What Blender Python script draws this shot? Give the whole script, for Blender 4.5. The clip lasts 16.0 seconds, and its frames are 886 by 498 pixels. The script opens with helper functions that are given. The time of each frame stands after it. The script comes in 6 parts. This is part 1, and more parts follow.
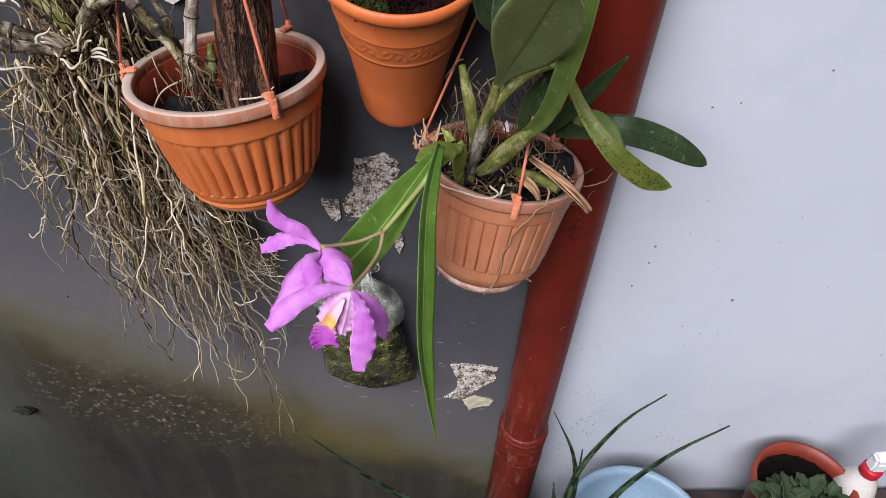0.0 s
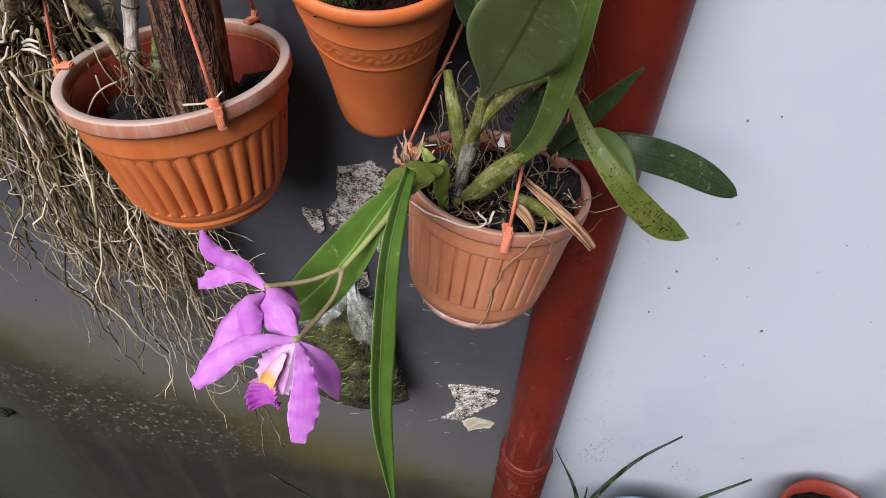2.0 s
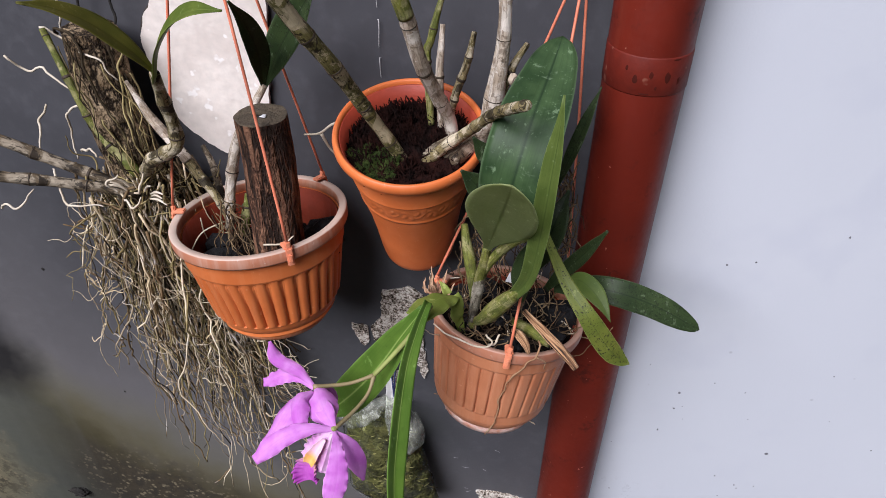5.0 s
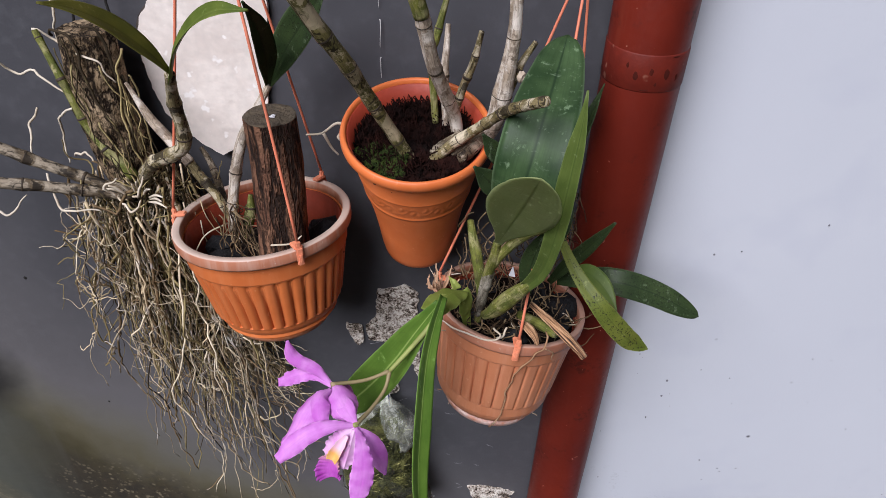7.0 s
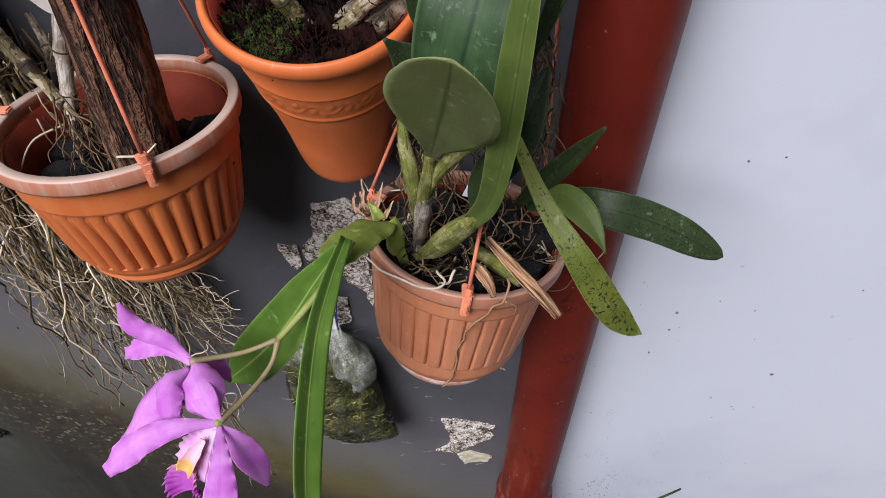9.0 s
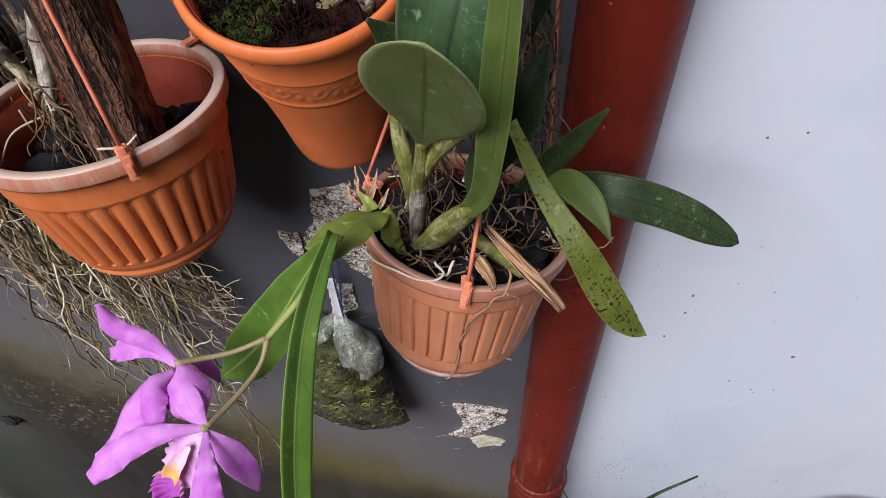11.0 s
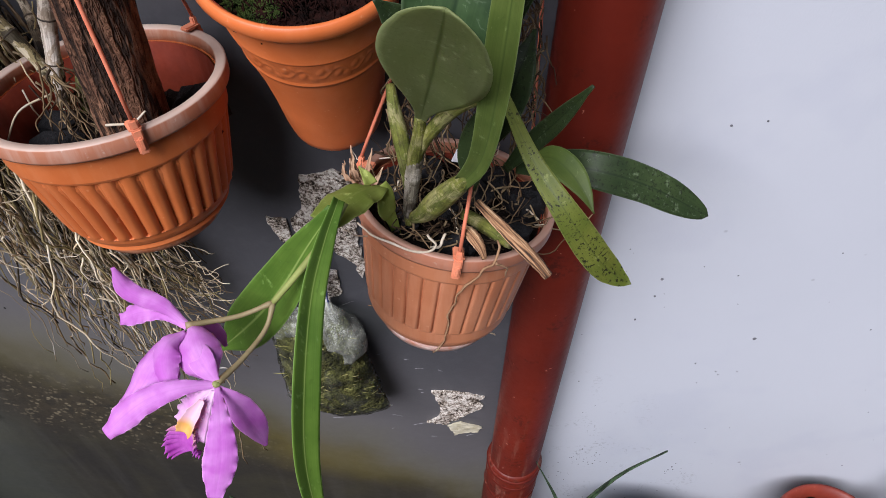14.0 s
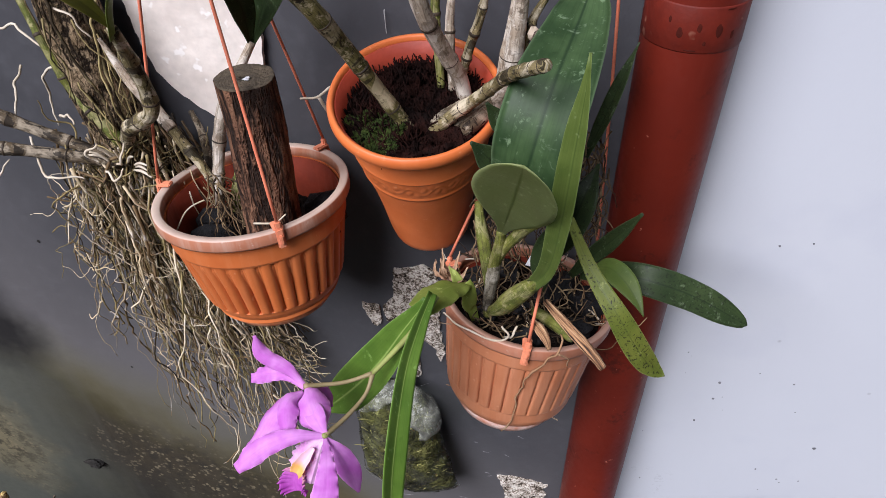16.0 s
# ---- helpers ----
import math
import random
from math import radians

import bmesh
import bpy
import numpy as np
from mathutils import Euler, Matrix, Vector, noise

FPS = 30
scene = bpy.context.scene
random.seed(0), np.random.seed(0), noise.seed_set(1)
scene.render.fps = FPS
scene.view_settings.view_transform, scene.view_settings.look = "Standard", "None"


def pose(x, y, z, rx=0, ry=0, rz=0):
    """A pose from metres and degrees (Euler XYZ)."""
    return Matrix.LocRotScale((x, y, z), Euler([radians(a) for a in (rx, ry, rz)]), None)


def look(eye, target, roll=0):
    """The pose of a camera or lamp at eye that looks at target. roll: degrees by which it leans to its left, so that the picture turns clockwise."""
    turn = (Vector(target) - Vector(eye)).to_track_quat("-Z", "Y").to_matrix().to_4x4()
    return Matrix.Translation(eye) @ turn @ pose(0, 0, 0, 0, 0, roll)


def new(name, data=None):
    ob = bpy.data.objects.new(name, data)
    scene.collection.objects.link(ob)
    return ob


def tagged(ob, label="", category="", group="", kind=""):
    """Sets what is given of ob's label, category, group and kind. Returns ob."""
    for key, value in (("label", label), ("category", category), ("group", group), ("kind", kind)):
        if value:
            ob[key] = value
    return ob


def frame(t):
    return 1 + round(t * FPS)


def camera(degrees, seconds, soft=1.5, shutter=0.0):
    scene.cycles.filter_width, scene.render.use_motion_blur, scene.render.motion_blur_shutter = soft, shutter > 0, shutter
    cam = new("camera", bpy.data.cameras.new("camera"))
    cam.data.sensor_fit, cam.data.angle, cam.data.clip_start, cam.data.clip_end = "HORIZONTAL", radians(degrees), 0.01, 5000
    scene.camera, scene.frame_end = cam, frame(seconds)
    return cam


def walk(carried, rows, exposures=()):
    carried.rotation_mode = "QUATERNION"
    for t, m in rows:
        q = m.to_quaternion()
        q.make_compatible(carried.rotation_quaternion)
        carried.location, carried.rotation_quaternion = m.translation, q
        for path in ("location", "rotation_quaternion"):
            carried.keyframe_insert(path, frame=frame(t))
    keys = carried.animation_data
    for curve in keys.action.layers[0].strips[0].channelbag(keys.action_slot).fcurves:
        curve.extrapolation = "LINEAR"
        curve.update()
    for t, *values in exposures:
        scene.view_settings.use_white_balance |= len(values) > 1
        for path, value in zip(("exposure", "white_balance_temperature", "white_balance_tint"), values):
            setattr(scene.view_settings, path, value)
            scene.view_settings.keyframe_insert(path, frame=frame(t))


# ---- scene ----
cam = camera(65.1, 16.0, 0.55)

PATH = [
    (0, (0.108, 0.135, 1.721), (0.206, 1.536, 0.298), 3.3),
    (0.5, (0.104, 0.204, 1.684), (0.157, 1.585, 0.238), 2.4),
    (0.7, (0.120, 0.242, 1.670), (0.173, 1.635, 0.236), 2.6),
    (1, (0.135, 0.268, 1.662), (0.225, 1.61, 0.181), 4.4),
    (1.5, (0.158, 0.26, 1.673), (0.21, 1.612, 0.2), 3.6),
    (2, (0.159, 0.246, 1.679), (0.178, 1.614, 0.22), 3.0),
    (2.5, (0.166, 0.2, 1.708), (0.102, 1.592, 0.274), 0.7),
    (2.8, (0.173, 0.144, 1.746), (-0.047, 1.601, 0.393), -1.0),
    (3, (0.172, 0.137, 1.764), (-0.021, 1.615, 0.43), -0.5),
    (3.5, (0.191, 0.141, 1.775), (0.034, 1.643, 0.463), -0.2),
    (4, (0.209, 0.144, 1.784), (0.03, 1.672, 0.506), 0.0),
    (6.3, (0.187, 0.126, 1.816), (0.103, 1.721, 0.609), 2.5),
    (6.5, (0.177, 0.127, 1.811), (0.122, 1.71, 0.589), 2.4),
    (7, (0.148, 0.118, 1.805), (0.108, 1.702, 0.586), 1.9),
    (7.5, (0.142, 0.113, 1.804), (0.128, 1.709, 0.599), 2.0),
    (8, (0.161, 0.185, 1.761), (0.176, 1.663, 0.414), -1.0),
    (8.2, (0.184, 0.233, 1.720), (0.192, 1.677, 0.336), -1.4),
    (8.5, (0.199, 0.289, 1.697), (0.123, 1.648, 0.232), -1.9),
    (8.7, (0.209, 0.313, 1.685), (0.142, 1.667, 0.214), 1.0),
    (10.8, (0.246, 0.350, 1.677), (0.068, 1.657, 0.176), -3.6),
    (11, (0.238, 0.355, 1.669), (0.112, 1.651, 0.152), -1.9),
    (11.5, (0.224, 0.347, 1.67), (0.141, 1.652, 0.158), -0.1),
    (12, (0.219, 0.339, 1.673), (0.164, 1.661, 0.172), 0.6),
    (12.5, (0.219, 0.332, 1.672), (0.192, 1.65, 0.168), 1.0),
    (13, (0.219, 0.324, 1.675), (0.198, 1.64, 0.169), 1.1),
    (13.5, (0.218, 0.316, 1.677), (0.186, 1.637, 0.176), 0.9),
    (14, (0.218, 0.308, 1.677), (0.191, 1.627, 0.174), 1.3),
    (14.5, (0.214, 0.261, 1.708), (0.067, 1.638, 0.265), -0.7),
    (15, (0.218, 0.23, 1.742), (-0.006, 1.66, 0.361), -1.3),
    (15.5, (0.227, 0.234, 1.755), (0.004, 1.696, 0.408), -1.5),
    (16, (0.222, 0.226, 1.764), (-0.038, 1.709, 0.448), -1.5),
]
walk(cam, [(t, look(eye, target, roll)) for t, eye, target, roll in PATH], [
    (0, 0.33, 5800, 16), (1, 0.33, 5800, 16), (2.5, 0.39, 5800, 16), (3, 0.45, 5800, 16), (4, 0.43, 5800, 16), (6.5, 0.33, 5800, 16), (7.5, 0.26, 5800, 16),
    (8.2, 0.26, 5800, 16), (8.7, 0.33, 5800, 16), (11, 0.35, 5800, 16), (14, 0.35, 5800, 16), (15, 0.47, 5800, 16), (16, 0.45, 5800, 16)])

# ---------------------------------------------------------------- world and sun
SUN = Vector((-0.34, -0.62, 0.71)).normalized()      # towards the light
world = bpy.data.worlds.new("sky")
scene.world = world
world.use_nodes = True
wn = world.node_tree.nodes
sky = wn.new("ShaderNodeTexSky")
sky.sky_type = "NISHITA"
sky.sun_disc = False
sky.sun_elevation = math.asin(SUN.z)
sky.sun_rotation = math.atan2(SUN.x, SUN.y)
wn["Background"].inputs["Strength"].default_value = 0.010
world.node_tree.links.new(sky.outputs["Color"], wn["Background"].inputs["Color"])

sun = new("sun", bpy.data.lights.new("sun", "SUN"))
sun.data.energy = 4.5
sun.data.angle = radians(40)
sun.data.color = (1.0, 0.95, 0.89)
sun.matrix_world = look(SUN * 6, (0, 0, 0))


# ---------------------------------------------------------------- materials
def lin(r, g, b):
    """Linear colour from 0..255 screen values."""
    return tuple(((c / 255 + 0.055) / 1.055) ** 2.4 if c > 10 else c / 255 / 12.92 for c in (r, g, b)) + (1.0,)


class Nodes:
    """A small builder of node materials."""

    def __init__(self, name):
        self.m = bpy.data.materials.new(name)
        self.m.use_nodes = True
        self.t = self.m.node_tree
        self.p = self.t.nodes["Principled BSDF"]
        self.out = self.t.nodes["Material Output"]

    def add(self, kind, ins=None):
        n = self.t.nodes.new("ShaderNode" + kind)
        for k, v in (ins or {}).items():
            self.put(n, k, v)
        return n

    def put(self, n, k, v):
        if isinstance(v, bpy.types.NodeSocket):
            self.t.links.new(v, n.inputs[k])
        else:
            n.inputs[k].default_value = v

    def coords(self, which="Object"):
        return self.add("TexCoord").outputs[which]

    def stretch(self, vec, x, y, z, shift=(0, 0, 0)):
        return self.add("Mapping", {"Vector": vec, "Scale": (x, y, z), "Location": shift}).outputs["Vector"]

    def noise(self, vec, scale, detail=4.0, rough=0.55, warp=0.0):
        return self.add("TexNoise", {"Vector": vec, "Scale": scale, "Detail": detail, "Roughness": rough, "Distortion": warp}).outputs["Fac"]

    def spots(self, vec, scale, feature="F1"):
        n = self.add("TexVoronoi", {"Vector": vec, "Scale": scale})
        n.feature = feature
        return n.outputs["Distance"]

    def ramp(self, fac, stops):
        n = self.add("ValToRGB", {"Fac": fac})
        e = n.color_ramp.elements
        while len(e) > 1:
            e.remove(e[-1])
        for k, (at, c) in enumerate(stops):
            c = (c, c, c, 1.0) if isinstance(c, (int, float)) else tuple(c)
            if k == 0:
                e[0].position, e[0].color = at, c
            else:
                e.new(at).color = c
        return n.outputs["Color"]

    def mix(self, fac, a, b, how="MIX"):
        n = self.add("Mix")
        n.data_type, n.blend_type = "RGBA", how
        for k, v in ((0, fac), (6, a), (7, b)):
            if isinstance(v, bpy.types.NodeSocket):
                self.t.links.new(v, n.inputs[k])
            else:
                n.inputs[k].default_value = v
        return n.outputs[2]

    def calc(self, how, a, b=0.0, c=0.0):
        n = self.add("Math")
        n.operation = how
        for k, v in enumerate((a, b, c)):
            if isinstance(v, bpy.types.NodeSocket):
                self.t.links.new(v, n.inputs[k])
            else:
                n.inputs[k].default_value = v
        return n.outputs[0]

    def bump(self, height, strength, distance):
        b = self.add("Bump", {"Height": height, "Strength": strength, "Distance": distance})
        self.put(self.p, "Normal", b.outputs["Normal"])

    def sheer(self, amount, colour):
        """Lets some light through a thin blade."""
        tr = self.add("BsdfTranslucent", {"Color": colour})
        mx = self.add("MixShader", {0: amount, 1: self.p.outputs[0], 2: tr.outputs[0]})
        self.t.links.new(mx.outputs[0], self.out.inputs["Surface"])


def plain(name, a, b, rough=0.6, scale=30.0, fine=220.0, bump=0.25, depth=0.001, gloss=0.5, speck=None, stretch=(1, 1, 1)):
    """A surface that wanders between two colours at two scales, with a fine relief."""
    n = Nodes(name)
    v = n.stretch(n.coords(), *stretch)
    big = n.ramp(n.noise(v, scale, 5), [(0.34, 0.0), (0.66, 1.0)])
    small = n.noise(v, fine, 3)
    col = n.mix(big, a, b)
    col = n.mix(n.ramp(small, [(0.3, 0.0), (0.75, 0.45)]), col, tuple(c * 0.62 for c in a[:3]) + (1,))
    if speck:
        col = n.mix(n.ramp(n.noise(v, fine * 0.6, 2), [(0.66, 0.0), (0.72, 0.8)]), col, speck)
    n.put(n.p, "Base Color", col)
    n.put(n.p, "Roughness", n.calc("MULTIPLY_ADD", small, 0.25, rough - 0.12))
    n.put(n.p, "Specular IOR Level", gloss)
    n.bump(n.calc("ADD", small, n.calc("MULTIPLY", big, 0.5)), bump, depth)
    return n.m


def pipe_material():
    """Red oxide paint, rubbed and dirty, with runs down its length."""
    n = Nodes("red_oxide_paint")
    v = n.coords()
    runs = n.noise(n.stretch(v, 60, 60, 3.5), 1.0, 4, 0.6)
    cloud = n.noise(v, 8, 4)
    fine = n.noise(v, 140, 4, 0.65)
    col = n.mix(n.ramp(cloud, [(0.36, 0.0), (0.64, 1.0)]), lin(92, 27, 16), lin(108, 34, 20))
    col = n.mix(n.ramp(runs, [(0.55, 0.0), (0.75, 0.35)]), col, lin(116, 48, 32))
    col = n.mix(n.calc("MULTIPLY", n.ramp(n.noise(v, 22, 4, 0.6), [(0.55, 0.0), (0.66, 0.8)]), n.ramp(fine, [(0.45, 0.0), (0.6, 0.8)])), col, lin(50, 20, 15))
    col = n.mix(n.ramp(n.noise(v, 110, 2), [(0.73, 0.0), (0.755, 0.85)]), col, lin(176, 118, 98))
    low = n.ramp(n.add("SeparateXYZ", {"Vector": v}).outputs[2], [(0.34, 1.0), (0.72, 0.0)])
    scraped = n.ramp(n.noise(n.stretch(v, 46, 46, 7), 1.0, 5, 0.7, 0.5), [(0.54, 0.0), (0.66, 0.8)])
    col = n.mix(n.calc("MULTIPLY", low, scraped), col, lin(142, 98, 82))
    col = n.mix(n.calc("MULTIPLY", low, n.ramp(n.noise(v, 60, 4, 0.65), [(0.55, 0.0), (0.68, 0.7)])), col, lin(44, 24, 20))
    n.put(n.p, "Base Color", col)
    n.put(n.p, "Roughness", n.calc("MULTIPLY_ADD", fine, 0.3, 0.34))
    n.put(n.p, "Specular IOR Level", 0.3)
    n.bump(n.calc("ADD", n.calc("MULTIPLY", runs, 0.6), fine), 0.15, 0.0012)
    return n.m


def dark_wall_material():
    n = Nodes("dark_grey_paint")
    v = n.coords()
    sx = n.add("SeparateXYZ", {"Vector": v})
    x, z = sx.outputs[0], sx.outputs[2]
    cloud = n.noise(v, 3.0, 4)
    fine = n.noise(v, 60, 4)
    grain = n.noise(v, 420, 2)
    col = n.mix(cloud, lin(65, 65, 69), lin(82, 82, 86))
    col = n.mix(n.ramp(fine, [(0.5, 0.0), (0.8, 0.16)]), col, lin(112, 113, 118))
    # the grey turns paler down a slant, frayed by noise
    slope = n.calc("ADD", n.calc("MULTIPLY_ADD", x, -0.62, n.calc("MULTIPLY_ADD", z, -1.0, 0.40)), n.calc("MULTIPLY_ADD", cloud, 0.40, -0.2))
    col = n.mix(n.ramp(n.calc("ADD", slope, 0.5), [(0.0, 0.0), (0.34, 0.5), (0.52, 0.75)]), col, lin(108, 105, 105))
    # pale scratches
    sc = n.noise(n.stretch(v, 14, 14, 90), 1.0, 3, 0.7)
    col = n.mix(n.ramp(sc, [(0.73, 0.0), (0.76, 0.5)]), col, lin(140, 140, 145))
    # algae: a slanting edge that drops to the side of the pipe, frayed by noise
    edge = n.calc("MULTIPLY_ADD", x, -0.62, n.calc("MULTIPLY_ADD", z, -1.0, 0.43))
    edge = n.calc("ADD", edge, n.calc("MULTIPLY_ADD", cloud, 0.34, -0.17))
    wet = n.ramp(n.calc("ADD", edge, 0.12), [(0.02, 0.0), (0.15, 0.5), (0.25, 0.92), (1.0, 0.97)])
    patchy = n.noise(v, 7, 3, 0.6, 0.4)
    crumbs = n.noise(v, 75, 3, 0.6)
    # olive along the edge, then darker towards the ground and the left
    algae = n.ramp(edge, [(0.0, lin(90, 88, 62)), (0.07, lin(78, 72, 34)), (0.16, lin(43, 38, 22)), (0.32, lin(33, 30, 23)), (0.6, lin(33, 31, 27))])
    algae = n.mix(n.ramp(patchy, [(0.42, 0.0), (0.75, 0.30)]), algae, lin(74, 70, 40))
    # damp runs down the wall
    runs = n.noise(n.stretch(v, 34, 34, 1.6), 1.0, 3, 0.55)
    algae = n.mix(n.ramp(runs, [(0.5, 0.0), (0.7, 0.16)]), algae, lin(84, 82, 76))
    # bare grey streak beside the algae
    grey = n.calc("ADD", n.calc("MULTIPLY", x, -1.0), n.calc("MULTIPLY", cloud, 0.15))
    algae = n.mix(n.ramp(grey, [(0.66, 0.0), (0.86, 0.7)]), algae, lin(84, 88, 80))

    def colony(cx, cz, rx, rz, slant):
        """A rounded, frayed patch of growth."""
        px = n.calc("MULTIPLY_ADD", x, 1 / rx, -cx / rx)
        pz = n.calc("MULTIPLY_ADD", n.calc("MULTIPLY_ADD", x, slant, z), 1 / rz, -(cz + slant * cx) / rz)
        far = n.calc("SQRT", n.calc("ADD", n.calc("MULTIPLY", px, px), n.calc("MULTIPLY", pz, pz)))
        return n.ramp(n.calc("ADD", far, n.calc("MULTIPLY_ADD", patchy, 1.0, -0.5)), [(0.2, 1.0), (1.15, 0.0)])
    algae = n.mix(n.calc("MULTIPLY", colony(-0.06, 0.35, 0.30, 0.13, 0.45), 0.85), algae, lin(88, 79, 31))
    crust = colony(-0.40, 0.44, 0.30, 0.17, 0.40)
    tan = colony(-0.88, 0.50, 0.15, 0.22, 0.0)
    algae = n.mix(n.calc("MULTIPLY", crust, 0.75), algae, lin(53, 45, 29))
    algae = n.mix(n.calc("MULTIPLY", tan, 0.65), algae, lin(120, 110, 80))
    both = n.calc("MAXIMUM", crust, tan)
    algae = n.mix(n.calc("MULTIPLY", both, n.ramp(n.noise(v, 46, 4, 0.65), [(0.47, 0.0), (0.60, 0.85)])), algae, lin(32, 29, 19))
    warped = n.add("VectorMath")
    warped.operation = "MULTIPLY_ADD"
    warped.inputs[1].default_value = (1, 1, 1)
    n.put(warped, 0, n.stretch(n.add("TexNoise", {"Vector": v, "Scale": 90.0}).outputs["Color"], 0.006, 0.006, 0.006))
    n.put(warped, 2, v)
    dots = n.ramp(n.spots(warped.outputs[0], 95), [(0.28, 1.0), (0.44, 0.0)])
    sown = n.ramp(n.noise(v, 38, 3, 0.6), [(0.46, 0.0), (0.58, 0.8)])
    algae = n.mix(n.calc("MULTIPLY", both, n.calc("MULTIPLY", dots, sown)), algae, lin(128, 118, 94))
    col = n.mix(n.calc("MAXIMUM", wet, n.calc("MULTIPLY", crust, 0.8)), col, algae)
    # dark soft-edged blot, frayed by noise
    dx = n.calc("MULTIPLY_ADD", x, 6.0, 0.69 * 6.0)
    dz = n.calc("MULTIPLY_ADD", z, 4.4, -0.88 * 4.4)
    blot = n.calc("SQRT", n.calc("ADD", n.calc("MULTIPLY", dx, dx), n.calc("MULTIPLY", dz, dz)))
    blot = n.calc("ADD", blot, n.calc("MULTIPLY", patchy, 0.7))
    col = n.mix(n.ramp(blot, [(0.50, 0.95), (1.6, 0.0)]), col, lin(28, 27, 29))
    n.put(n.p, "Base Color", col)
    n.put(n.p, "Roughness", n.calc("MULTIPLY_ADD", wet, 0.3, n.calc("MULTIPLY_ADD", fine, 0.25, 0.30)))
    n.put(n.p, "Specular IOR Level", 0.35)
    n.bump(n.calc("ADD", n.calc("MULTIPLY", grain, 0.4), n.calc("ADD", n.calc("MULTIPLY", crumbs, wet), fine)), 0.25, 0.0015)
    return n.m


def white_wall_material():
    n = Nodes("white_paint")
    v = n.coords()
    sx = n.add("SeparateXYZ", {"Vector": v})
    x, z = sx.outputs[0], sx.outputs[2]
    cloud = n.noise(v, 2.2, 4)
    fine = n.noise(v, 75, 3)
    col = n.mix(cloud, (0.50, 0.52, 0.57, 1), (0.565, 0.585, 0.63, 1))
    col = n.mix(n.ramp(n.noise(v, 5.5, 3), [(0.53, 0.0), (0.62, 0.22)]), col, (0.44, 0.46, 0.54, 1))
    # mould near the foot of the wall and beside the pipe
    low = n.calc("MULTIPLY_ADD", z, -1.9, n.calc("MULTIPLY_ADD", x, -2.4, 2.62))
    low = n.calc("MULTIPLY", n.ramp(low, [(0.0, 0.0), (0.7, 1.0)]), n.ramp(n.noise(v, 13, 3, 0.6), [(0.53, 0.04), (0.66, 0.8)]))
    dots = n.ramp(n.noise(v, 150, 3, 0.7), [(0.55, 0.0), (0.63, 1.0)])
    col = n.mix(n.calc("MULTIPLY", low, n.calc("MULTIPLY", dots, 0.7)), col, (0.16, 0.16, 0.17, 1))
    rare = n.ramp(n.spots(v, 15), [(0.035, 1.0), (0.06, 0.0)])
    col = n.mix(n.calc("MULTIPLY", rare, n.ramp(n.noise(v, 6, 2), [(0.5, 0.0), (0.58, 0.6)])), col, (0.16, 0.16, 0.18, 1))
    n.put(n.p, "Base Color", col)
    n.put(n.p, "Roughness", 0.55)
    n.put(n.p, "Specular IOR Level", 0.3)
    n.bump(n.calc("ADD", fine, n.noise(v, 300, 2)), 0.12, 0.001)
    return n.m


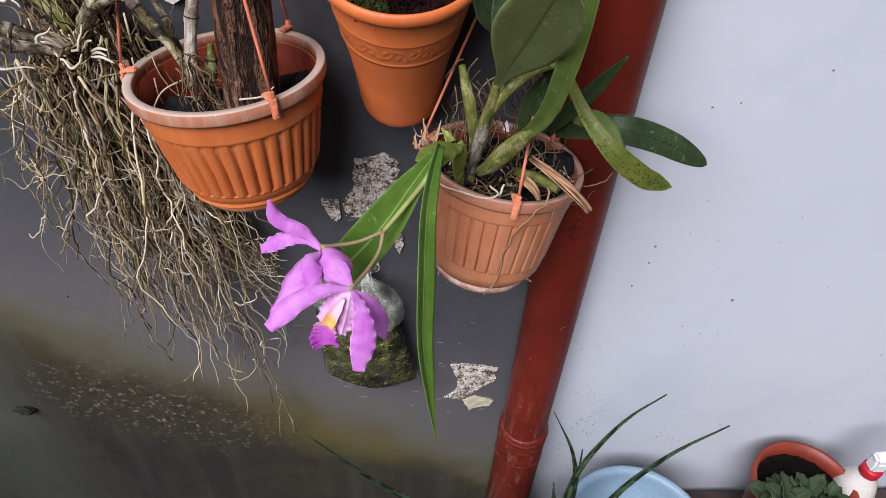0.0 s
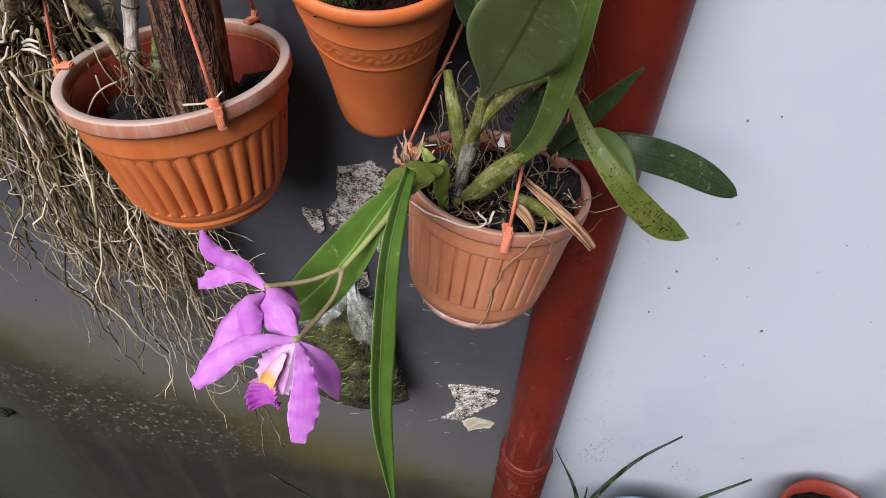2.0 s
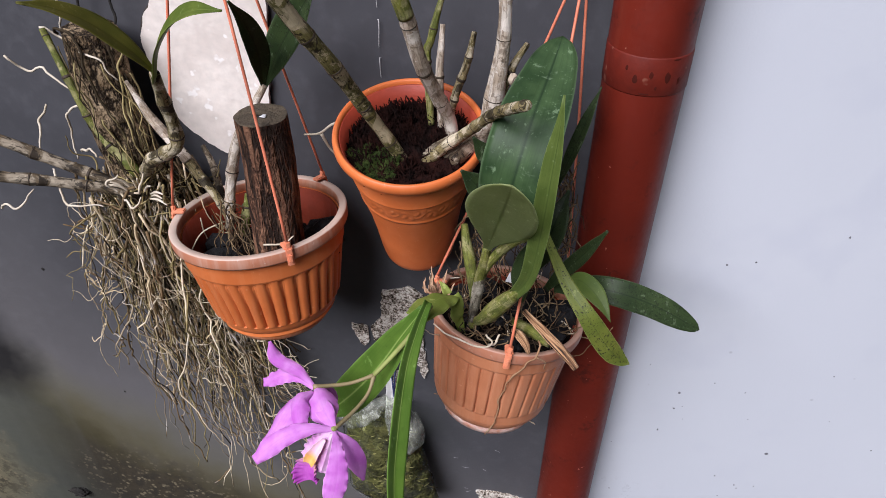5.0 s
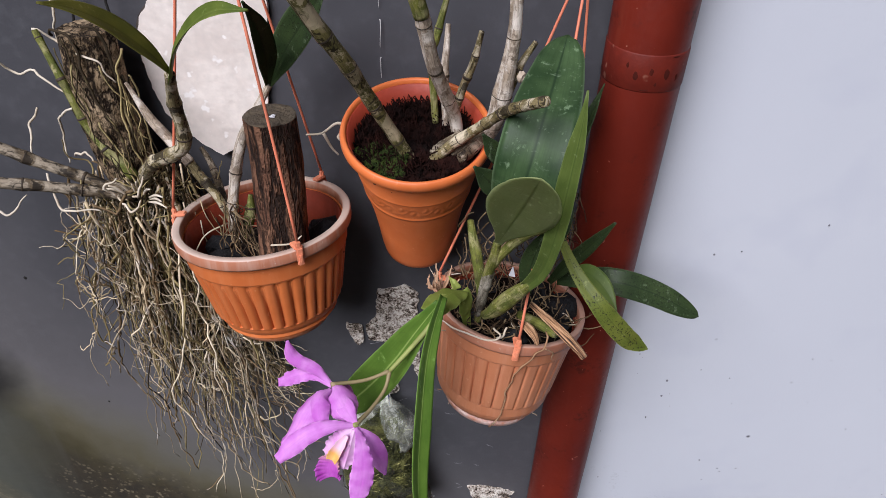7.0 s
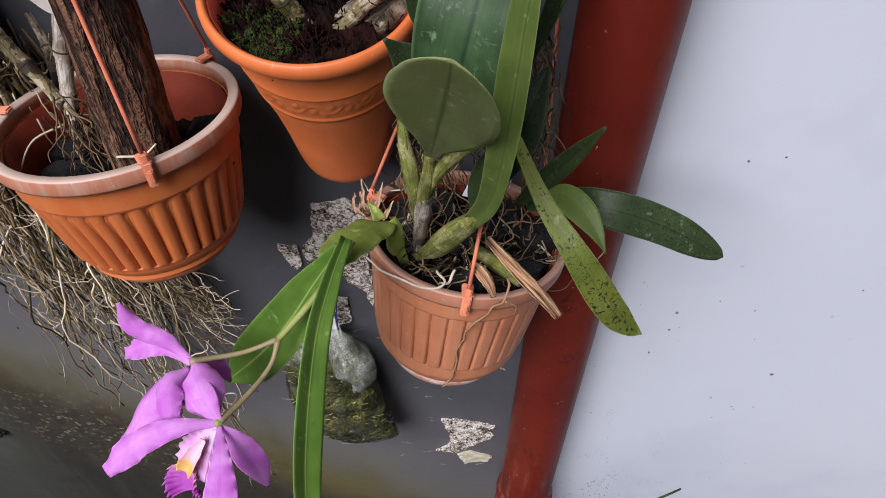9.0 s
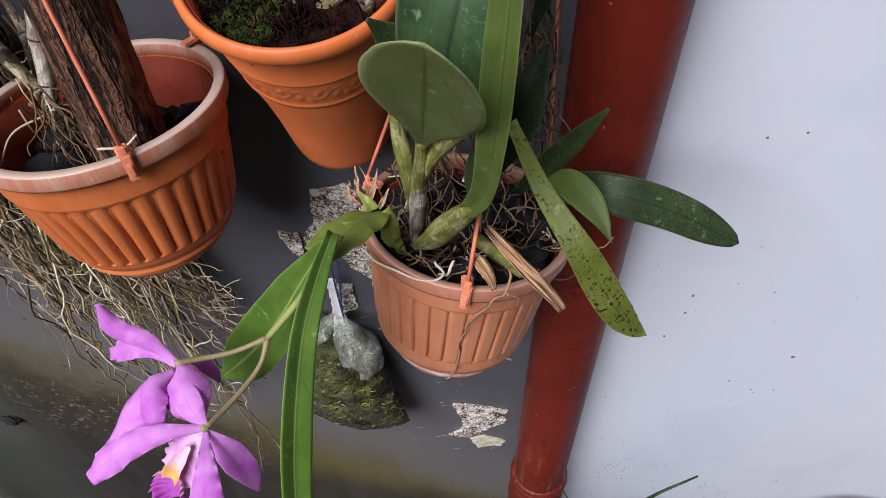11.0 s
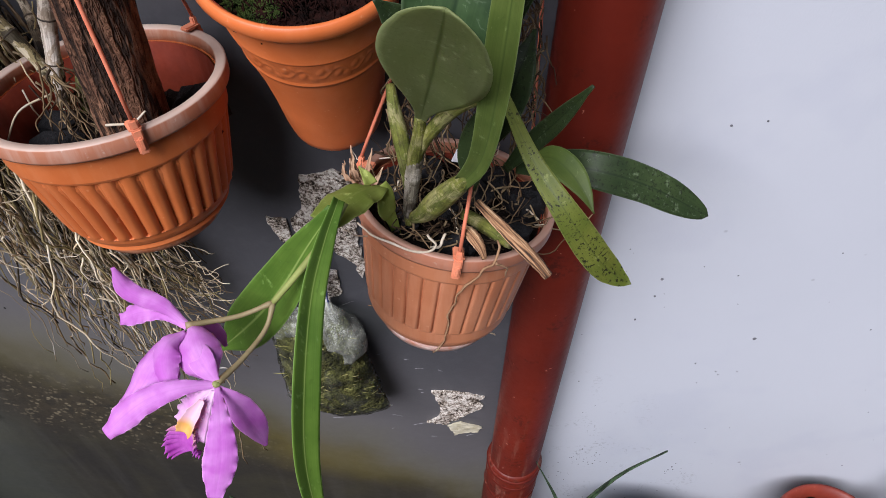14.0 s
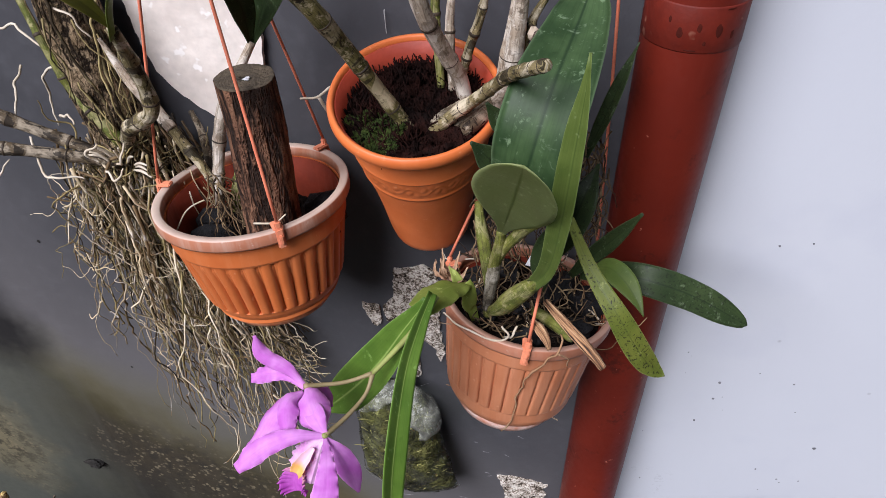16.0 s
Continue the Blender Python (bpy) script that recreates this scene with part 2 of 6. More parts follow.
def leaf_material(name, a, b, rib, rough=0.42, spots=0.0, leak=0.14, wear=1.0, bands=None):
    """Blade with a rib, long veins, scuffs and, if wanted, black spotting. Uses the blade's own u (across) and v (along)."""
    n = Nodes(name)
    uv = n.coords("UV")
    ob = n.coords()
    sep = n.add("SeparateXYZ", {"Vector": uv})
    off = n.calc("ABSOLUTE", n.calc("SUBTRACT", sep.outputs[0], 0.5))
    veins = n.noise(n.stretch(uv, 26, 1.6, 1), 1.0, 3)
    blotch = n.noise(ob, 34, 4)
    col = n.mix(n.ramp(blotch, [(0.35, 0.0), (0.68, 1.0)]), a, b)
    col = n.mix(n.ramp(veins, [(0.45, 0.0), (0.7, 0.35)]), col, tuple(c * 0.6 for c in a[:3]) + (1,))
    if bands:
        rung = n.noise(n.stretch(uv, 1.2, 24, 1), 1.0, 3, 0.6, 0.6)
        col = n.mix(n.ramp(rung, [(0.46, 0.0), (0.56, 0.9)]), col, bands)
    scuff = n.noise(n.stretch(ob, 120, 120, 60), 1.0, 4, 0.7)
    scrape = n.noise(n.stretch(uv, 5, 34, 1), 1.0, 4, 0.6, 0.8)
    col = n.mix(n.ramp(scrape, [(0.635 - 0.035 * (wear - 1), 0.0), (0.70, min(0.9, 0.34 * wear))]), col, tuple(min(1, c * 1.5 + 0.08) for c in b[:3]) + (1,))
    col = n.mix(n.ramp(scrape, [(0.30, 0.3), (0.37, 0.0)]), col, tuple(c * 0.45 for c in a[:3]) + (1,))
    col = n.mix(n.ramp(scuff, [(0.62 - 0.02 * (wear - 1), 0.0), (0.70, min(0.9, 0.4 * wear))]), col, tuple(min(1, c * 2.0 + 0.07) for c in b[:3]) + (1,))
    col = n.mix(n.ramp(off, [(0.008, 0.75), (0.03, 0.0)]), col, rib)
    col = n.mix(n.ramp(off, [(0.465, 0.0), (0.495, 0.55)]), col, tuple(min(1, c * 1.7 + 0.05) for c in b[:3]) + (1,))
    if spots:
        sp = n.noise(ob, 440, 3, 0.6)
        where = n.ramp(n.calc("MULTIPLY_ADD", sep.outputs[1], 0.22, n.noise(ob, 42, 3)), [(0.46, 0.1), (0.60, 1.0)])
        col = n.mix(n.calc("MULTIPLY", n.ramp(sp, [(0.578, 0.0), (0.60, 1.0)]), n.calc("MULTIPLY", where, spots)), col, (0.010, 0.010, 0.007, 1))
    n.put(n.p, "Base Color", col)
    n.put(n.p, "Roughness", n.calc("MULTIPLY_ADD", blotch, 0.25, rough - 0.1))
    n.put(n.p, "Specular IOR Level", 0.19)
    n.bump(n.calc("ADD", n.calc("MULTIPLY", veins, 0.5), n.calc("MULTIPLY", blotch, 0.8)), 0.18, 0.0008)
    n.sheer(leak, tuple(min(1, c * 1.6) for c in b[:3]) + (1,))
    return n.m


def petal_material(name, deep, pale, throat=None, leak=0.28):
    n = Nodes(name)
    uv = n.coords("UV")
    ob = n.coords()
    sep = n.add("SeparateXYZ", {"Vector": uv})
    veins = n.noise(n.stretch(uv, 34, 2.2, 1), 1.0, 3, 0.6, 0.3)
    cloud = n.noise(ob, 60, 3)
    col = n.mix(n.ramp(cloud, [(0.35, 0.0), (0.7, 1.0)]), deep, pale)
    col = n.mix(n.ramp(veins, [(0.45, 0.0), (0.75, 0.30)]), col, tuple(c * 0.72 for c in deep[:3]) + (1,))
    if throat:
        col = n.mix(n.ramp(sep.outputs[1], throat[0]), col, throat[1])
    else:
        off = n.calc("ABSOLUTE", n.calc("SUBTRACT", sep.outputs[0], 0.5))
        col = n.mix(n.ramp(sep.outputs[1], [(0.0, 0.55), (0.4, 0.0)]), col, tuple(min(1, c * 1.1 + 0.08) for c in pale[:3]) + (1,))
        col = n.mix(n.ramp(off, [(0.12, 0.0), (0.40, 0.28), (0.455, 0.18)]), col, tuple(c * 0.72 for c in deep[:3]) + (1,))
        col = n.mix(n.ramp(off, [(0.462, 0.0), (0.485, 0.55)]), col, tuple(min(1, c * 1.2 + 0.12) for c in pale[:3]) + (1,))
        col = n.mix(n.ramp(off, [(0.0, 0.14), (0.05, 0.0)]), col, tuple(c * 0.75 for c in deep[:3]) + (1,))
    n.put(n.p, "Base Color", col)
    n.put(n.p, "Roughness", 0.55)
    n.put(n.p, "Specular IOR Level", 0.3)
    n.bump(n.calc("ADD", n.calc("MULTIPLY", veins, 0.3), n.calc("MULTIPLY", cloud, 0.8)), 0.22, 0.001)
    n.sheer(leak, pale)
    return n.m


def cane_material(name, a, b, ring, flake, paper=0.7, blots=0.75):
    """Jointed stem: v runs along it in metres."""
    n = Nodes(name)
    uv = n.coords("UV")
    ob = n.coords()
    streak = n.noise(n.stretch(uv, 22, 60, 1), 1.0, 4, 0.6)
    cloud = n.noise(ob, 48, 4)
    col = n.mix(n.ramp(cloud, [(0.38, 0.0), (0.64, 1.0)]), a, b)
    sheath = n.noise(n.stretch(uv, 1.2, 34, 1), 1.0, 2, 0.5)
    col = n.mix(n.ramp(sheath, [(0.50, 0.0), (0.58, paper)]), col, flake)
    col = n.mix(n.ramp(streak, [(0.48, 0.0), (0.66, 0.65)]), col, ring)
    col = n.mix(n.ramp(n.noise(ob, 110, 4, 0.7), [(0.56, 0.0), (0.68, 0.7)]), col, flake)
    col = n.mix(n.ramp(n.noise(n.stretch(uv, 3, 70, 1), 1.0, 4, 0.7, 0.6), [(0.58, 0.0), (0.64, blots)]), col, tuple(c * 0.5 for c in ring[:3]) + (1,))
    col = n.mix(n.ramp(n.noise(ob, 150, 4, 0.7), [(0.60, 0.0), (0.70, 0.7)]), col, tuple(c * 0.5 for c in ring[:3]) + (1,))
    # torn sheath: broad pale flakes beside bare dark stem
    torn = n.noise(n.stretch(uv, 2.2, 46, 1), 1.0, 4, 0.6, 0.8)
    col = n.mix(n.ramp(torn, [(0.56, 0.0), (0.585, blots)]), col, tuple(c * 0.8 for c in ring[:3]) + (1,))
    col = n.mix(n.ramp(torn, [(0.40, paper), (0.425, 0.0)]), col, flake)
    n.put(n.p, "Base Color", col)
    n.put(n.p, "Roughness", 0.7)
    n.put(n.p, "Specular IOR Level", 0.25)
    n.bump(n.calc("ADD", torn, n.calc("ADD", streak, cloud)), 0.6, 0.002)
    return n.m


def pot_material(name, a, b, dust, amount, settled=0.0):
    """Coloured plastic with streaks, and dust that has settled on its level faces."""
    n = Nodes(name)
    ob = n.coords()
    sz = n.add("SeparateXYZ", {"Vector": ob}).outputs[2]
    cloud = n.noise(ob, 14, 5)
    fine = n.noise(ob, 260, 3)
    streak = n.noise(n.stretch(ob, 90, 90, 9), 1.0, 4, 0.6)
    col = n.mix(n.ramp(cloud, [(0.35, 0.0), (0.65, 1.0)]), a, b)
    col = n.mix(n.calc("MULTIPLY", n.ramp(streak, [(0.45, 0.0), (0.75, 1.0)]), amount), col, dust)
    col = n.mix(n.ramp(n.noise(ob, 150, 3), [(0.67, 0.0), (0.73, 0.5)]), col, dust)
    if settled:
        up = n.add("SeparateXYZ", {"Vector": n.add("NewGeometry").outputs["Normal"]}).outputs[2]
        col = n.mix(n.calc("MULTIPLY", n.ramp(up, [(0.45, 0.0), (0.85, settled)]), n.ramp(cloud, [(0.3, 0.6), (0.6, 1.0)])), col, dust)
    n.put(n.p, "Base Color", col)
    n.put(n.p, "Roughness", n.calc("MULTIPLY_ADD", cloud, 0.25, 0.33))
    n.put(n.p, "Specular IOR Level", 0.4)
    n.bump(n.calc("ADD", fine, streak), 0.1, 0.001)
    return n.m


def film_material(name, haze_low, haze_high, ior=1.18, gloss=0.15, relief=0.9):
    """Thin clear film, a little milky, with soft creases."""
    n = Nodes(name)
    ob = n.coords()
    cloud = n.noise(n.stretch(ob, 1, 1, 0.5), 30, 3, 0.55, 0.6)
    fine = n.noise(n.stretch(ob, 1, 1, 0.35), 110, 3, 0.6, 0.8)
    clear = n.add("BsdfTransparent", {"Color": (0.95, 0.97, 0.93, 1)})
    shine = n.add("BsdfGlossy", {"Color": (0.95, 0.96, 0.95, 1), "Roughness": gloss})
    haze = n.add("BsdfDiffuse", {"Color": (0.74, 0.74, 0.66, 1)})
    b = n.add("Bump", {"Height": n.calc("ADD", cloud, n.calc("MULTIPLY", fine, 0.3)), "Strength": relief, "Distance": 0.012})
    n.put(shine, "Normal", b.outputs["Normal"])
    fres = n.add("Fresnel", {"IOR": ior, "Normal": b.outputs["Normal"]})
    # milky haze; its narrow 1.8 step paints pale glints along the creases
    one = n.add("MixShader", {0: n.ramp(cloud, [(0.40, haze_low), (0.56, haze_high), (0.60, min(1.0, haze_high * 1.8)), (0.64, haze_high)]), 1: clear.outputs[0], 2: haze.outputs[0]})
    two = n.add("MixShader", {0: fres.outputs[0], 1: one.outputs[0], 2: shine.outputs[0]})
    n.t.links.new(two.outputs[0], n.out.inputs["Surface"])
    return n.m


def plaster_material():
    """Bare render full of pale and dark grains."""
    n = Nodes("bare_plaster")
    ob = n.coords()
    grain = n.noise(ob, 290, 4, 0.7)
    big = n.noise(ob, 70, 4, 0.6)
    col = n.ramp(n.calc("MULTIPLY_ADD", big, 0.46, n.calc("MULTIPLY", grain, 0.72)), [(0.46, lin(34, 30, 26)), (0.53, lin(104, 92, 80)), (0.585, lin(176, 164, 150)), (0.66, lin(232, 226, 216))])
    n.put(n.p, "Base Color", col)
    n.put(n.p, "Roughness", 0.95)
    n.put(n.p, "Specular IOR Level", 0.15)
    n.bump(grain, 0.9, 0.004)
    return n.m


def root_material(name, a, b, c):
    """Strands that differ from one another."""
    n = Nodes(name)
    ob = n.coords()
    own = n.calc("FRACT", n.calc("ADD", n.add("NewGeometry").outputs["Random Per Island"], n.add("ObjectInfo").outputs["Random"]))
    col = n.ramp(own, [(0.0, a), (0.22, b), (0.50, tuple(q * 0.7 for q in b[:3]) + (1,)), (0.72, c), (1.0, a)])
    fleck = n.noise(ob, 120, 4, 0.65)
    col = n.mix(n.ramp(fleck, [(0.48, 0.0), (0.72, 0.55)]), col, tuple(q * 0.45 for q in b[:3]) + (1,))
    col = n.mix(n.ramp(n.noise(ob, 30, 3), [(0.55, 0.0), (0.7, 0.5)]), col, tuple(min(0.75, q * 1.5 + 0.02) for q in a[:3]) + (1,))
    n.put(n.p, "Base Color", col)
    n.put(n.p, "Roughness", 0.8)
    n.put(n.p, "Specular IOR Level", 0.25)
    n.bump(fleck, 0.5, 0.001)
    return n.m


def split_stalk_material():
    n = Nodes("split_dry_stalk")
    uv = n.coords("UV")
    line = n.noise(n.stretch(uv, 9, 14, 1), 1.0, 4, 0.65, 0.7)
    col = n.ramp(line, [(0.40, lin(40, 26, 18)), (0.48, lin(110, 76, 50)), (0.56, lin(172, 130, 92)), (0.68, lin(214, 182, 142))])
    n.put(n.p, "Base Color", col)
    n.put(n.p, "Roughness", 0.85)
    n.bump(line, 1.0, 0.004)
    return n.m


def bark_material(name, plate_a, plate_b, crack, scale, flat, soot=(0.36, 0.52)):
    """Plates parted by wandering dark cracks that run along the trunk."""
    n = Nodes(name)
    ob = n.coords()
    v = n.stretch(ob, 1, 1, flat)
    wide = n.calc("ABSOLUTE", n.calc("SUBTRACT", n.noise(v, scale, 5, 0.62), 0.5))
    thin = n.calc("ABSOLUTE", n.calc("SUBTRACT", n.noise(v, scale * 2.6, 4, 0.6), 0.5))
    gap = n.calc("MULTIPLY", n.ramp(wide, [(0.010, 0.0), (0.05, 1.0)]), n.ramp(thin, [(0.006, 0.45), (0.03, 1.0)]))
    fine = n.noise(ob, 210, 4, 0.65)
    big = n.noise(ob, 34, 4)
    col = n.mix(n.ramp(big, [(0.38, 0.0), (0.60, 1.0)]), plate_a, plate_b)
    col = n.mix(n.ramp(fine, [(soot[0], 0.75), (soot[1], 0.0)]), col, crack)
    col = n.mix(gap, crack, col)
    n.put(n.p, "Base Color", col)
    n.put(n.p, "Roughness", 0.92)
    n.put(n.p, "Specular IOR Level", 0.2)
    n.bump(n.calc("ADD", n.calc("MULTIPLY", gap, 1.2), fine), 1.0, 0.006)
    return n.m


M = {}
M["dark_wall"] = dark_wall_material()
M["white_wall"] = white_wall_material()
M["plaster"] = plaster_material()
M["slab"] = plain("white_stone", lin(236, 227, 218), lin(216, 205, 196), 0.7, 16, 90, 0.10, 0.0008, 0.3, lin(244, 240, 236))
M["pale_flake"] = plain("pale_lime_flake", lin(206, 200, 178), lin(176, 168, 140), 0.85, 60, 160, 0.5, 0.002, 0.2, lin(120, 116, 84))
# dark tone for the slab's edge shadow
M["slab_edge"] = plain("dark_edge", lin(52, 44, 40), lin(84, 76, 70), 0.9, 60, 300)
# dull grey for the unseen wall that blocks light, kept dark to limit bounce
M["light_block"] = plain("light_block_grey", lin(98, 94, 88), lin(116, 112, 104), 0.9, 4, 90, 0.4, 0.003)
M["pipe"] = pipe_material()
M["pipe_tape"] = plain("worn_pipe_collar", lin(92, 27, 16), lin(106, 34, 21), 0.6, 34, 90, 0.5, 0.001, 0.25, lin(146, 96, 78))
M["ground"] = plain("wet_concrete", lin(66, 63, 58), lin(86, 82, 75), 0.8, 5, 120, 0.4, 0.004)
M["pot_brown"] = pot_material("terracotta_plastic", lin(200, 112, 58), lin(182, 96, 46), lin(208, 142, 98), 0.22)
M["pot_rim"] = pot_material("faded_rim_plastic", lin(176, 118, 90), lin(164, 106, 80), lin(198, 180, 166), 0.45, 0.95)
M["pot_dusty"] = pot_material("dusty_terracotta_plastic", lin(184, 120, 84), lin(168, 104, 70), lin(200, 150, 120), 0.4)
M["pot_rim_dusty"] = pot_material("dusty_rim_plastic", lin(168, 112, 86), lin(152, 98, 74), lin(176, 148, 132), 0.35, 0.7)
M["pot_orange"] = pot_material("orange_terracotta_plastic", lin(212, 114, 58), lin(196, 102, 48), lin(220, 150, 106), 0.12)
M["pot_red"] = pot_material("dark_red_plastic", lin(132, 54, 38), lin(114, 42, 30), lin(150, 88, 72), 0.15)
# red plastic, darkened to carry the shade inside the ribbed pots
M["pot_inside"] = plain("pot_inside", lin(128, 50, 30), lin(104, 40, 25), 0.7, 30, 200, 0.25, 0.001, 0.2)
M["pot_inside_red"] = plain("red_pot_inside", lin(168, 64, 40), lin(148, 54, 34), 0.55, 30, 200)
M["pot_foot"] = plain("scuffed_pot_foot", lin(186, 106, 60), lin(206, 150, 116), 0.6, 70, 300)
M["pot_wear"] = plain("worn_pot_foot", lin(222, 196, 186), lin(196, 120, 84), 0.7, 90, 300)
M["string"] = plain("orange_cord", lin(228, 136, 104), lin(212, 116, 84), 0.55, 60, 400, 0.2, 0.0005)
M["clip"] = plain("orange_clip", lin(234, 152, 116), lin(216, 130, 94), 0.5, 60, 300)
M["soil"] = plain("potting_bark", lin(18, 15, 13), lin(34, 27, 23), 0.95, 90, 260, 1.0, 0.006, 0.1)
M["charcoal"] = plain("charcoal", lin(20, 20, 22), lin(38, 38, 40), 0.8, 60, 300, 0.8, 0.003, 0.2)
M["fern_fibre"] = plain("tree_fern_fibre", lin(16, 9, 8), lin(42, 20, 15), 0.95, 60, 300, 0.8, 0.004, 0.1)
M["moss"] = plain("green_moss", lin(42, 56, 20), lin(70, 84, 33), 0.9, 80, 300, 0.8, 0.003, 0.2)
M["log_bark"] = bark_material("stripped_log", lin(142, 104, 80), lin(106, 74, 57), lin(44, 32, 26), 30.0, 0.16, (0.26, 0.40))
M["log_end"] = plain("sawn_log_end", lin(98, 86, 68), lin(58, 49, 39), 0.9, 60, 160, 0.9, 0.004)
M["bark"] = bark_material("rough_bark", lin(176, 154, 124), lin(124, 104, 78), lin(44, 34, 25), 46.0, 0.45, (0.28, 0.42))
M["root_tan"] = root_material("old_roots", lin(232, 218, 190), lin(122, 101, 72), lin(206, 186, 150))
M["root_olive"] = root_material("olive_roots", lin(164, 150, 104), lin(54, 44, 28), lin(128, 112, 74))
# dark brown that stands for the shade between hanging roots
M["root_dark"] = root_material("shade_roots", lin(74, 58, 40), lin(42, 32, 22), lin(100, 82, 58))
M["root_pot"] = root_material("damp_roots", lin(104, 84, 58), lin(56, 42, 29), lin(150, 130, 98))
M["root_over"] = root_material("brittle_roots", lin(196, 168, 136), lin(160, 124, 92), lin(206, 186, 158))
M["split_stalk"] = split_stalk_material()
M["root_white"] = plain("white_roots", lin(214, 204, 186), lin(180, 164, 138), 0.75, 40, 300, 0.4, 0.001)
M["cane_green"] = cane_material("green_cane", lin(84, 92, 36), lin(116, 118, 52), lin(58, 54, 28), lin(168, 160, 116), 0.35, 0.35)
M["cane_moss"] = cane_material("olive_cane", lin(70, 68, 32), lin(108, 100, 58), lin(34, 28, 16), lin(180, 166, 136), 0.6, 0.85)
M["cane_white"] = cane_material("papery_cane", lin(192, 178, 160), lin(162, 146, 126), lin(100, 82, 64), lin(222, 213, 200), 0.7, 0.55)
M["cane_brown"] = cane_material("brown_cane", lin(108, 94, 74), lin(66, 56, 42), lin(30, 23, 16), lin(176, 164, 144), 0.5, 0.85)
M["cane_ringed"] = cane_material("ringed_cane", lin(146, 132, 94), lin(98, 88, 54), lin(36, 29, 18), lin(212, 200, 174), 0.6, 0.85)
M["cane_grey"] = cane_material("grey_sheath", lin(150, 144, 128), lin(112, 106, 90), lin(66, 58, 46), lin(188, 182, 168), 0.4)
M["cane_joint"] = plain("dark_joint", lin(40, 31, 21), lin(70, 56, 38), 0.7, 60, 300)
M["leaf_dark"] = leaf_material("dark_leaf", lin(40, 54, 31), lin(57, 72, 40), lin(30, 42, 25), 0.42, 0.7, 0.14, 1.6)
M["leaf_blue"] = leaf_material("matt_leaf", lin(42, 62, 36), lin(66, 88, 54), lin(30, 48, 29), 0.42, 0, 0.14, 1.6)
M["leaf_olive"] = leaf_material("olive_leaf", lin(126, 136, 90), lin(150, 158, 112), lin(66, 78, 42), 0.5, 0.35, 0.58, 2.0)
M["leaf_mid"] = leaf_material("green_leaf", lin(80, 96, 36), lin(104, 118, 48), lin(112, 126, 60), 0.4, 0, 0.2)
M["leaf_edge"] = leaf_material("channelled_leaf", lin(74, 92, 40), lin(94, 110, 52), lin(66, 82, 38), 0.42, 0, 0.14)
M["leaf_fresh"] = leaf_material("fresh_leaf", lin(78, 108, 39), lin(100, 130, 50), lin(148, 170, 90), 0.42, 0, 0.25)
M["leaf_bronze"] = leaf_material("bronzed_leaf", lin(74, 76, 28), lin(102, 98, 40), lin(66, 64, 28), 0.4, 0, 0.2)
M["leaf_spotted"] = leaf_material("spotted_leaf", lin(78, 90, 34), lin(102, 108, 44), lin(70, 80, 34), 0.45, 1.0)
M["leaf_sheath"] = leaf_material("young_leaf_sheath", lin(122, 138, 60), lin(150, 160, 82), lin(138, 150, 76), 0.5, 0, 0.35, 1.5)
M["leaf_violet"] = leaf_material("downy_leaf", lin(46, 60, 40), lin(70, 84, 56), lin(92, 104, 74), 0.85)
M["leaf_snake"] = leaf_material("banded_leaf", lin(20, 27, 21), lin(36, 46, 35), lin(24, 30, 24), 0.45, bands=lin(70, 92, 62))
M["petal"] = petal_material("mauve_petal", lin(198, 108, 204), lin(228, 162, 232))
M["lip"] = petal_material("magenta_lip", lin(158, 44, 160), lin(206, 110, 208), ([(0.0, 0.9), (0.2, 0.6), (0.42, 0.0)], lin(240, 200, 160)))
M["lip_tube"] = petal_material("pale_lip_tube", lin(228, 160, 226), lin(244, 208, 240))
M["throat"] = petal_material("yellow_throat", lin(240, 184, 92), lin(246, 206, 130), ([(0.0, 0.95), (0.5, 0.9), (0.72, 0.0)], lin(240, 206, 236)))
M["stem"] = plain("flower_stem", lin(150, 160, 88), lin(132, 138, 76), 0.55, 50, 300, 0.2, 0.0008)
M["stem_dark"] = plain("flower_stalk", lin(158, 142, 106), lin(128, 116, 78), 0.55, 50, 300, 0.2, 0.0008)
M["sheath"] = plain("dry_sheath", lin(196, 164, 134), lin(150, 112, 84), 0.85, 50, 260, 0.6, 0.002, 0.2, lin(214, 186, 156), (1, 1, 0.4))
M["film"] = film_material("clear_film", 0.004, 0.025)
M["film_milky"] = film_material("milky_film", 0.035, 0.085, 1.26, 0.28, 0.6)
M["blue_wire"] = plain("blue_wire", lin(40, 46, 92), lin(56, 62, 110), 0.5, 60, 300)
M["white_tape"] = plain("white_strip", lin(214, 212, 210), lin(190, 188, 188), 0.6, 60, 300)
M["tub"] = plain("pale_blue_plastic", lin(126, 150, 168), lin(142, 166, 184), 0.45, 8, 200, 0.1, 0.001)
M["bench"] = plain("dark_bench", lin(58, 46, 44), lin(80, 64, 58), 0.8, 30, 180, 0.5, 0.003, 0.3, None, (0.3, 1, 1))
M["bottle"] = plain("cloudy_plastic", lin(212, 206, 196), lin(226, 222, 214), 0.35, 20, 200, 0.1, 0.001)
M["red_plastic"] = plain("red_plastic", lin(186, 34, 50), lin(170, 28, 42), 0.4, 30, 200, 0.1, 0.0005)
M["white_plastic"] = plain("white_plastic", lin(236, 236, 238), lin(224, 224, 228), 0.4, 30, 200, 0.1, 0.0005)
M["yellow_stem"] = cane_material("yellow_stem", lin(206, 184, 130), lin(146, 108, 70), lin(62, 40, 28), lin(222, 206, 130))
M["nail"] = plain("rusty_nail", lin(90, 66, 52), lin(60, 48, 42), 0.6, 80, 300)
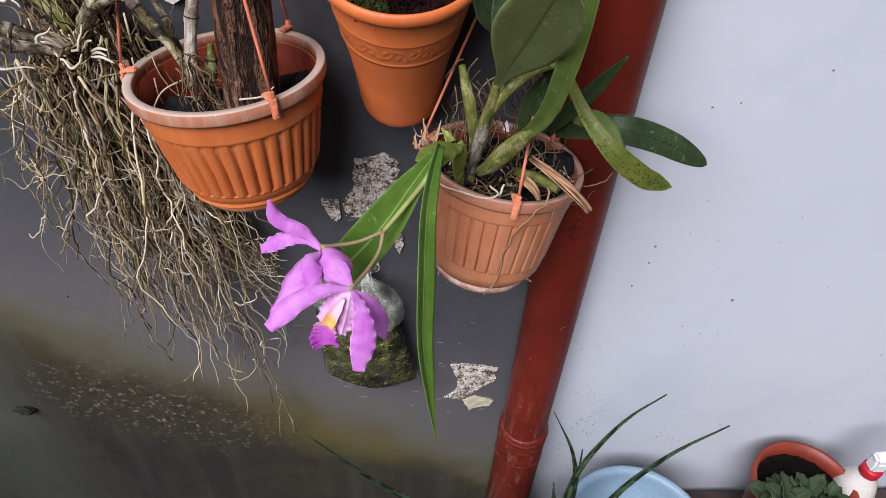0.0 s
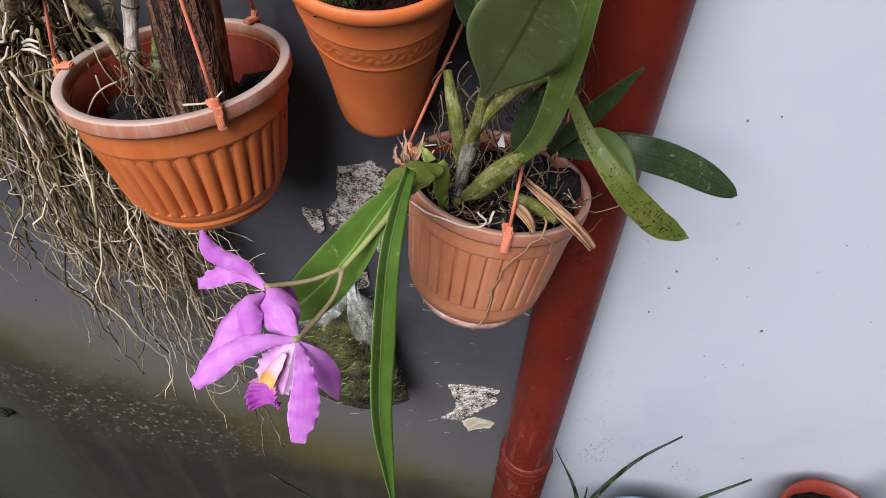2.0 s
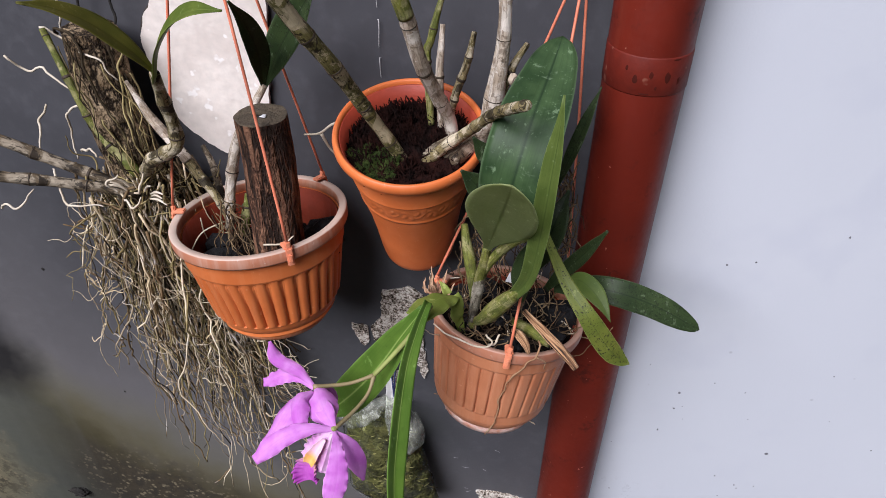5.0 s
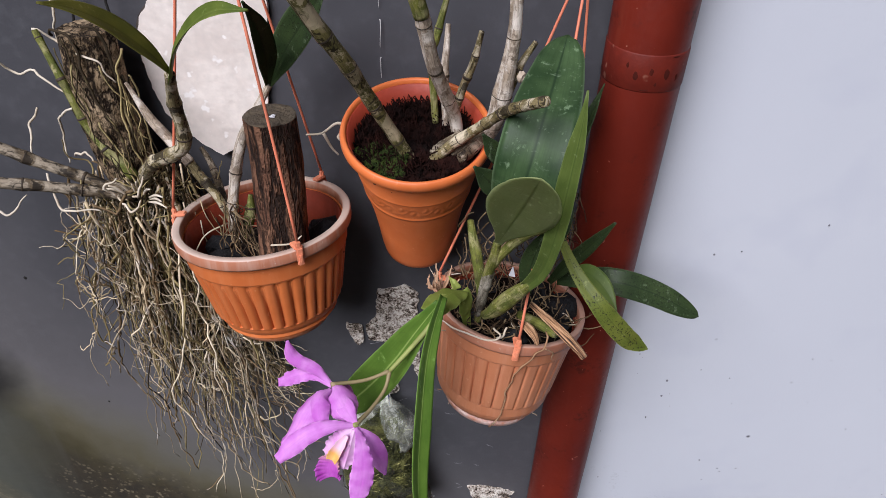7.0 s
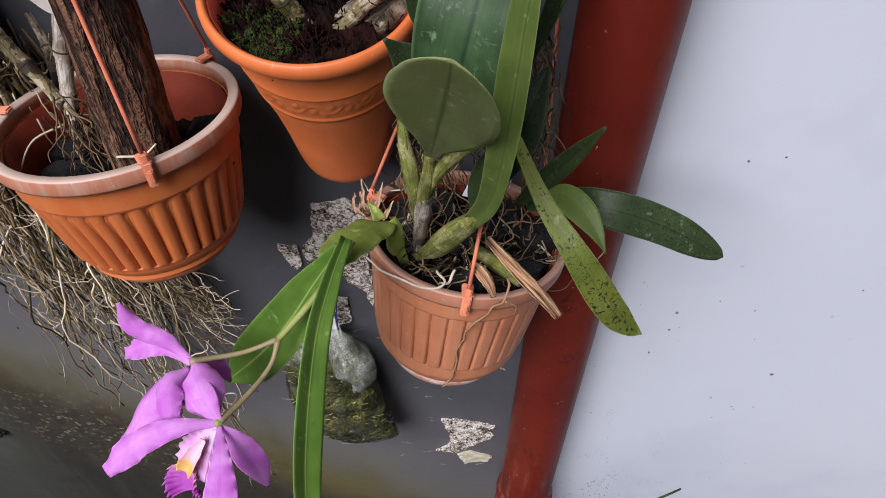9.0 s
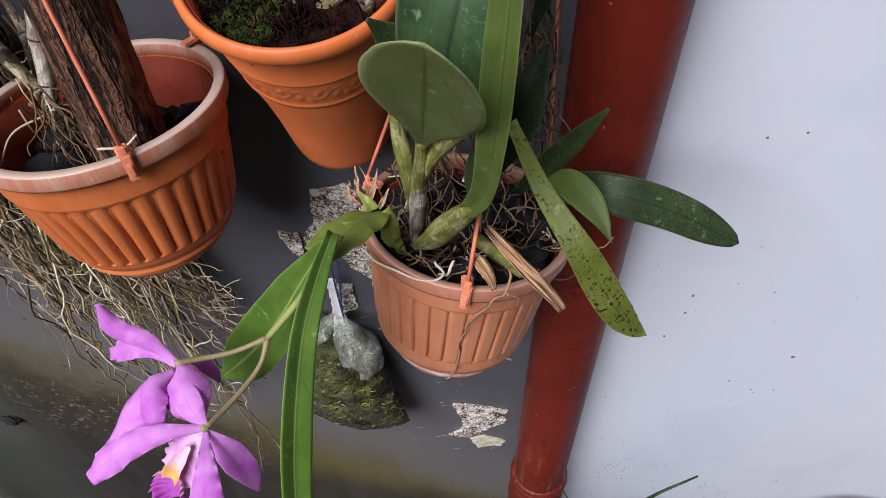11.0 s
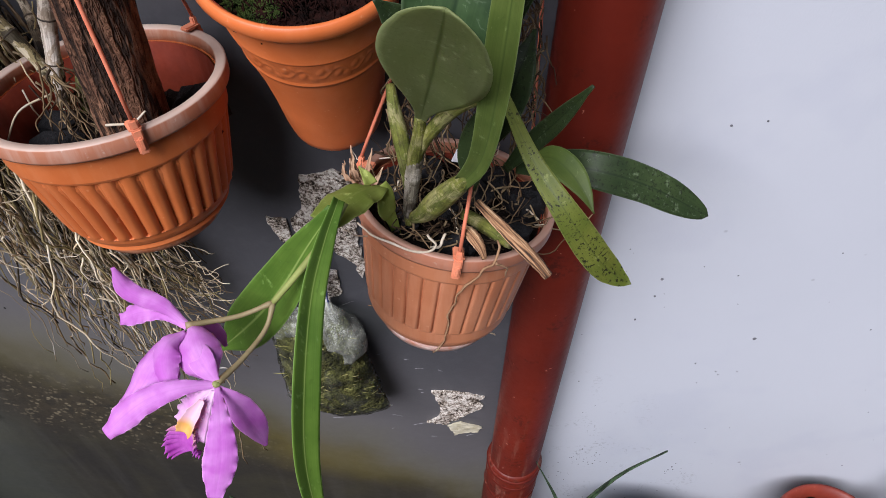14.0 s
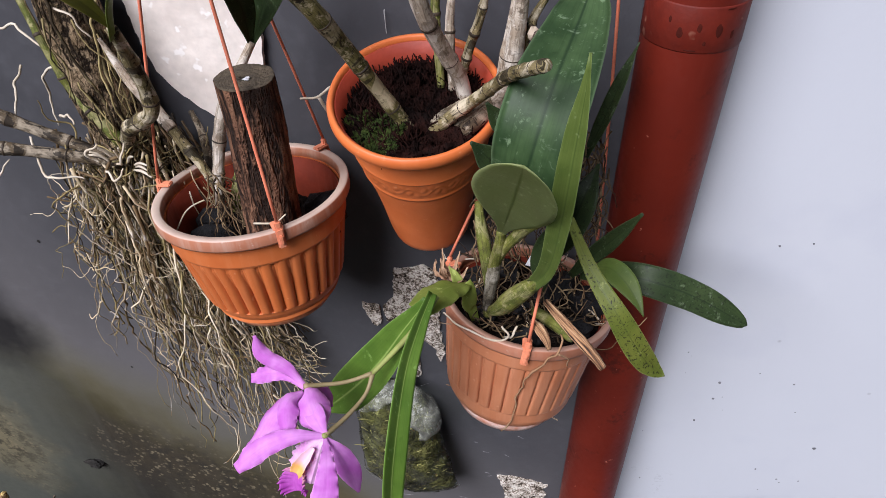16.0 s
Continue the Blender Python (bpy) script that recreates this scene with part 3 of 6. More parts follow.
M["speck"] = plain("grey_specks", lin(96, 96, 102), lin(130, 130, 136), 0.9, 60, 300)
M["scratch"] = plain("scratched_paint", lin(176, 174, 178), lin(150, 148, 152), 0.8, 60, 300)
M["chip"] = plain("bare_chips", lin(58, 22, 17), lin(80, 30, 21), 0.9, 60, 300, 0.2, 0.0005, 0.1)
M["black"] = plain("black_lump", lin(22, 20, 18), lin(36, 32, 28), 0.9, 60, 300)


# ---------------------------------------------------------------- building helpers
def mesh_of(name, verts, faces, uvs=None, smooth=True):
    me = bpy.data.meshes.new(name)
    me.from_pydata([tuple(v) for v in verts], [], faces)
    if uvs is not None:
        layer = me.uv_layers.new(name="UVMap")
        idx = np.zeros(len(me.loops), dtype=np.int32)
        me.loops.foreach_get("vertex_index", idx)
        layer.data.foreach_set("uv", np.asarray(uvs, dtype=np.float32)[idx].ravel())
    me.polygons.foreach_set("use_smooth", [smooth] * len(me.polygons))
    me.update()
    return me


def part(name, shape, material, parent=None, label=""):
    """Links a bmesh or mesh as one object under a thing or a part."""
    if isinstance(shape, bmesh.types.BMesh):
        me = bpy.data.meshes.new(name)
        shape.to_mesh(me)
        shape.free()
    else:
        me = shape
    me.materials.clear()
    me.materials.append(M[material])
    ob = new(name, me)
    if parent is not None:
        ob.parent = parent
        ob.matrix_parent_inverse = parent_world(parent).inverted()
    if label:
        tagged(ob, label)
    return ob


def parent_world(ob):
    """Parts are built in the world's own axes; only a thing's empty stands elsewhere."""
    return ob.matrix_basis.copy() if ob.type == "EMPTY" else Matrix.Identity(4)


def thing(name, label, category, at=(0, 0, 0), group=""):
    ob = new(name)
    ob.empty_display_size = 0.02
    ob.matrix_basis = Matrix.Translation(at)
    return tagged(ob, label, category, group)


def spline(ctrl, count):
    """Points along a smooth curve through the control points."""
    pts = [Vector(p) for p in ctrl]
    if len(pts) == 2:
        return [pts[0].lerp(pts[1], k / count) for k in range(count + 1)]
    ext = [2 * pts[0] - pts[1], *pts, 2 * pts[-1] - pts[-2]]
    seg = [(pts[k + 1] - pts[k]).length for k in range(len(pts) - 1)]
    total, out = sum(seg), []
    for k in range(count + 1):
        d = total * k / count
        n = 0
        while n < len(seg) - 1 and d > seg[n]:
            d -= seg[n]
            n += 1
        t = min(1.0, d / max(seg[n], 1e-9))
        a, b, c, e = ext[n:n + 4]
        out.append(0.5 * (2 * b + (c - a) * t + (2 * a - 5 * b + 4 * c - e) * t * t + (3 * b - a - 3 * c + e) * t ** 3))
    return out


def between(values, v):
    """A value of a list spread evenly over 0..1, on a smooth curve."""
    f = v * (len(values) - 1)
    k = min(int(f), len(values) - 2)
    t = f - k
    b, c = values[k], values[k + 1]
    a = values[k - 1] if k > 0 else b
    e = values[k + 2] if k + 2 < len(values) else c
    r = 0.5 * (2 * b + (c - a) * t + (2 * a - 5 * b + 4 * c - e) * t * t + (3 * b - a - 3 * c + e) * t ** 3)
    return max(r, 0.0)


def tube_data(ctrl, radii, sides=10, count=16, joints=(), swell=0.18, wobble=0.0, seed=0, kink=0.0):
    pts = spline(ctrl, count)
    if kink:
        o = Vector((seed * 0.37, seed * 0.71, seed * 0.13))
        pts = [pts[0]] + [p + kink * (noise.noise_vector(p * 26 + o) + 0.45 * noise.noise_vector(p * 85 + o)) for p in pts[1:]]
        pts = [Vector((p.x, min(p.y, 0.918), p.z)) for p in pts]
    verts, faces, uvs = [], [], []
    t = (pts[1] - pts[0]).normalized()
    side = t.orthogonal().normalized()
    run = 0.0
    rnd = random.Random(seed)
    for k, p in enumerate(pts):
        if 0 < k < count:
            t = (pts[k + 1] - pts[k - 1]).normalized()
        elif k == count:
            t = (pts[k] - pts[k - 1]).normalized()
        side = (side - t * side.dot(t)).normalized()
        up = t.cross(side)
        v = k / count
        r = between(radii, v)
        for j in joints:
            r *= 1 + swell * math.exp(-((v - j) * count / 1.1) ** 2)
        run += (p - pts[k - 1]).length if k else 0
        for n in range(sides):
            a = 2 * math.pi * n / sides
            q = r * (1 + wobble * (rnd.random() - 0.5))
            verts.append(p + (side * math.cos(a) + up * math.sin(a)) * q)
            uvs.append((n / sides, run))
    for k in range(count):
        for n in range(sides):
            m = (n + 1) % sides
            faces.append((k * sides + n, k * sides + m, (k + 1) * sides + m, (k + 1) * sides + n))
    faces.append(tuple(range(sides - 1, -1, -1)))
    faces.append(tuple(count * sides + n for n in range(sides)))
    return verts, faces, uvs


def tube(ctrl, radii, sides=10, count=16, joints=(), swell=0.18, wobble=0.0, seed=0):
    return mesh_of("tube", *tube_data(ctrl, radii, sides, count, joints, swell, wobble, seed))


def strands(paths, sides=5, count=10, kink=0.0):
    """Many thin strands in one mesh; paths hold (control points, first radius, last radius)."""
    verts, faces, uvs = [], [], []
    for k, (ctrl, r0, r1) in enumerate(paths):
        v, f, u = tube_data(ctrl, (r0, r1), sides, count, (), 0, 0, k, kink)
        n = len(verts)
        verts += v
        uvs += u
        faces += [tuple(i + n for i in q) for q in f]
    return mesh_of("strands", verts, faces, uvs)


def blade(ctrl, widths, face, fold=0.15, arch=0.0, ruffle=0.0, waves=5, thick=0.0013, count=22, across=10, face_end=None, phase=0.0, blunt=0.0, rim=2.2, ragged=0.0):
    """A leaf or petal: a spine, its widths from base to tip, the way its upper side faces, the depth of its fold, and a wavy margin."""
    pts = spline(ctrl, count)
    f0 = Vector(face).normalized()
    f1 = Vector(face_end).normalized() if face_end else f0
    top, low, uvs = [], [], []
    for k, p in enumerate(pts):
        t = (pts[min(k + 1, count)] - pts[max(k - 1, 0)]).normalized()
        v = k / count
        n = f0.lerp(f1, v)
        n = (n - t * n.dot(t)).normalized()
        b = t.cross(n)
        w = max(between(widths, v), 0.0004) / 2
        if ragged:
            w *= 1 + ragged * (noise.noise(Vector((v * 7, phase, 0.3))) + 0.5 * noise.noise(Vector((v * 23, phase, 4.1)))) * min(1, v * 3)
        if v > 1 - blunt:
            w *= math.sqrt(max(0.002, 1 - ((v - 1 + blunt) / blunt) ** 2))
        for j in range(across + 1):
            u = 2 * j / across - 1
            wave = ruffle * abs(u) ** rim * math.sin(2 * math.pi * waves * v + phase + (0.9 if u > 0 else 0.0)) * min(1, v * 4)
            wave += 0.35 * ruffle * abs(u) ** (rim + 0.8) * math.sin(2 * math.pi * waves * 2.7 * v + 2.1 * phase)
            lift = fold * abs(u) * w + arch * u * u * w + wave
            q = p + b * (u * w * (1 - 0.22 * fold * abs(u))) + n * lift
            edge = 0.25 if abs(u) > 0.999 else 1.0
            top.append(q + n * thick * 0.5 * edge)
            low.append(q - n * thick * 0.5 * edge)
            uvs.append((u * 0.5 + 0.5, v))
    m, c = across + 1, (count + 1) * (across + 1)
    faces = []
    for k in range(count):
        for j in range(across):
            a = k * m + j
            faces.append((a, a + 1, a + m + 1, a + m))
            faces.append((c + a, c + a + m, c + a + m + 1, c + a + 1))
        a, e = k * m, k * m + across
        faces.append((a, a + m, c + a + m, c + a))
        faces.append((e, c + e, c + e + m, e + m))
    for j in range(across):
        faces.append((j, c + j, c + j + 1, j + 1))
        e = count * m + j
        faces.append((e, e + 1, c + e + 1, c + e))
    return mesh_of("blade", top + low, faces, uvs + uvs)


def lathe(profile, sides=96, rib=None, centre=(0, 0, 0), hoop=False):
    """Turns (radius, height, rib share) rows about z; rib gives the radial relief in metres. The ends are closed, or joined into a hoop."""
    verts, faces = [], []
    for r, z, share in profile:
        for n in range(sides):
            a = 2 * math.pi * n / sides
            q = r + (rib(a, z) * share if rib and share else 0.0)
            verts.append((centre[0] + q * math.cos(a), centre[1] + q * math.sin(a), centre[2] + z))
    for k in range(len(profile) - 1):
        for n in range(sides):
            m = (n + 1) % sides
            faces.append((k * sides + n, k * sides + m, (k + 1) * sides + m, (k + 1) * sides + n))
    last = (len(profile) - 1) * sides
    if hoop:
        faces += [(last + n, last + (n + 1) % sides, (n + 1) % sides, n) for n in range(sides)]
    else:
        faces.append(tuple(range(sides - 1, -1, -1)))
        faces.append(tuple(last + n for n in range(sides)))
    return mesh_of("lathe", verts, faces)


def box(bm, sx, sy, sz, m):
    made = bmesh.ops.create_cube(bm, size=1.0)
    bmesh.ops.transform(bm, matrix=m @ Matrix.Diagonal((sx, sy, sz, 1)), verts=made["verts"])


def boxes(rows, bevel=0.0):
    bm = bmesh.new()
    for sx, sy, sz, m in rows:
        box(bm, sx, sy, sz, m)
    if bevel:
        bmesh.ops.bevel(bm, geom=bm.edges[:], offset=bevel, segments=2, affect="EDGES")
    return bm


def lump(size, seed, rough=0.35, level=2, at=(0, 0, 0)):
    """An uneven broken chunk."""
    bm = bmesh.new()
    bmesh.ops.create_icosphere(bm, subdivisions=level, radius=1.0)
    o = Vector((seed * 3.1, seed * 1.7, seed * 0.9))
    for v in bm.verts:
        d = 1 + rough * noise.noise(v.co * 1.3 + o) + 0.4 * rough * noise.noise(v.co * 4 + o)
        v.co = Vector(at) + Vector((v.co.x * size[0], v.co.y * size[1], v.co.z * size[2])) * d
    return bm


def plate(outline, y, thick, relief=0.0, cuts=4, seed=0, fray=0.0):
    """A flat irregular piece on the wall: (x, z) outline, its front relief and the fraying of its rim."""
    bm = bmesh.new()
    rim = []
    n = len(outline)
    rnd = random.Random(seed)
    for k in range(n):
        a, b = Vector(outline[k]), Vector(outline[(k + 1) % n])
        steps = max(2, int((b - a).length / 0.007))
        for s in range(steps):
            q = a.lerp(b, s / steps)
            j = fray if s else fray * 0.3
            rim.append(bm.verts.new((q.x + rnd.uniform(-j, j), y, q.y + rnd.uniform(-j, j))))
    face = bm.faces.new(rim)
    grown = bmesh.ops.extrude_face_region(bm, geom=[face])
    front = [v for v in grown["geom"] if isinstance(v, bmesh.types.BMVert)]
    for v in front:
        v.co.y -= thick
    cap = [f for f in grown["geom"] if isinstance(f, bmesh.types.BMFace)]
    if relief:
        tri = bmesh.ops.triangulate(bm, faces=cap)["faces"]
        for _ in range(cuts):
            long = [e for e in {e for f in tri if f.is_valid for e in f.edges} if e.calc_length() > 0.007]
            if not long:
                break
            bmesh.ops.subdivide_edges(bm, edges=long, cuts=1)
            tri = [f for f in bm.faces if all(v.co.y < y - thick * 0.5 for v in f.verts)]
            bmesh.ops.triangulate(bm, faces=tri)
            tri = [f for f in bm.faces if all(v.co.y < y - thick * 0.5 for v in f.verts)]
        for v in bm.verts:
            if v.co.y < y - thick * 0.5:
                v.co.y -= relief * max(0.0, 0.6 + noise.noise(v.co * 70) + 0.6 * noise.noise(v.co * 190))
    bmesh.ops.recalc_face_normals(bm, faces=bm.faces[:])
    return bm


# ---------------------------------------------------------------- the setting
WALL = 0.922            # face of the wall
SEAM = 0.352            # where the grey paint ends and the white begins, behind the pipe


def wall_block(name, x0, x1, y0, y1, z0, z1, material, label):
    ob = part(name, boxes([(x1 - x0, y1 - y0, z1 - z0, pose((x0 + x1) / 2, (y0 + y1) / 2, (z0 + z1) / 2))]), material)
    return tagged(ob, label, "wall", "", "structure")


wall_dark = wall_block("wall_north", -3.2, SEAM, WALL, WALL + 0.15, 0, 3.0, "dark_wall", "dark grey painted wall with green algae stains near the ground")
wall_white = wall_block("wall_north_white", SEAM, 3.6, WALL, WALL + 0.15, 0, 3.0, "white_wall", "white painted wall with small dark mould specks")
ground = part("ground", boxes([(400, 400, 0.2, pose(0, 0, -0.1))]), "ground")
tagged(ground, "grey weathered concrete ground at the foot of the wall", "ground", "", "structure")

# unseen wall added behind the camera, dims the light low on the plants' wall
wall_south = wall_block("wall_south", -6.0, 6.0, -2.75, -2.6, 0, 2.65, "light_block", "plain grey unseen wall added to block low light")

# peeled paint: bare rough plaster
PATCHES = [
    ([(0.030, 1.104), (0.052, 1.108), (0.071, 1.117), (0.092, 1.100), (0.092, 0.990), (0.100, 0.935), (0.093, 0.915), (0.082, 0.945), (0.062, 0.962), (0.050, 0.990), (0.012, 0.995), (0.008, 1.026), (0.024, 1.045)], 1),
    ([(-0.024, 1.030), (0.002, 1.026), (0.004, 0.995), (-0.004, 0.984), (-0.018, 1.004)], 2),
    ([(0.191, 0.603), (0.215, 0.607), (0.250, 0.602), (0.284, 0.592), (0.274, 0.577), (0.284, 0.560), (0.270, 0.540), (0.240, 0.508), (0.215, 0.484), (0.183, 0.490), (0.197, 0.503), (0.206, 0.520), (0.207, 0.555)], 3),
    ([(0.222, 0.478), (0.246, 0.494), (0.264, 0.486), (0.286, 0.475), (0.279, 0.460), (0.252, 0.452), (0.236, 0.440)], 4),
    ([(-0.245, 0.985), (-0.180, 0.985), (-0.165, 0.968), (-0.205, 0.940), (-0.240, 0.950)], 5),
    ([(0.030, 0.925), (0.058, 0.925), (0.060, 0.875), (0.040, 0.860), (0.030, 0.880)], 6),
]
for outline, seed in PATCHES:
    part("peeled_patch", plate(outline, WALL - 0.0005, 0.0022, 0.0022, 5, seed, 0.0022), "pale_flake" if seed == 4 else "plaster", wall_dark, "bare rough plaster where paint peeled")
# pale drip and splashes on the grey paint
part("paint_drip", strands([([(0.041, WALL - 0.0006, 1.60), (0.043, WALL - 0.0008, 1.565), (0.0445, WALL - 0.0006, 1.535)], 0.0008, 0.0003), ([(0.0448, WALL - 0.0005, 1.522), (0.0452, WALL - 0.0008, 1.505), (0.0450, WALL - 0.0005, 1.488)], 0.0007, 0.0003),
    ([(0.0458, WALL - 0.0005, 1.476), (0.0456, WALL - 0.0008, 1.462), (0.0462, WALL - 0.0005, 1.450)], 0.0006, 0.0003), ([(0.0468, WALL - 0.0005, 1.440), (0.0480, WALL - 0.0007, 1.418), (0.0496, WALL - 0.0005, 1.395)], 0.0005, 0.0002)], 6, 40, 0.002), "white_tape", wall_dark, "thin broken white paint drip")
rnd = random.Random(6)
rows = []
for k in range(46):
    x, z, a = rnd.uniform(-0.02, 0.29), rnd.uniform(0.42, 1.02), rnd.gauss(0, 0.35)
    d = Vector((math.cos(a), 0, math.sin(a))) * rnd.uniform(0.003, 0.011)
    p = Vector((x, WALL - 0.0002, z))
    rows.append(([p - d, p + Vector((0, 0, rnd.gauss(0, 0.001))), p + d], rnd.uniform(0.0002, 0.0005), 0.0001))
tagged(part("scratch", strands(rows, 4, 5), "scratch", wall_dark, "fine pale scratches"), kind="stuff")
# little black specks on the white paint
rnd = random.Random(5)
spots = [(0.510, 0.932, 2.6), (0.509, 0.893, 2.2), (0.684, 0.798, 3.0), (0.494, 0.834, 1.8), (0.655, 0.70, 1.6), (0.66, 1.26, 1.8), (0.92, 1.24, 2.4)]
spots += [(rnd.uniform(0.42, 1.1), rnd.uniform(0.35, 1.0), rnd.uniform(0.6, 1.5)) for _ in range(46)]
spots += [(0.616, 0.722, 1.6), (0.689, 0.702, 1.6), (0.518, 1.200, 1.8), (0.555, 1.208, 1.5)]
for cx, cz, wide, many in ((0.500, 0.355, 0.018, 40), (0.685, 0.315, 0.013, 14), (0.450, 0.30, 0.030, 14), (0.600, 0.20, 0.050, 12)):
    spots += [(max(SEAM + 0.05, rnd.gauss(cx, wide)), rnd.gauss(cz, wide), rnd.uniform(0.5, 1.7)) for _ in range(many)]
bm = bmesh.new()
for k, (x, z, r) in enumerate(spots):
    made = bmesh.ops.create_icosphere(bm, subdivisions=1, radius=0.001 * r)
    for v in made["verts"]:
        v.co = Vector((x + v.co.x * rnd.uniform(0.7, 1.3), WALL - 0.0002 + v.co.y * 0.3, z + v.co.z * rnd.uniform(0.8, 1.6)))
tagged(part("specks", bm, "speck", wall_white, "scattered dark specks"), kind="stuff")

spot = bmesh.new()
for x, z, r in ((-0.525, 1.089, 3.0), (-0.470, 0.80, 2.0), (-0.36, 1.12, 1.6), (-0.09, 0.74, 1.6), (0.03, 0.50, 1.6)):
    made = bmesh.ops.create_icosphere(spot, subdivisions=1, radius=0.001 * r)
    for v in made["verts"]:
        v.co = Vector((x + v.co.x, WALL - 0.0002 + v.co.y * 0.3, z + v.co.z * rnd.uniform(0.8, 1.5)))
tagged(part("specks", spot, "black", wall_dark, "few black specks"), kind="stuff")

# white slab fixed to the wall, broken edge
slab = thing("stone_slab", "white broken stone slab fixed flat on the grey wall", "slab", (-0.16, WALL, 1.33))
SLAB = [(-0.238, 1.515), (-0.247, 1.490), (-0.245, 1.440), (-0.233, 1.392), (-0.213, 1.366), (-0.191, 1.347), (-0.168, 1.333), (-0.150, 1.346), (-0.131, 1.366), (-0.100, 1.385), (-0.094, 1.460), (-0.084, 1.540), (-0.084, 1.640), (-0.150, 1.665), (-0.195, 1.62), (-0.207, 1.555)]
# dark plate shifted left behind the slab, drawn as its edge shadow
part("back", plate([(x - 0.003, z - 0.001) for x, z in SLAB], WALL, 0.003, 0, 0, 8, 0.002), "slab_edge", slab, "dark rim standing for the slab's edge shadow")
part("face", plate(SLAB, WALL - 0.0032, 0.006, 0.0003, 5, 7, 0.0016), "slab", slab)

# downpipe
PX, PY, PR = 0.3482, 0.8763, 0.0451
pipe = thing("downpipe", "red-brown painted plastic downpipe fixed to the wall", "pipe", (PX, PY, 0))
part("tube", lathe([(PR, 0.0, 0), (PR, 0.50, 0), (PR, 1.50, 0), (PR, 3.0, 0)], 64, None, (PX, PY, 0)), "pipe", pipe)
part("socket", lathe([(PR, 0.0, 0), (PR + 0.0045, 0.004, 0), (PR + 0.0045, 0.452, 0), (PR + 0.0035, 0.458, 0), (PR, 0.462, 0)], 64, None, (PX, PY, 0.0)), "pipe", pipe, "wider pipe socket")
for z, lift in ((0.440, 0.0060), (0.408, 0.0052), (0.352, 0.0054)):
    me = lathe([(PR + 0.0040, 0.0, 0), (PR + lift, 0.0025, 0), (PR + lift, 0.008, 0), (PR + 0.0040, 0.011, 0)], 120, None, (PX, PY, z))
    for v in me.vertices:
        v.co.z += 0.004 * noise.noise(v.co * 30) + 0.002 * noise.noise(v.co * 120)
        away = Vector((v.co.x - PX, v.co.y - PY, 0)).normalized()
        v.co += away * 0.0012 * noise.noise(v.co * 90 + Vector((z * 40, 0, 0)))
    part("ring", me, "pipe_tape", pipe, "ridge of cracked paint")
part("worn_collar", lathe([(PR, 0.0, 0), (PR + 0.0008, 0.0015, 0), (PR + 0.0008, 0.041, 0), (PR, 0.0425, 0)], 64, None, (PX, PY, 1.484)), "pipe_tape", pipe, "scraped paint collar")


chips = bmesh.new()
for k, (deg, z, w, h) in enumerate(((-112, 1.502, 2.6, 5.0), (-92, 1.508, 2.0, 4.0), (-84, 1.494, 1.4, 2.0), (-70, 1.505, 3.0, 6.0), (-52, 1.500, 2.0, 4.0), (-125, 1.512, 1.4, 3.0), (-98, 1.487, 5.0, 0.9), (-60, 1.524, 5.0, 0.9))):
    made = bmesh.ops.create_icosphere(chips, subdivisions=2, radius=0.001)
    a = radians(deg)
    for v in made["verts"]:
        t = v.co.x * w / PR
        n = 1 + 0.35 * noise.noise(v.co * 2600 + Vector((k, 0, 0)))
        v.co = Vector((PX + (PR + 0.0009 + v.co.y * 0.25) * math.cos(a + t * n), PY + (PR + 0.0009 + v.co.y * 0.25) * math.sin(a + t * n), z + v.co.z * h * n))
part("paint_chip", chips, "chip", pipe, "dark bare chips in the paint")


# ---------------------------------------------------------------- pots
def at_tilt(centre, tip, roll=0.0, turn=0.0):
    """Pose of a pot by the centre of its rim; tip: degrees by which its front is raised."""
    return pose(*centre, -tip, roll, 0) @ pose(0, 0, 0, 0, 0, turn)


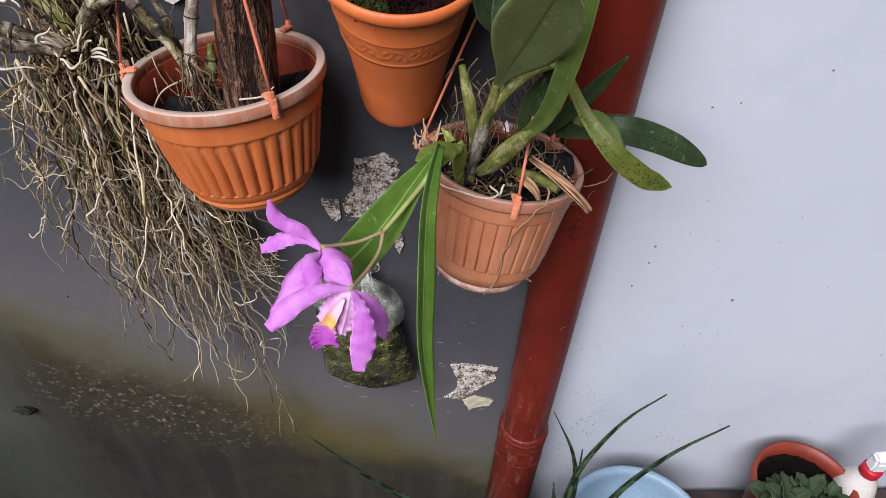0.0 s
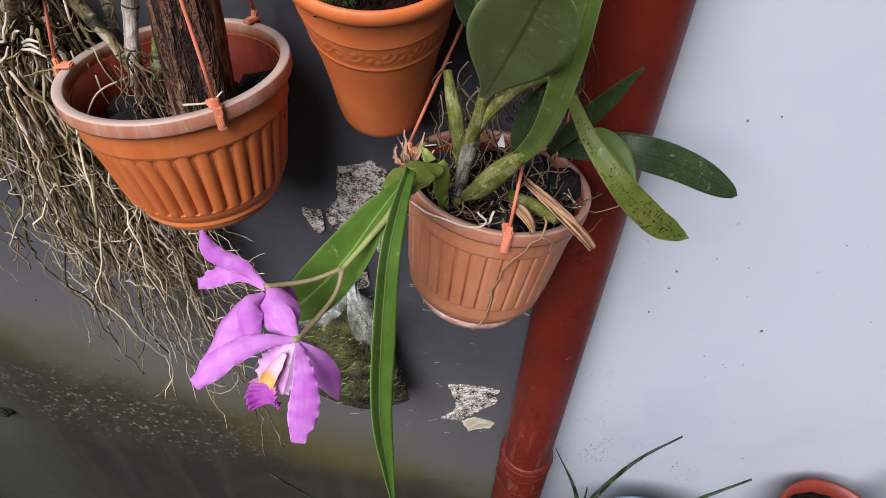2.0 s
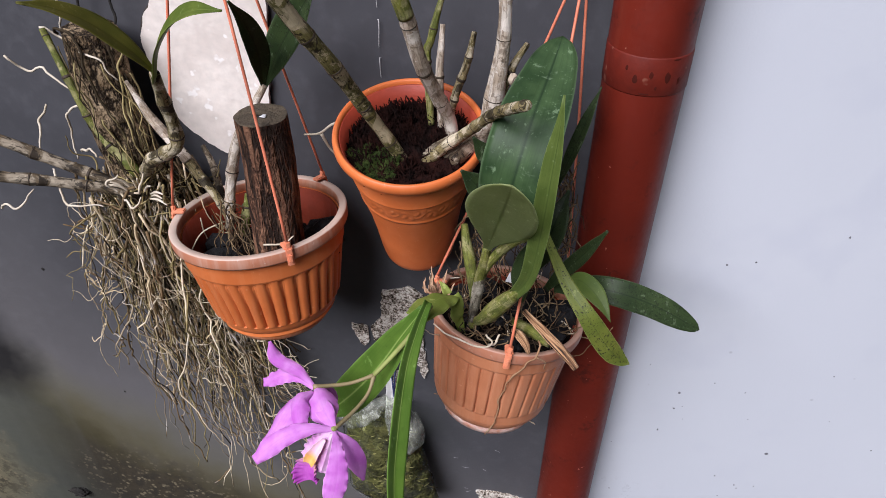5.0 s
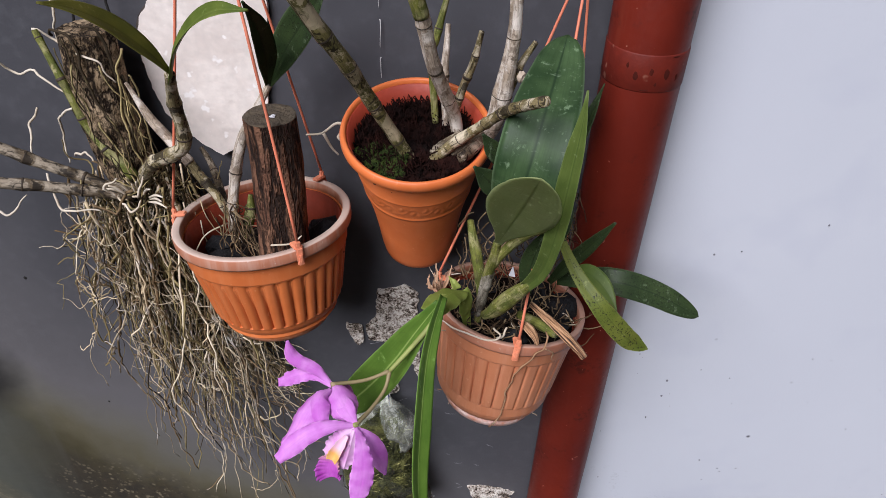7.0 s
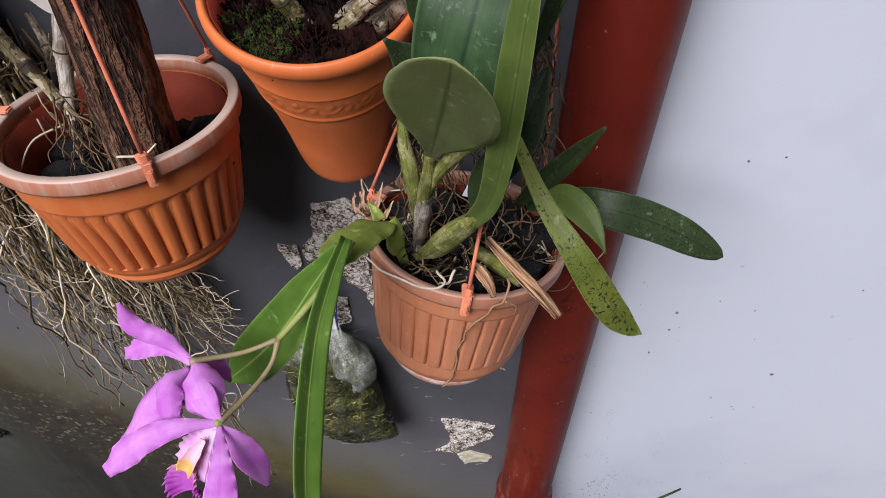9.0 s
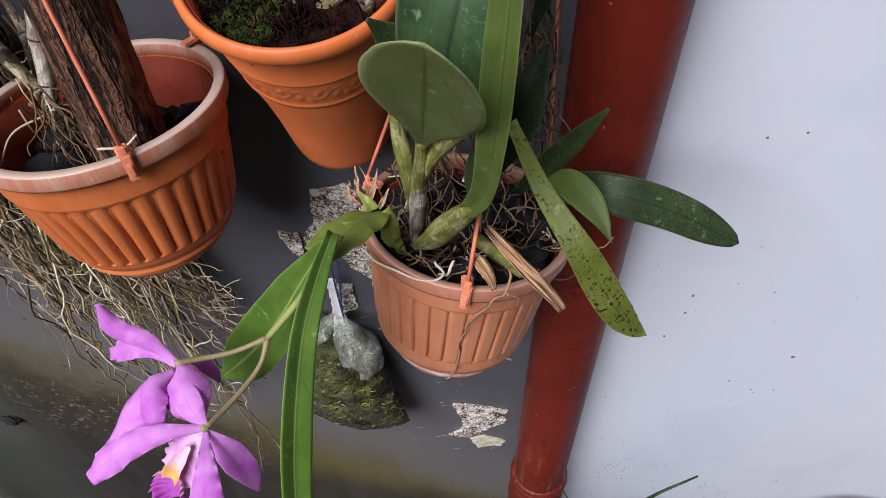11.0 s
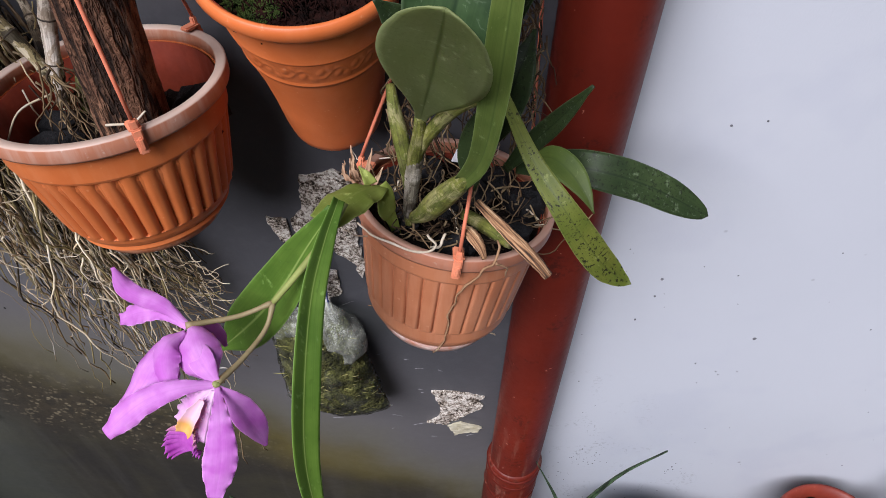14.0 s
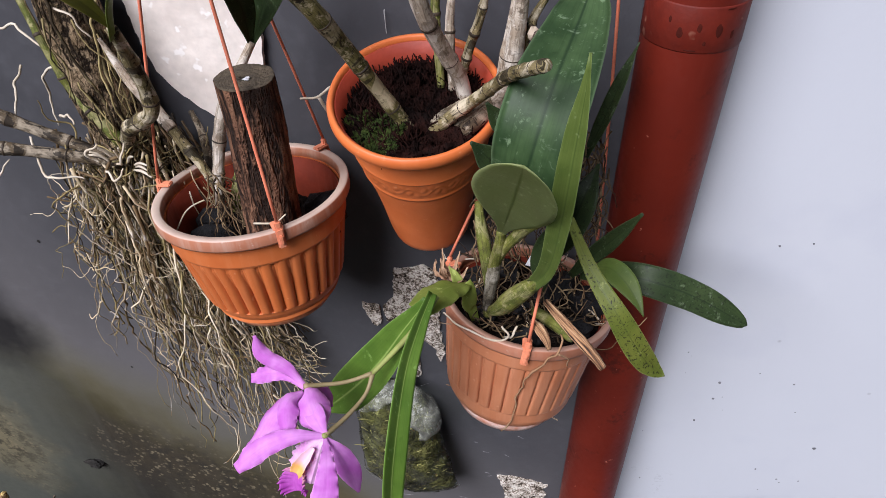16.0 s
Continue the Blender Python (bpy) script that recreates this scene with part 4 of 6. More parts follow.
def hanging_pot(label, m, rim, height, material, hook, clips, seed, rim_material="pot_rim"):
    """A ribbed plastic pot with a lipped rim, hung from three cords. Local origin: centre of the rim's top."""
    at = m.translation
    pot = thing("hanging_pot", label, "plant pot", m @ Vector((0, 0, -height)), "hanging pots")
    ribs = 36 if seed == 1 else 34

    def flute(a, z):
        f = (a * ribs / (2 * math.pi)) % 1.0
        return -0.0050 * abs(2 * f - 1) ** 2.6 if seed == 1 else -0.0040 * abs(2 * f - 1) ** 7

    b = 0.60 * rim
    top, foot = (-0.041, 0.031) if seed == 1 else (-0.036, 0.044)
    low, r1 = (0.765 * rim, rim * 0.932) if seed == 1 else (0.815 * rim, rim * 0.945)
    prof = [(b * 0.55, -height + 0.004, 0), (b * 0.93, -height + 0.002, 0), (b * 0.97, -height, 0), (b, -height + 0.003, 0), (b * 1.01, -height + 0.007, 0), (b * 1.07, -height + 0.010, 0),
            (b * 1.14, -height + 0.0125, 0), (low * 0.885, -height + 0.0165, 0), (low * 0.925, -height + 0.0205, 0), (low * 0.955, -height + 0.025, 0), (low * 0.975, -height + 0.030, 0.0), (low * 0.985, -height + foot, 0.0), (low * 0.99 + 0.0012, -height + foot + 0.0010, 0.9), (low * 0.99 + 0.0020, -height + foot + 0.0035, 1.0), (r1 * 0.969, top - 0.0006, 1.0), (r1 * 0.9735, top, 0.0), (r1 * 0.985, top + 0.0025, 0), (r1, -0.020, 0), (r1 * 1.005, -0.013, 0)]
    inner = [(r1 * 0.955, -0.012, 0), (r1 * 0.94, -0.05, 0.3), (low * 0.95, -height + 0.035, 0.3), (b * 0.9, -height + 0.012, 0)]
    me = lathe(prof + inner, ribs * 20, flute)
    me.polygons.foreach_set("use_smooth", [False] * len(me.polygons))
    me.transform(m)
    part("body", me, material, pot)
    # liner whose darker red puts the pot's inner shade into the colour
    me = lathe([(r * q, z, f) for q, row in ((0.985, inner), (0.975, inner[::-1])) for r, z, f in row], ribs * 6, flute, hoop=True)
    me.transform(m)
    part("inside", me, "pot_inside", pot, "dark red inner wall, tone lowered to stand for shade")
    me = lathe([(r1 * 1.0, -0.014, 0), (rim * 0.994, -0.014, 0), (rim, -0.012, 0), (rim, -0.0016, 0), (rim * 0.994, -0.0003, 0), (rim * 0.975, 0.0, 0), (r1 * 0.985, -0.0003, 0), (r1 * 0.972, -0.002, 0), (r1 * 0.966, -0.014, 0)], 96, hoop=True)
    me.transform(m)
    part("rim", me, rim_material, pot, "faded pale rim")
    w, up = (1.0, 0.006) if seed == 1 else (1.075, 0.0095)
    me = lathe([(b * 0.70, -height + 0.001, 0), (b * 0.90 * w, -height - 0.0015, 0), (b * 0.985 * w, -height - 0.001, 0), (b * 1.004 * w, -height + 0.004, 0), (b * 1.002 * w, -height + up, 0), (b * 0.9, -height + up, 0)], 72, hoop=True)
    me.transform(m)
    part("foot", me, "pot_foot" if seed == 1 else "pot_wear", pot, "worn foot ring")
    # cords and clips
    for a in clips:
        a = radians(a)
        out = Vector((math.cos(a), math.sin(a), 0))
        turn = pose(0, 0, 0, 0, 0, math.degrees(a) - 90)
        base = m @ pose(*(out * rim), 0, 0, 0) @ turn
        rows = [(0.0078, 0.004, 0.022, base @ pose(0, 0.0030, -0.007)), (0.010, 0.016, 0.004, base @ pose(0, -0.005, 0.0035)), (0.0065, 0.005, 0.008, base @ pose(0, 0.001, 0.0075)), (0.0045, 0.0035, 0.011, base @ pose(0, 0.0055, -0.008))]
        part("clip", boxes(rows, 0.0012), "clip", pot)
        start = base @ Vector((0, 0.001, 0.012))
        sag = start.lerp(Vector(hook), 0.5) + Vector((0.0015, -0.001, -0.0015))
        part("cord", tube([start, sag, hook], (0.0017, 0.0016), 8, 14), "string", pot)
    h = Vector(hook)
    wall_end = Vector((h.x, WALL, h.z + 0.03))
    part("hook", tube([wall_end, Vector((h.x, (h.y + WALL) / 2, h.z + 0.035)), h + Vector((0, -0.004, 0.022)), h + Vector((0, -0.012, 0.006)), h + Vector((0, 0.002, -0.003))], (0.0032, 0.0026), 8, 18), "nail", pot, "rusty wall hook")
    return pot


def filling(name, label, m, radius, depth, material, seed, bumpy=0.006):
    """The growing medium in a pot: an uneven disc."""
    bm = bmesh.new()
    bmesh.ops.create_circle(bm, cap_ends=True, segments=48, radius=radius)
    bmesh.ops.triangulate(bm, faces=bm.faces[:])
    for _ in range(3):
        bmesh.ops.subdivide_edges(bm, edges=[e for e in bm.edges if e.calc_length() > 0.008], cuts=1)
        bmesh.ops.triangulate(bm, faces=bm.faces[:])
    for v in bm.verts:
        v.co.z = -depth + bumpy * noise.noise(v.co * 60 + Vector((seed, 0, 0))) + 0.6 * bumpy * noise.noise(v.co * 160)
    g = bmesh.ops.extrude_face_region(bm, geom=bm.faces[:])
    for v in [q for q in g["geom"] if isinstance(q, bmesh.types.BMVert)]:
        v.co.z = -depth - 0.02
        v.co.x *= 0.92
        v.co.y *= 0.92
    bmesh.ops.recalc_face_normals(bm, faces=bm.faces[:])
    bmesh.ops.transform(bm, matrix=m, verts=bm.verts[:])
    return tagged(part(name, bm, material), label, "soil", "", "stuff")


LEFT = at_tilt((-0.0894, 0.800, 1.3208), 5.5, -4.9)
MID = at_tilt((0.097, 0.807, 1.4430), -16.5, 0.2)
MID_SOIL = MID @ pose(-0.004, 0.004, -0.022, -2, -3, 0)
RIGHT = at_tilt((0.2200, 0.786, 1.2145), 7.5, 6.6)

HOOK_L, HOOK_R = (-0.100, 0.800, 1.780), (0.271, 0.876, 1.622)
hanging_pot("terracotta plastic hanging pot with ribbed sides and orange cords", LEFT, 0.1065, 0.1464, "pot_brown", HOOK_L, (181, 307, 59), 1)
hanging_pot("dusty terracotta plastic hanging pot beside the red downpipe", RIGHT, 0.0965, 0.1600, "pot_dusty", HOOK_R, (165, 271, 40), 2, "pot_rim_dusty")


def wall_pot():
    """A smooth pot with a rolled rim and a scrolled band, hung flat on the wall."""
    m = MID @ Matrix.Diagonal((0.930, 0.930, 1.197, 1))
    pot = thing("wall_pot", "orange terracotta plastic pot with an embossed scroll band", "plant pot", m @ Vector((0, 0, -0.177)))
    R, h, b = 0.092, 0.177, 0.049

    def scroll(a, z):
        """A creeping vine with a leaf in each bend."""
        f = (a * 15 / (2 * math.pi)) % 1.0
        q = (z + 0.057) / 0.0095
        vine = 1 - abs(q - 0.55 * math.sin(2 * math.pi * f)) / 0.20
        leaf = 0.0
        for cf, cq, lean in ((0.25, -0.25, 1.3), (0.75, 0.25, 1.3), (0.02, 0.62, -1.0), (0.52, -0.62, -1.0)):
            df = (f - cf + 0.5) % 1.0 - 0.5
            du, dq = df / 0.13, (q - cq - lean * df) / 0.42
            leaf = max(leaf, 1 - (du * du + dq * dq))
        return 0.0006 * max(0.0, min(1.0, 1.3 * max(vine, leaf)))

    prof = [(b * 0.6, -h + 0.004, 0), (b * 0.95, -h, 0), (b, -h + 0.002, 0), (b * 1.03, -h + 0.008, 0), (0.0525, -h + 0.018, 0), (0.0565, -0.128, 0), (0.0615, -0.100, 0), (0.0680, -0.076, 0), (0.0686, -0.0725, 0), (0.0700, -0.0718, 0), (0.0703, -0.0705, 0), (0.0696, -0.0690, 0), (0.0698, -0.0680, 1)]
    prof += [(0.0698 + 0.0054 * k / 16, -0.0675 + 0.021 * k / 16, 1) for k in range(1, 17)]
    prof += [(0.0753, -0.0455, 0), (0.0764, -0.0445, 0), (0.0767, -0.0430, 0), (0.0760, -0.0418, 0), (0.0850, -0.014, 0), (0.0862, -0.010, 0)]
    inner = [(0.0840, -0.010, 0), (0.0775, -0.03, 0), (0.052, -0.13, 0), (0.040, -h + 0.012, 0)]
    me = lathe(prof + inner, 360, scroll)
    me.transform(m)
    part("body", me, "pot_orange", pot)
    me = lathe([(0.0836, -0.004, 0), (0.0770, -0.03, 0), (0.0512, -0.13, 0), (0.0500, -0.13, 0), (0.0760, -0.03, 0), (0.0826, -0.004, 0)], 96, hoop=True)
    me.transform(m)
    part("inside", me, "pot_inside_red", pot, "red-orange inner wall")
    me = lathe([(0.0845, -0.013, 0), (0.0890, -0.0125, 0), (R, -0.009, 0), (R, -0.004, 0), (0.0900, -0.0006, 0), (0.0875, 0.0002, 0), (0.0850, -0.0012, 0), (0.0838, -0.005, 0), (0.0838, -0.013, 0)], 110, hoop=True)
    me.transform(m)
    part("rim", me, "pot_orange", pot, "rolled orange rim")
    part("hanger", boxes([(0.016, 0.012, 0.05, m @ pose(0, 0.088, -0.03))], 0.002), "nail", pot, "metal wall hanger")
    return pot


wall_pot()

filling("potting_bark", "dark damp potting bark and charcoal in a hanging pot", LEFT, 0.086, 0.062, "soil", 1, 0.010)
filling("potting_bark", "dark potting bark filling the dusty hanging pot", RIGHT, 0.088, 0.022, "soil", 2, 0.012)
filling("fern_fibre", "dark reddish tree fern fibre in the orange pot", MID_SOIL, 0.070, 0.004, "fern_fibre", 3, 0.012)


def charcoal(m, rows, label):
    for k, (x, y, z, s) in enumerate(rows):
        ob = part("charcoal_chunk", lump((s, s * 0.8, s * 0.7), k + x * 50, 0.55, 2, m @ Vector((x, y, z))), "charcoal")
        tagged(ob, label, "charcoal", "charcoal in the pots")
        for p in ob.data.polygons:
            p.use_smooth = False


charcoal(LEFT, [(-0.045, -0.030, -0.052, 0.026), (-0.070, 0.015, -0.055, 0.020), (0.066, 0.030, -0.044, 0.024), (0.055, -0.010, -0.055, 0.020), (0.030, -0.050, -0.058, 0.022), (-0.010, -0.060, -0.060, 0.020), (0.075, -0.005, -0.058, 0.016), (0.0, 0.055, -0.055, 0.022)], "black charcoal chunk among potting bark")
charcoal(RIGHT, [(-0.055, 0.020, -0.012, 0.022), (-0.030, 0.045, -0.012, 0.020), (0.070, 0.010, -0.010, 0.024), (0.058, -0.030, -0.016, 0.018), (0.045, 0.045, -0.012, 0.022), (-0.050, -0.030, -0.016, 0.018), (0.005, -0.055, -0.018, 0.018), (0.020, 0.020, -0.014, 0.020), (-0.010, -0.010, -0.016, 0.016)], "black charcoal chunk among orchid roots")

# fibre stubble and moss in the orange pot
rnd = random.Random(11)
rows = []
for k in range(2400):
    a, r = rnd.uniform(0, 2 * math.pi), 0.069 * math.sqrt(rnd.random())
    p = Vector((r * math.cos(a), r * math.sin(a), -0.010 + 0.010 * noise.noise(Vector((a, r * 30, 1)))))
    if p.y < -0.015 and rnd.random() < 0.5:
        continue
    e = p + Vector((rnd.gauss(0, 0.006), rnd.gauss(0, 0.006), rnd.uniform(0.004, 0.019)))
    rows.append(([MID_SOIL @ p, MID_SOIL @ e], 0.0011, 0.0006))
tagged(part("fern_stubble", strands(rows, 4, 1), "fern_fibre"), "dark bristly tree fern fibres standing in the pot", "fibre", "", "stuff")
rows = []
for k in range(1600):
    a, r = rnd.uniform(math.radians(195), math.radians(262)), 0.068 * math.sqrt(rnd.uniform(0.12, 1))
    p = Vector((r * math.cos(a), r * math.sin(a), -0.002 + 0.008 * noise.noise(Vector((a * 3, r * 60, 4)))))
    e = p + Vector((rnd.uniform(-0.003, 0.003), rnd.uniform(-0.003, 0.003), rnd.uniform(0.001, 0.0035)))
    rows.append(([MID_SOIL @ p, MID_SOIL @ e], 0.0010, 0.0004))
tagged(part("moss", strands(rows, 3, 1), "moss"), "green moss tufts in the orange pot", "moss", "", "stuff")


# ---------------------------------------------------------------- wood
def round_log(name, label, ctrl, radii, material, end_material, seed, relief):
    log = thing(name, label, "log", ctrl[-1])
    v, f, u = tube_data(ctrl, radii, 40, 40)
    axis = spline(ctrl, 40)
    o = Vector((seed, seed * 2, 0))
    out = []
    for k, q in enumerate(v):
        c = axis[k // 40]
        d = q - c
        n = noise.noise(Vector((d.x * 60, d.y * 60, q.z * 12)) + o) + 0.6 * noise.noise(Vector((d.x * 170, d.y * 170, q.z * 40)) + o)
        out.append(c + d * (1 + relief * n))
    part("stem", mesh_of("log", out, f[:-2], u), material, log)
    t = (axis[0] - axis[1]).normalized()
    ends = [out[n] for n in range(40)]
    c = sum(ends, Vector()) / 40
    rings = [ends] + [[c + (q - c) * s - t * d for q in ends] for s, d in ((0.96, -0.0006), (0.7, 0.001), (0.4, -0.0004), (0.08, 0.0012))]
    vs = [q for ring in rings for q in ring]
    fs = [(k * 40 + n, (k + 1) * 40 + n, (k + 1) * 40 + (n + 1) % 40, k * 40 + (n + 1) % 40) for k in range(4) for n in range(40)] + [tuple(160 + n for n in range(40))]
    part("sawn_end", mesh_of("end", vs, fs), end_material, log, "weathered sawn end")
    return log


round_log("wood_log", "dark stripped tree log standing upright in the hanging pot", [(-0.056, 0.775, 1.466), (-0.055, 0.775, 1.40), (-0.059, 0.776, 1.32), (-0.063, 0.778, 1.255)], (0.0276, 0.0282, 0.0292, 0.0310), "log_bark", "log_end", 3, 0.07)
round_log("bark_mount", "rough grey bark log hung on the wall under an orchid", [(-0.286, 0.876, 1.512), (-0.287, 0.876, 1.45), (-0.282, 0.876, 1.37), (-0.270, 0.876, 1.27)], (0.030, 0.033, 0.033, 0.028), "bark", "bark", 7, 0.13)


# ---------------------------------------------------------------- orchid on the bark mount and its roots
def cane(plant, ctrl, radii, material, joints=(), name="cane", label="", swell=0.2, seed=0):
    """A jointed stem with a thin dark ring at each joint."""
    count = 44
    stem = part(name, tube(ctrl, radii, 14, count, joints, swell, 0.03, seed), material, plant, label)
    axis = spline(ctrl, count)
    for j in joints:
        k = max(1, min(count - 1, round(j * count)))
        t = (axis[k + 1] - axis[k - 1]).normalized() * (0.0008 + 0.0005 * ((k * 7 + seed) % 3))
        r = between(radii, j) * (1 + swell) * 1.01
        part("joint", tube([axis[k] - t, axis[k], axis[k] + t], (r * 0.97, r * 1.03, r * 0.97), 14, 4), "cane_joint", stem)
    return stem


for ctrl in ([(-0.258, 0.905, 1.62), (-0.266, 0.900, 1.54), (-0.262, 0.895, 1.516), (-0.268, 0.885, 1.500)], [(-0.300, 0.905, 1.62), (-0.308, 0.902, 1.53), (-0.312, 0.895, 1.497)]):
    wire = part("hanging_wire", tube(ctrl, (0.0016, 0.0016), 7, 18), "black")
    tagged(wire, "thin black wire holding the bark log", "wire", "wires of the bark log")
CROWN = Vector((-0.252, 0.838, 1.325))
mount_orchid = thing("orchid", "leafy jointed orchid on a bark mount with long hanging roots", "orchid", CROWN)
cane(mount_orchid, [(-0.348, 0.880, 1.506), (-0.317, 0.856, 1.445), (-0.298, 0.850, 1.393), (-0.256, 0.838, 1.340)], (0.0036, 0.0050, 0.0066, 0.0072), "cane_green", (0.05, 0.3, 0.55, 0.78), label="green jointed cane", seed=1)
cane(mount_orchid, [(-0.231, 0.830, 1.470), (-0.211, 0.825, 1.430), (-0.189, 0.818, 1.404), (-0.170, 0.812, 1.380)], (0.0020, 0.0050, 0.0064, 0.0064), "cane_white", (), label="white papery dry cane", seed=2)
knee = [(-0.119, 0.700, 1.541), (-0.137, 0.735, 1.497), (-0.141, 0.749, 1.460), (-0.145, 0.752, 1.437), (-0.167, 0.765, 1.418), (-0.204, 0.790, 1.390), (-0.240, 0.828, 1.345), (-0.250, 0.836, 1.322)]
cane(mount_orchid, knee, (0.0048, 0.0064, 0.0070, 0.0076, 0.0070, 0.0068), "cane_ringed", (0.2, 0.36, 0.52, 0.66, 0.82), label="knotted brown cane bent like a knee", seed=3)
for ctrl, k in (([(-0.60, 0.790, 1.480), (-0.50, 0.805, 1.430), (-0.406, 0.820, 1.386), (-0.371, 0.826, 1.366), (-0.321, 0.830, 1.343), (-0.258, 0.832, 1.318)], 4),
                ([(-0.60, 0.740, 1.402), (-0.50, 0.762, 1.378), (-0.406, 0.788, 1.356), (-0.340, 0.810, 1.338), (-0.258, 0.829, 1.316)], 5)):
    cane(mount_orchid, ctrl, (0.0057, 0.0066, 0.0069, 0.0062), "cane_brown", (0.12, 0.34, 0.5, 0.66, 0.83), label="grey-brown bare cane", seed=k)
part("leaf", blade([(-0.119, 0.700, 1.543), (-0.130, 0.690, 1.566), (-0.150, 0.678, 1.592), (-0.168, 0.660, 1.611), (-0.183, 0.640, 1.622)], (0.007, 0.020, 0.024, 0.018, 0.002), (0.35, -0.35, 0.85), 0.25), "leaf_bronze", mount_orchid)
part("leaf", blade([(-0.119, 0.700, 1.535), (-0.104, 0.690, 1.568), (-0.080, 0.680, 1.596), (-0.055, 0.670, 1.611), (-0.026, 0.660, 1.616)], (0.014, 0.017, 0.022, 0.019, 0.002), (-0.5, -0.35, 0.75), 0.3), "leaf_mid", mount_orchid)

part("leaf", blade([(-0.60, 0.742, 1.402), (-0.54, 0.722, 1.372), (-0.47, 0.708, 1.330), (-0.402, 0.700, 1.288)], (0.006, 0.022, 0.026, 0.018, 0.002), (0.2, -0.6, 0.75), 0.3), "leaf_fresh", mount_orchid)

rnd = random.Random(21)
hang, single, crownlets = [], [], []


def low_end(x):
    """How far down the root curtain reaches at x."""
    rows = [(-0.43, 1.16), (-0.40, 1.07), (-0.385, 0.97), (-0.35, 0.88), (-0.31, 0.76), (-0.26, 0.68), (-0.20, 0.58), (-0.14, 0.44), (-0.10, 0.66), (-0.04, 0.90)]
    for (a, za), (b, zb) in zip(rows, rows[1:]):
        if a <= x <= b:
            return za + (zb - za) * (x - a) / (b - a)
    return 0.95


def root_path(s, e, sway, bits=5):
    pts = [Vector(s)]
    for k in range(1, bits):
        f = k / bits
        q = Vector(s).lerp(Vector(e), f)
        q.z -= 0.05 * math.sin(math.pi * f) * abs(e[0] - s[0]) / 0.15
        q.x += rnd.gauss(0, sway)
        q.y += rnd.gauss(0, sway * 0.8)
        q.z += rnd.gauss(0, sway * 0.5)
        q.y = min(q.y, WALL - 0.004)
        pts.append(q)
    pts.append(Vector(e))
    return pts


for k in range(215):
    x = rnd.uniform(-0.42, -0.06) if rnd.random() < 0.55 else rnd.gauss(-0.285, 0.045)
    x = max(-0.425, min(-0.05, x))
    reach = 0.22 + 0.78 * rnd.random() ** 1.15
    z = 1.30 + (low_end(x) - 1.30) * reach
    xe = -0.27 + (x + 0.27) * (0.62 + 0.38 * reach) + rnd.gauss(0, 0.006)
    y = rnd.uniform(0.80, 0.908)
    s = CROWN + Vector((rnd.uniform(-0.06, 0.045) + 0.25 * (x + 0.26), rnd.uniform(-0.03, 0.04), rnd.uniform(-0.045, 0.02)))
    r = 0.0006 + 0.0013 * rnd.random() ** 1.6
    bow = Vector((s.x + (xe - s.x) * rnd.uniform(0.45, 0.75), (s.y + y) / 2 + rnd.gauss(0, 0.012), s.z + (z - s.z) * rnd.uniform(0.25, 0.4)))
    first = root_path(s, bow, 0.005, 2)
    path = first + root_path(bow, (xe, y, z), 0.0115, 4)[1:]
    single.append((path, r * 1.15, r * 0.6))
    for _ in range(rnd.choice((0, 1, 1, 2))):
        b = path[rnd.randint(2, 5)]
        hang.append((root_path(b, b + Vector((rnd.gauss(0.02, 0.045), rnd.gauss(0, 0.010), -rnd.uniform(-0.015, 0.10))), 0.007, 3), r * 0.8, r * 0.45))
for k in range(46):
    s = Vector((rnd.uniform(-0.27, -0.18), rnd.uniform(0.85, 0.90), rnd.uniform(1.04, 1.22)))
    x = rnd.uniform(-0.19, -0.065)
    e = Vector((x, rnd.uniform(0.86, 0.905), 0.895 - 0.5 * (x + 0.075) + rnd.gauss(0.0, 0.045)))
    mid = s.lerp(e, 0.5) + Vector((rnd.gauss(0, 0.01), 0, -rnd.uniform(0.0, 0.03)))
    r = rnd.uniform(0.0006, 0.0012)
    path = root_path(s, mid, 0.006, 2) + root_path(mid, e, 0.008, 3)[1:]
    single.append((path, r * 1.2, r * 0.6))
    if rnd.random() < 0.6:
        b = path[3]
        hang.append((root_path(b, b + Vector((rnd.gauss(0.02, 0.03), rnd.gauss(0, 0.008), -rnd.uniform(-0.01, 0.07))), 0.006, 3), r * 0.8, r * 0.45))
hang = [([Vector((p.x, min(p.y, WALL - 0.004), p.z)) for p in path], a, b) for path, a, b in hang]
for k, (path, r0, r1) in enumerate(single):
    path = [Vector((p.x, min(p.y, WALL - 0.004), p.z)) for p in path]
    part("root", mesh_of("root", *tube_data(path, (r0, r1), 5, 28, (), 0, 0, k, 0.008)), "root_olive" if k % 3 == 0 else "root_tan", mount_orchid)
tagged(part("root_tangle", strands(hang, 5, 20, 0.008), "root_tan", mount_orchid, "tangle of thin tan side roots"), kind="stuff")
# extra dark strands near the wall, added as shade behind the root curtain
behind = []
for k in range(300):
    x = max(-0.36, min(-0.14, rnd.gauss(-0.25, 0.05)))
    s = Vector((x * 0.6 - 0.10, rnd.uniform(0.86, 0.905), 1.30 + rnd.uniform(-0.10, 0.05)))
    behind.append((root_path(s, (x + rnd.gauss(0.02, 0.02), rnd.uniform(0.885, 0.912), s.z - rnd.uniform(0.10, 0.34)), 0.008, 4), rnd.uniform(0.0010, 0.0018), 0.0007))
tagged(part("dead_root_mat", strands(behind, 4, 14, 0.006), "root_dark", mount_orchid, "dark roots added behind the others to stand for shade"), kind="stuff")
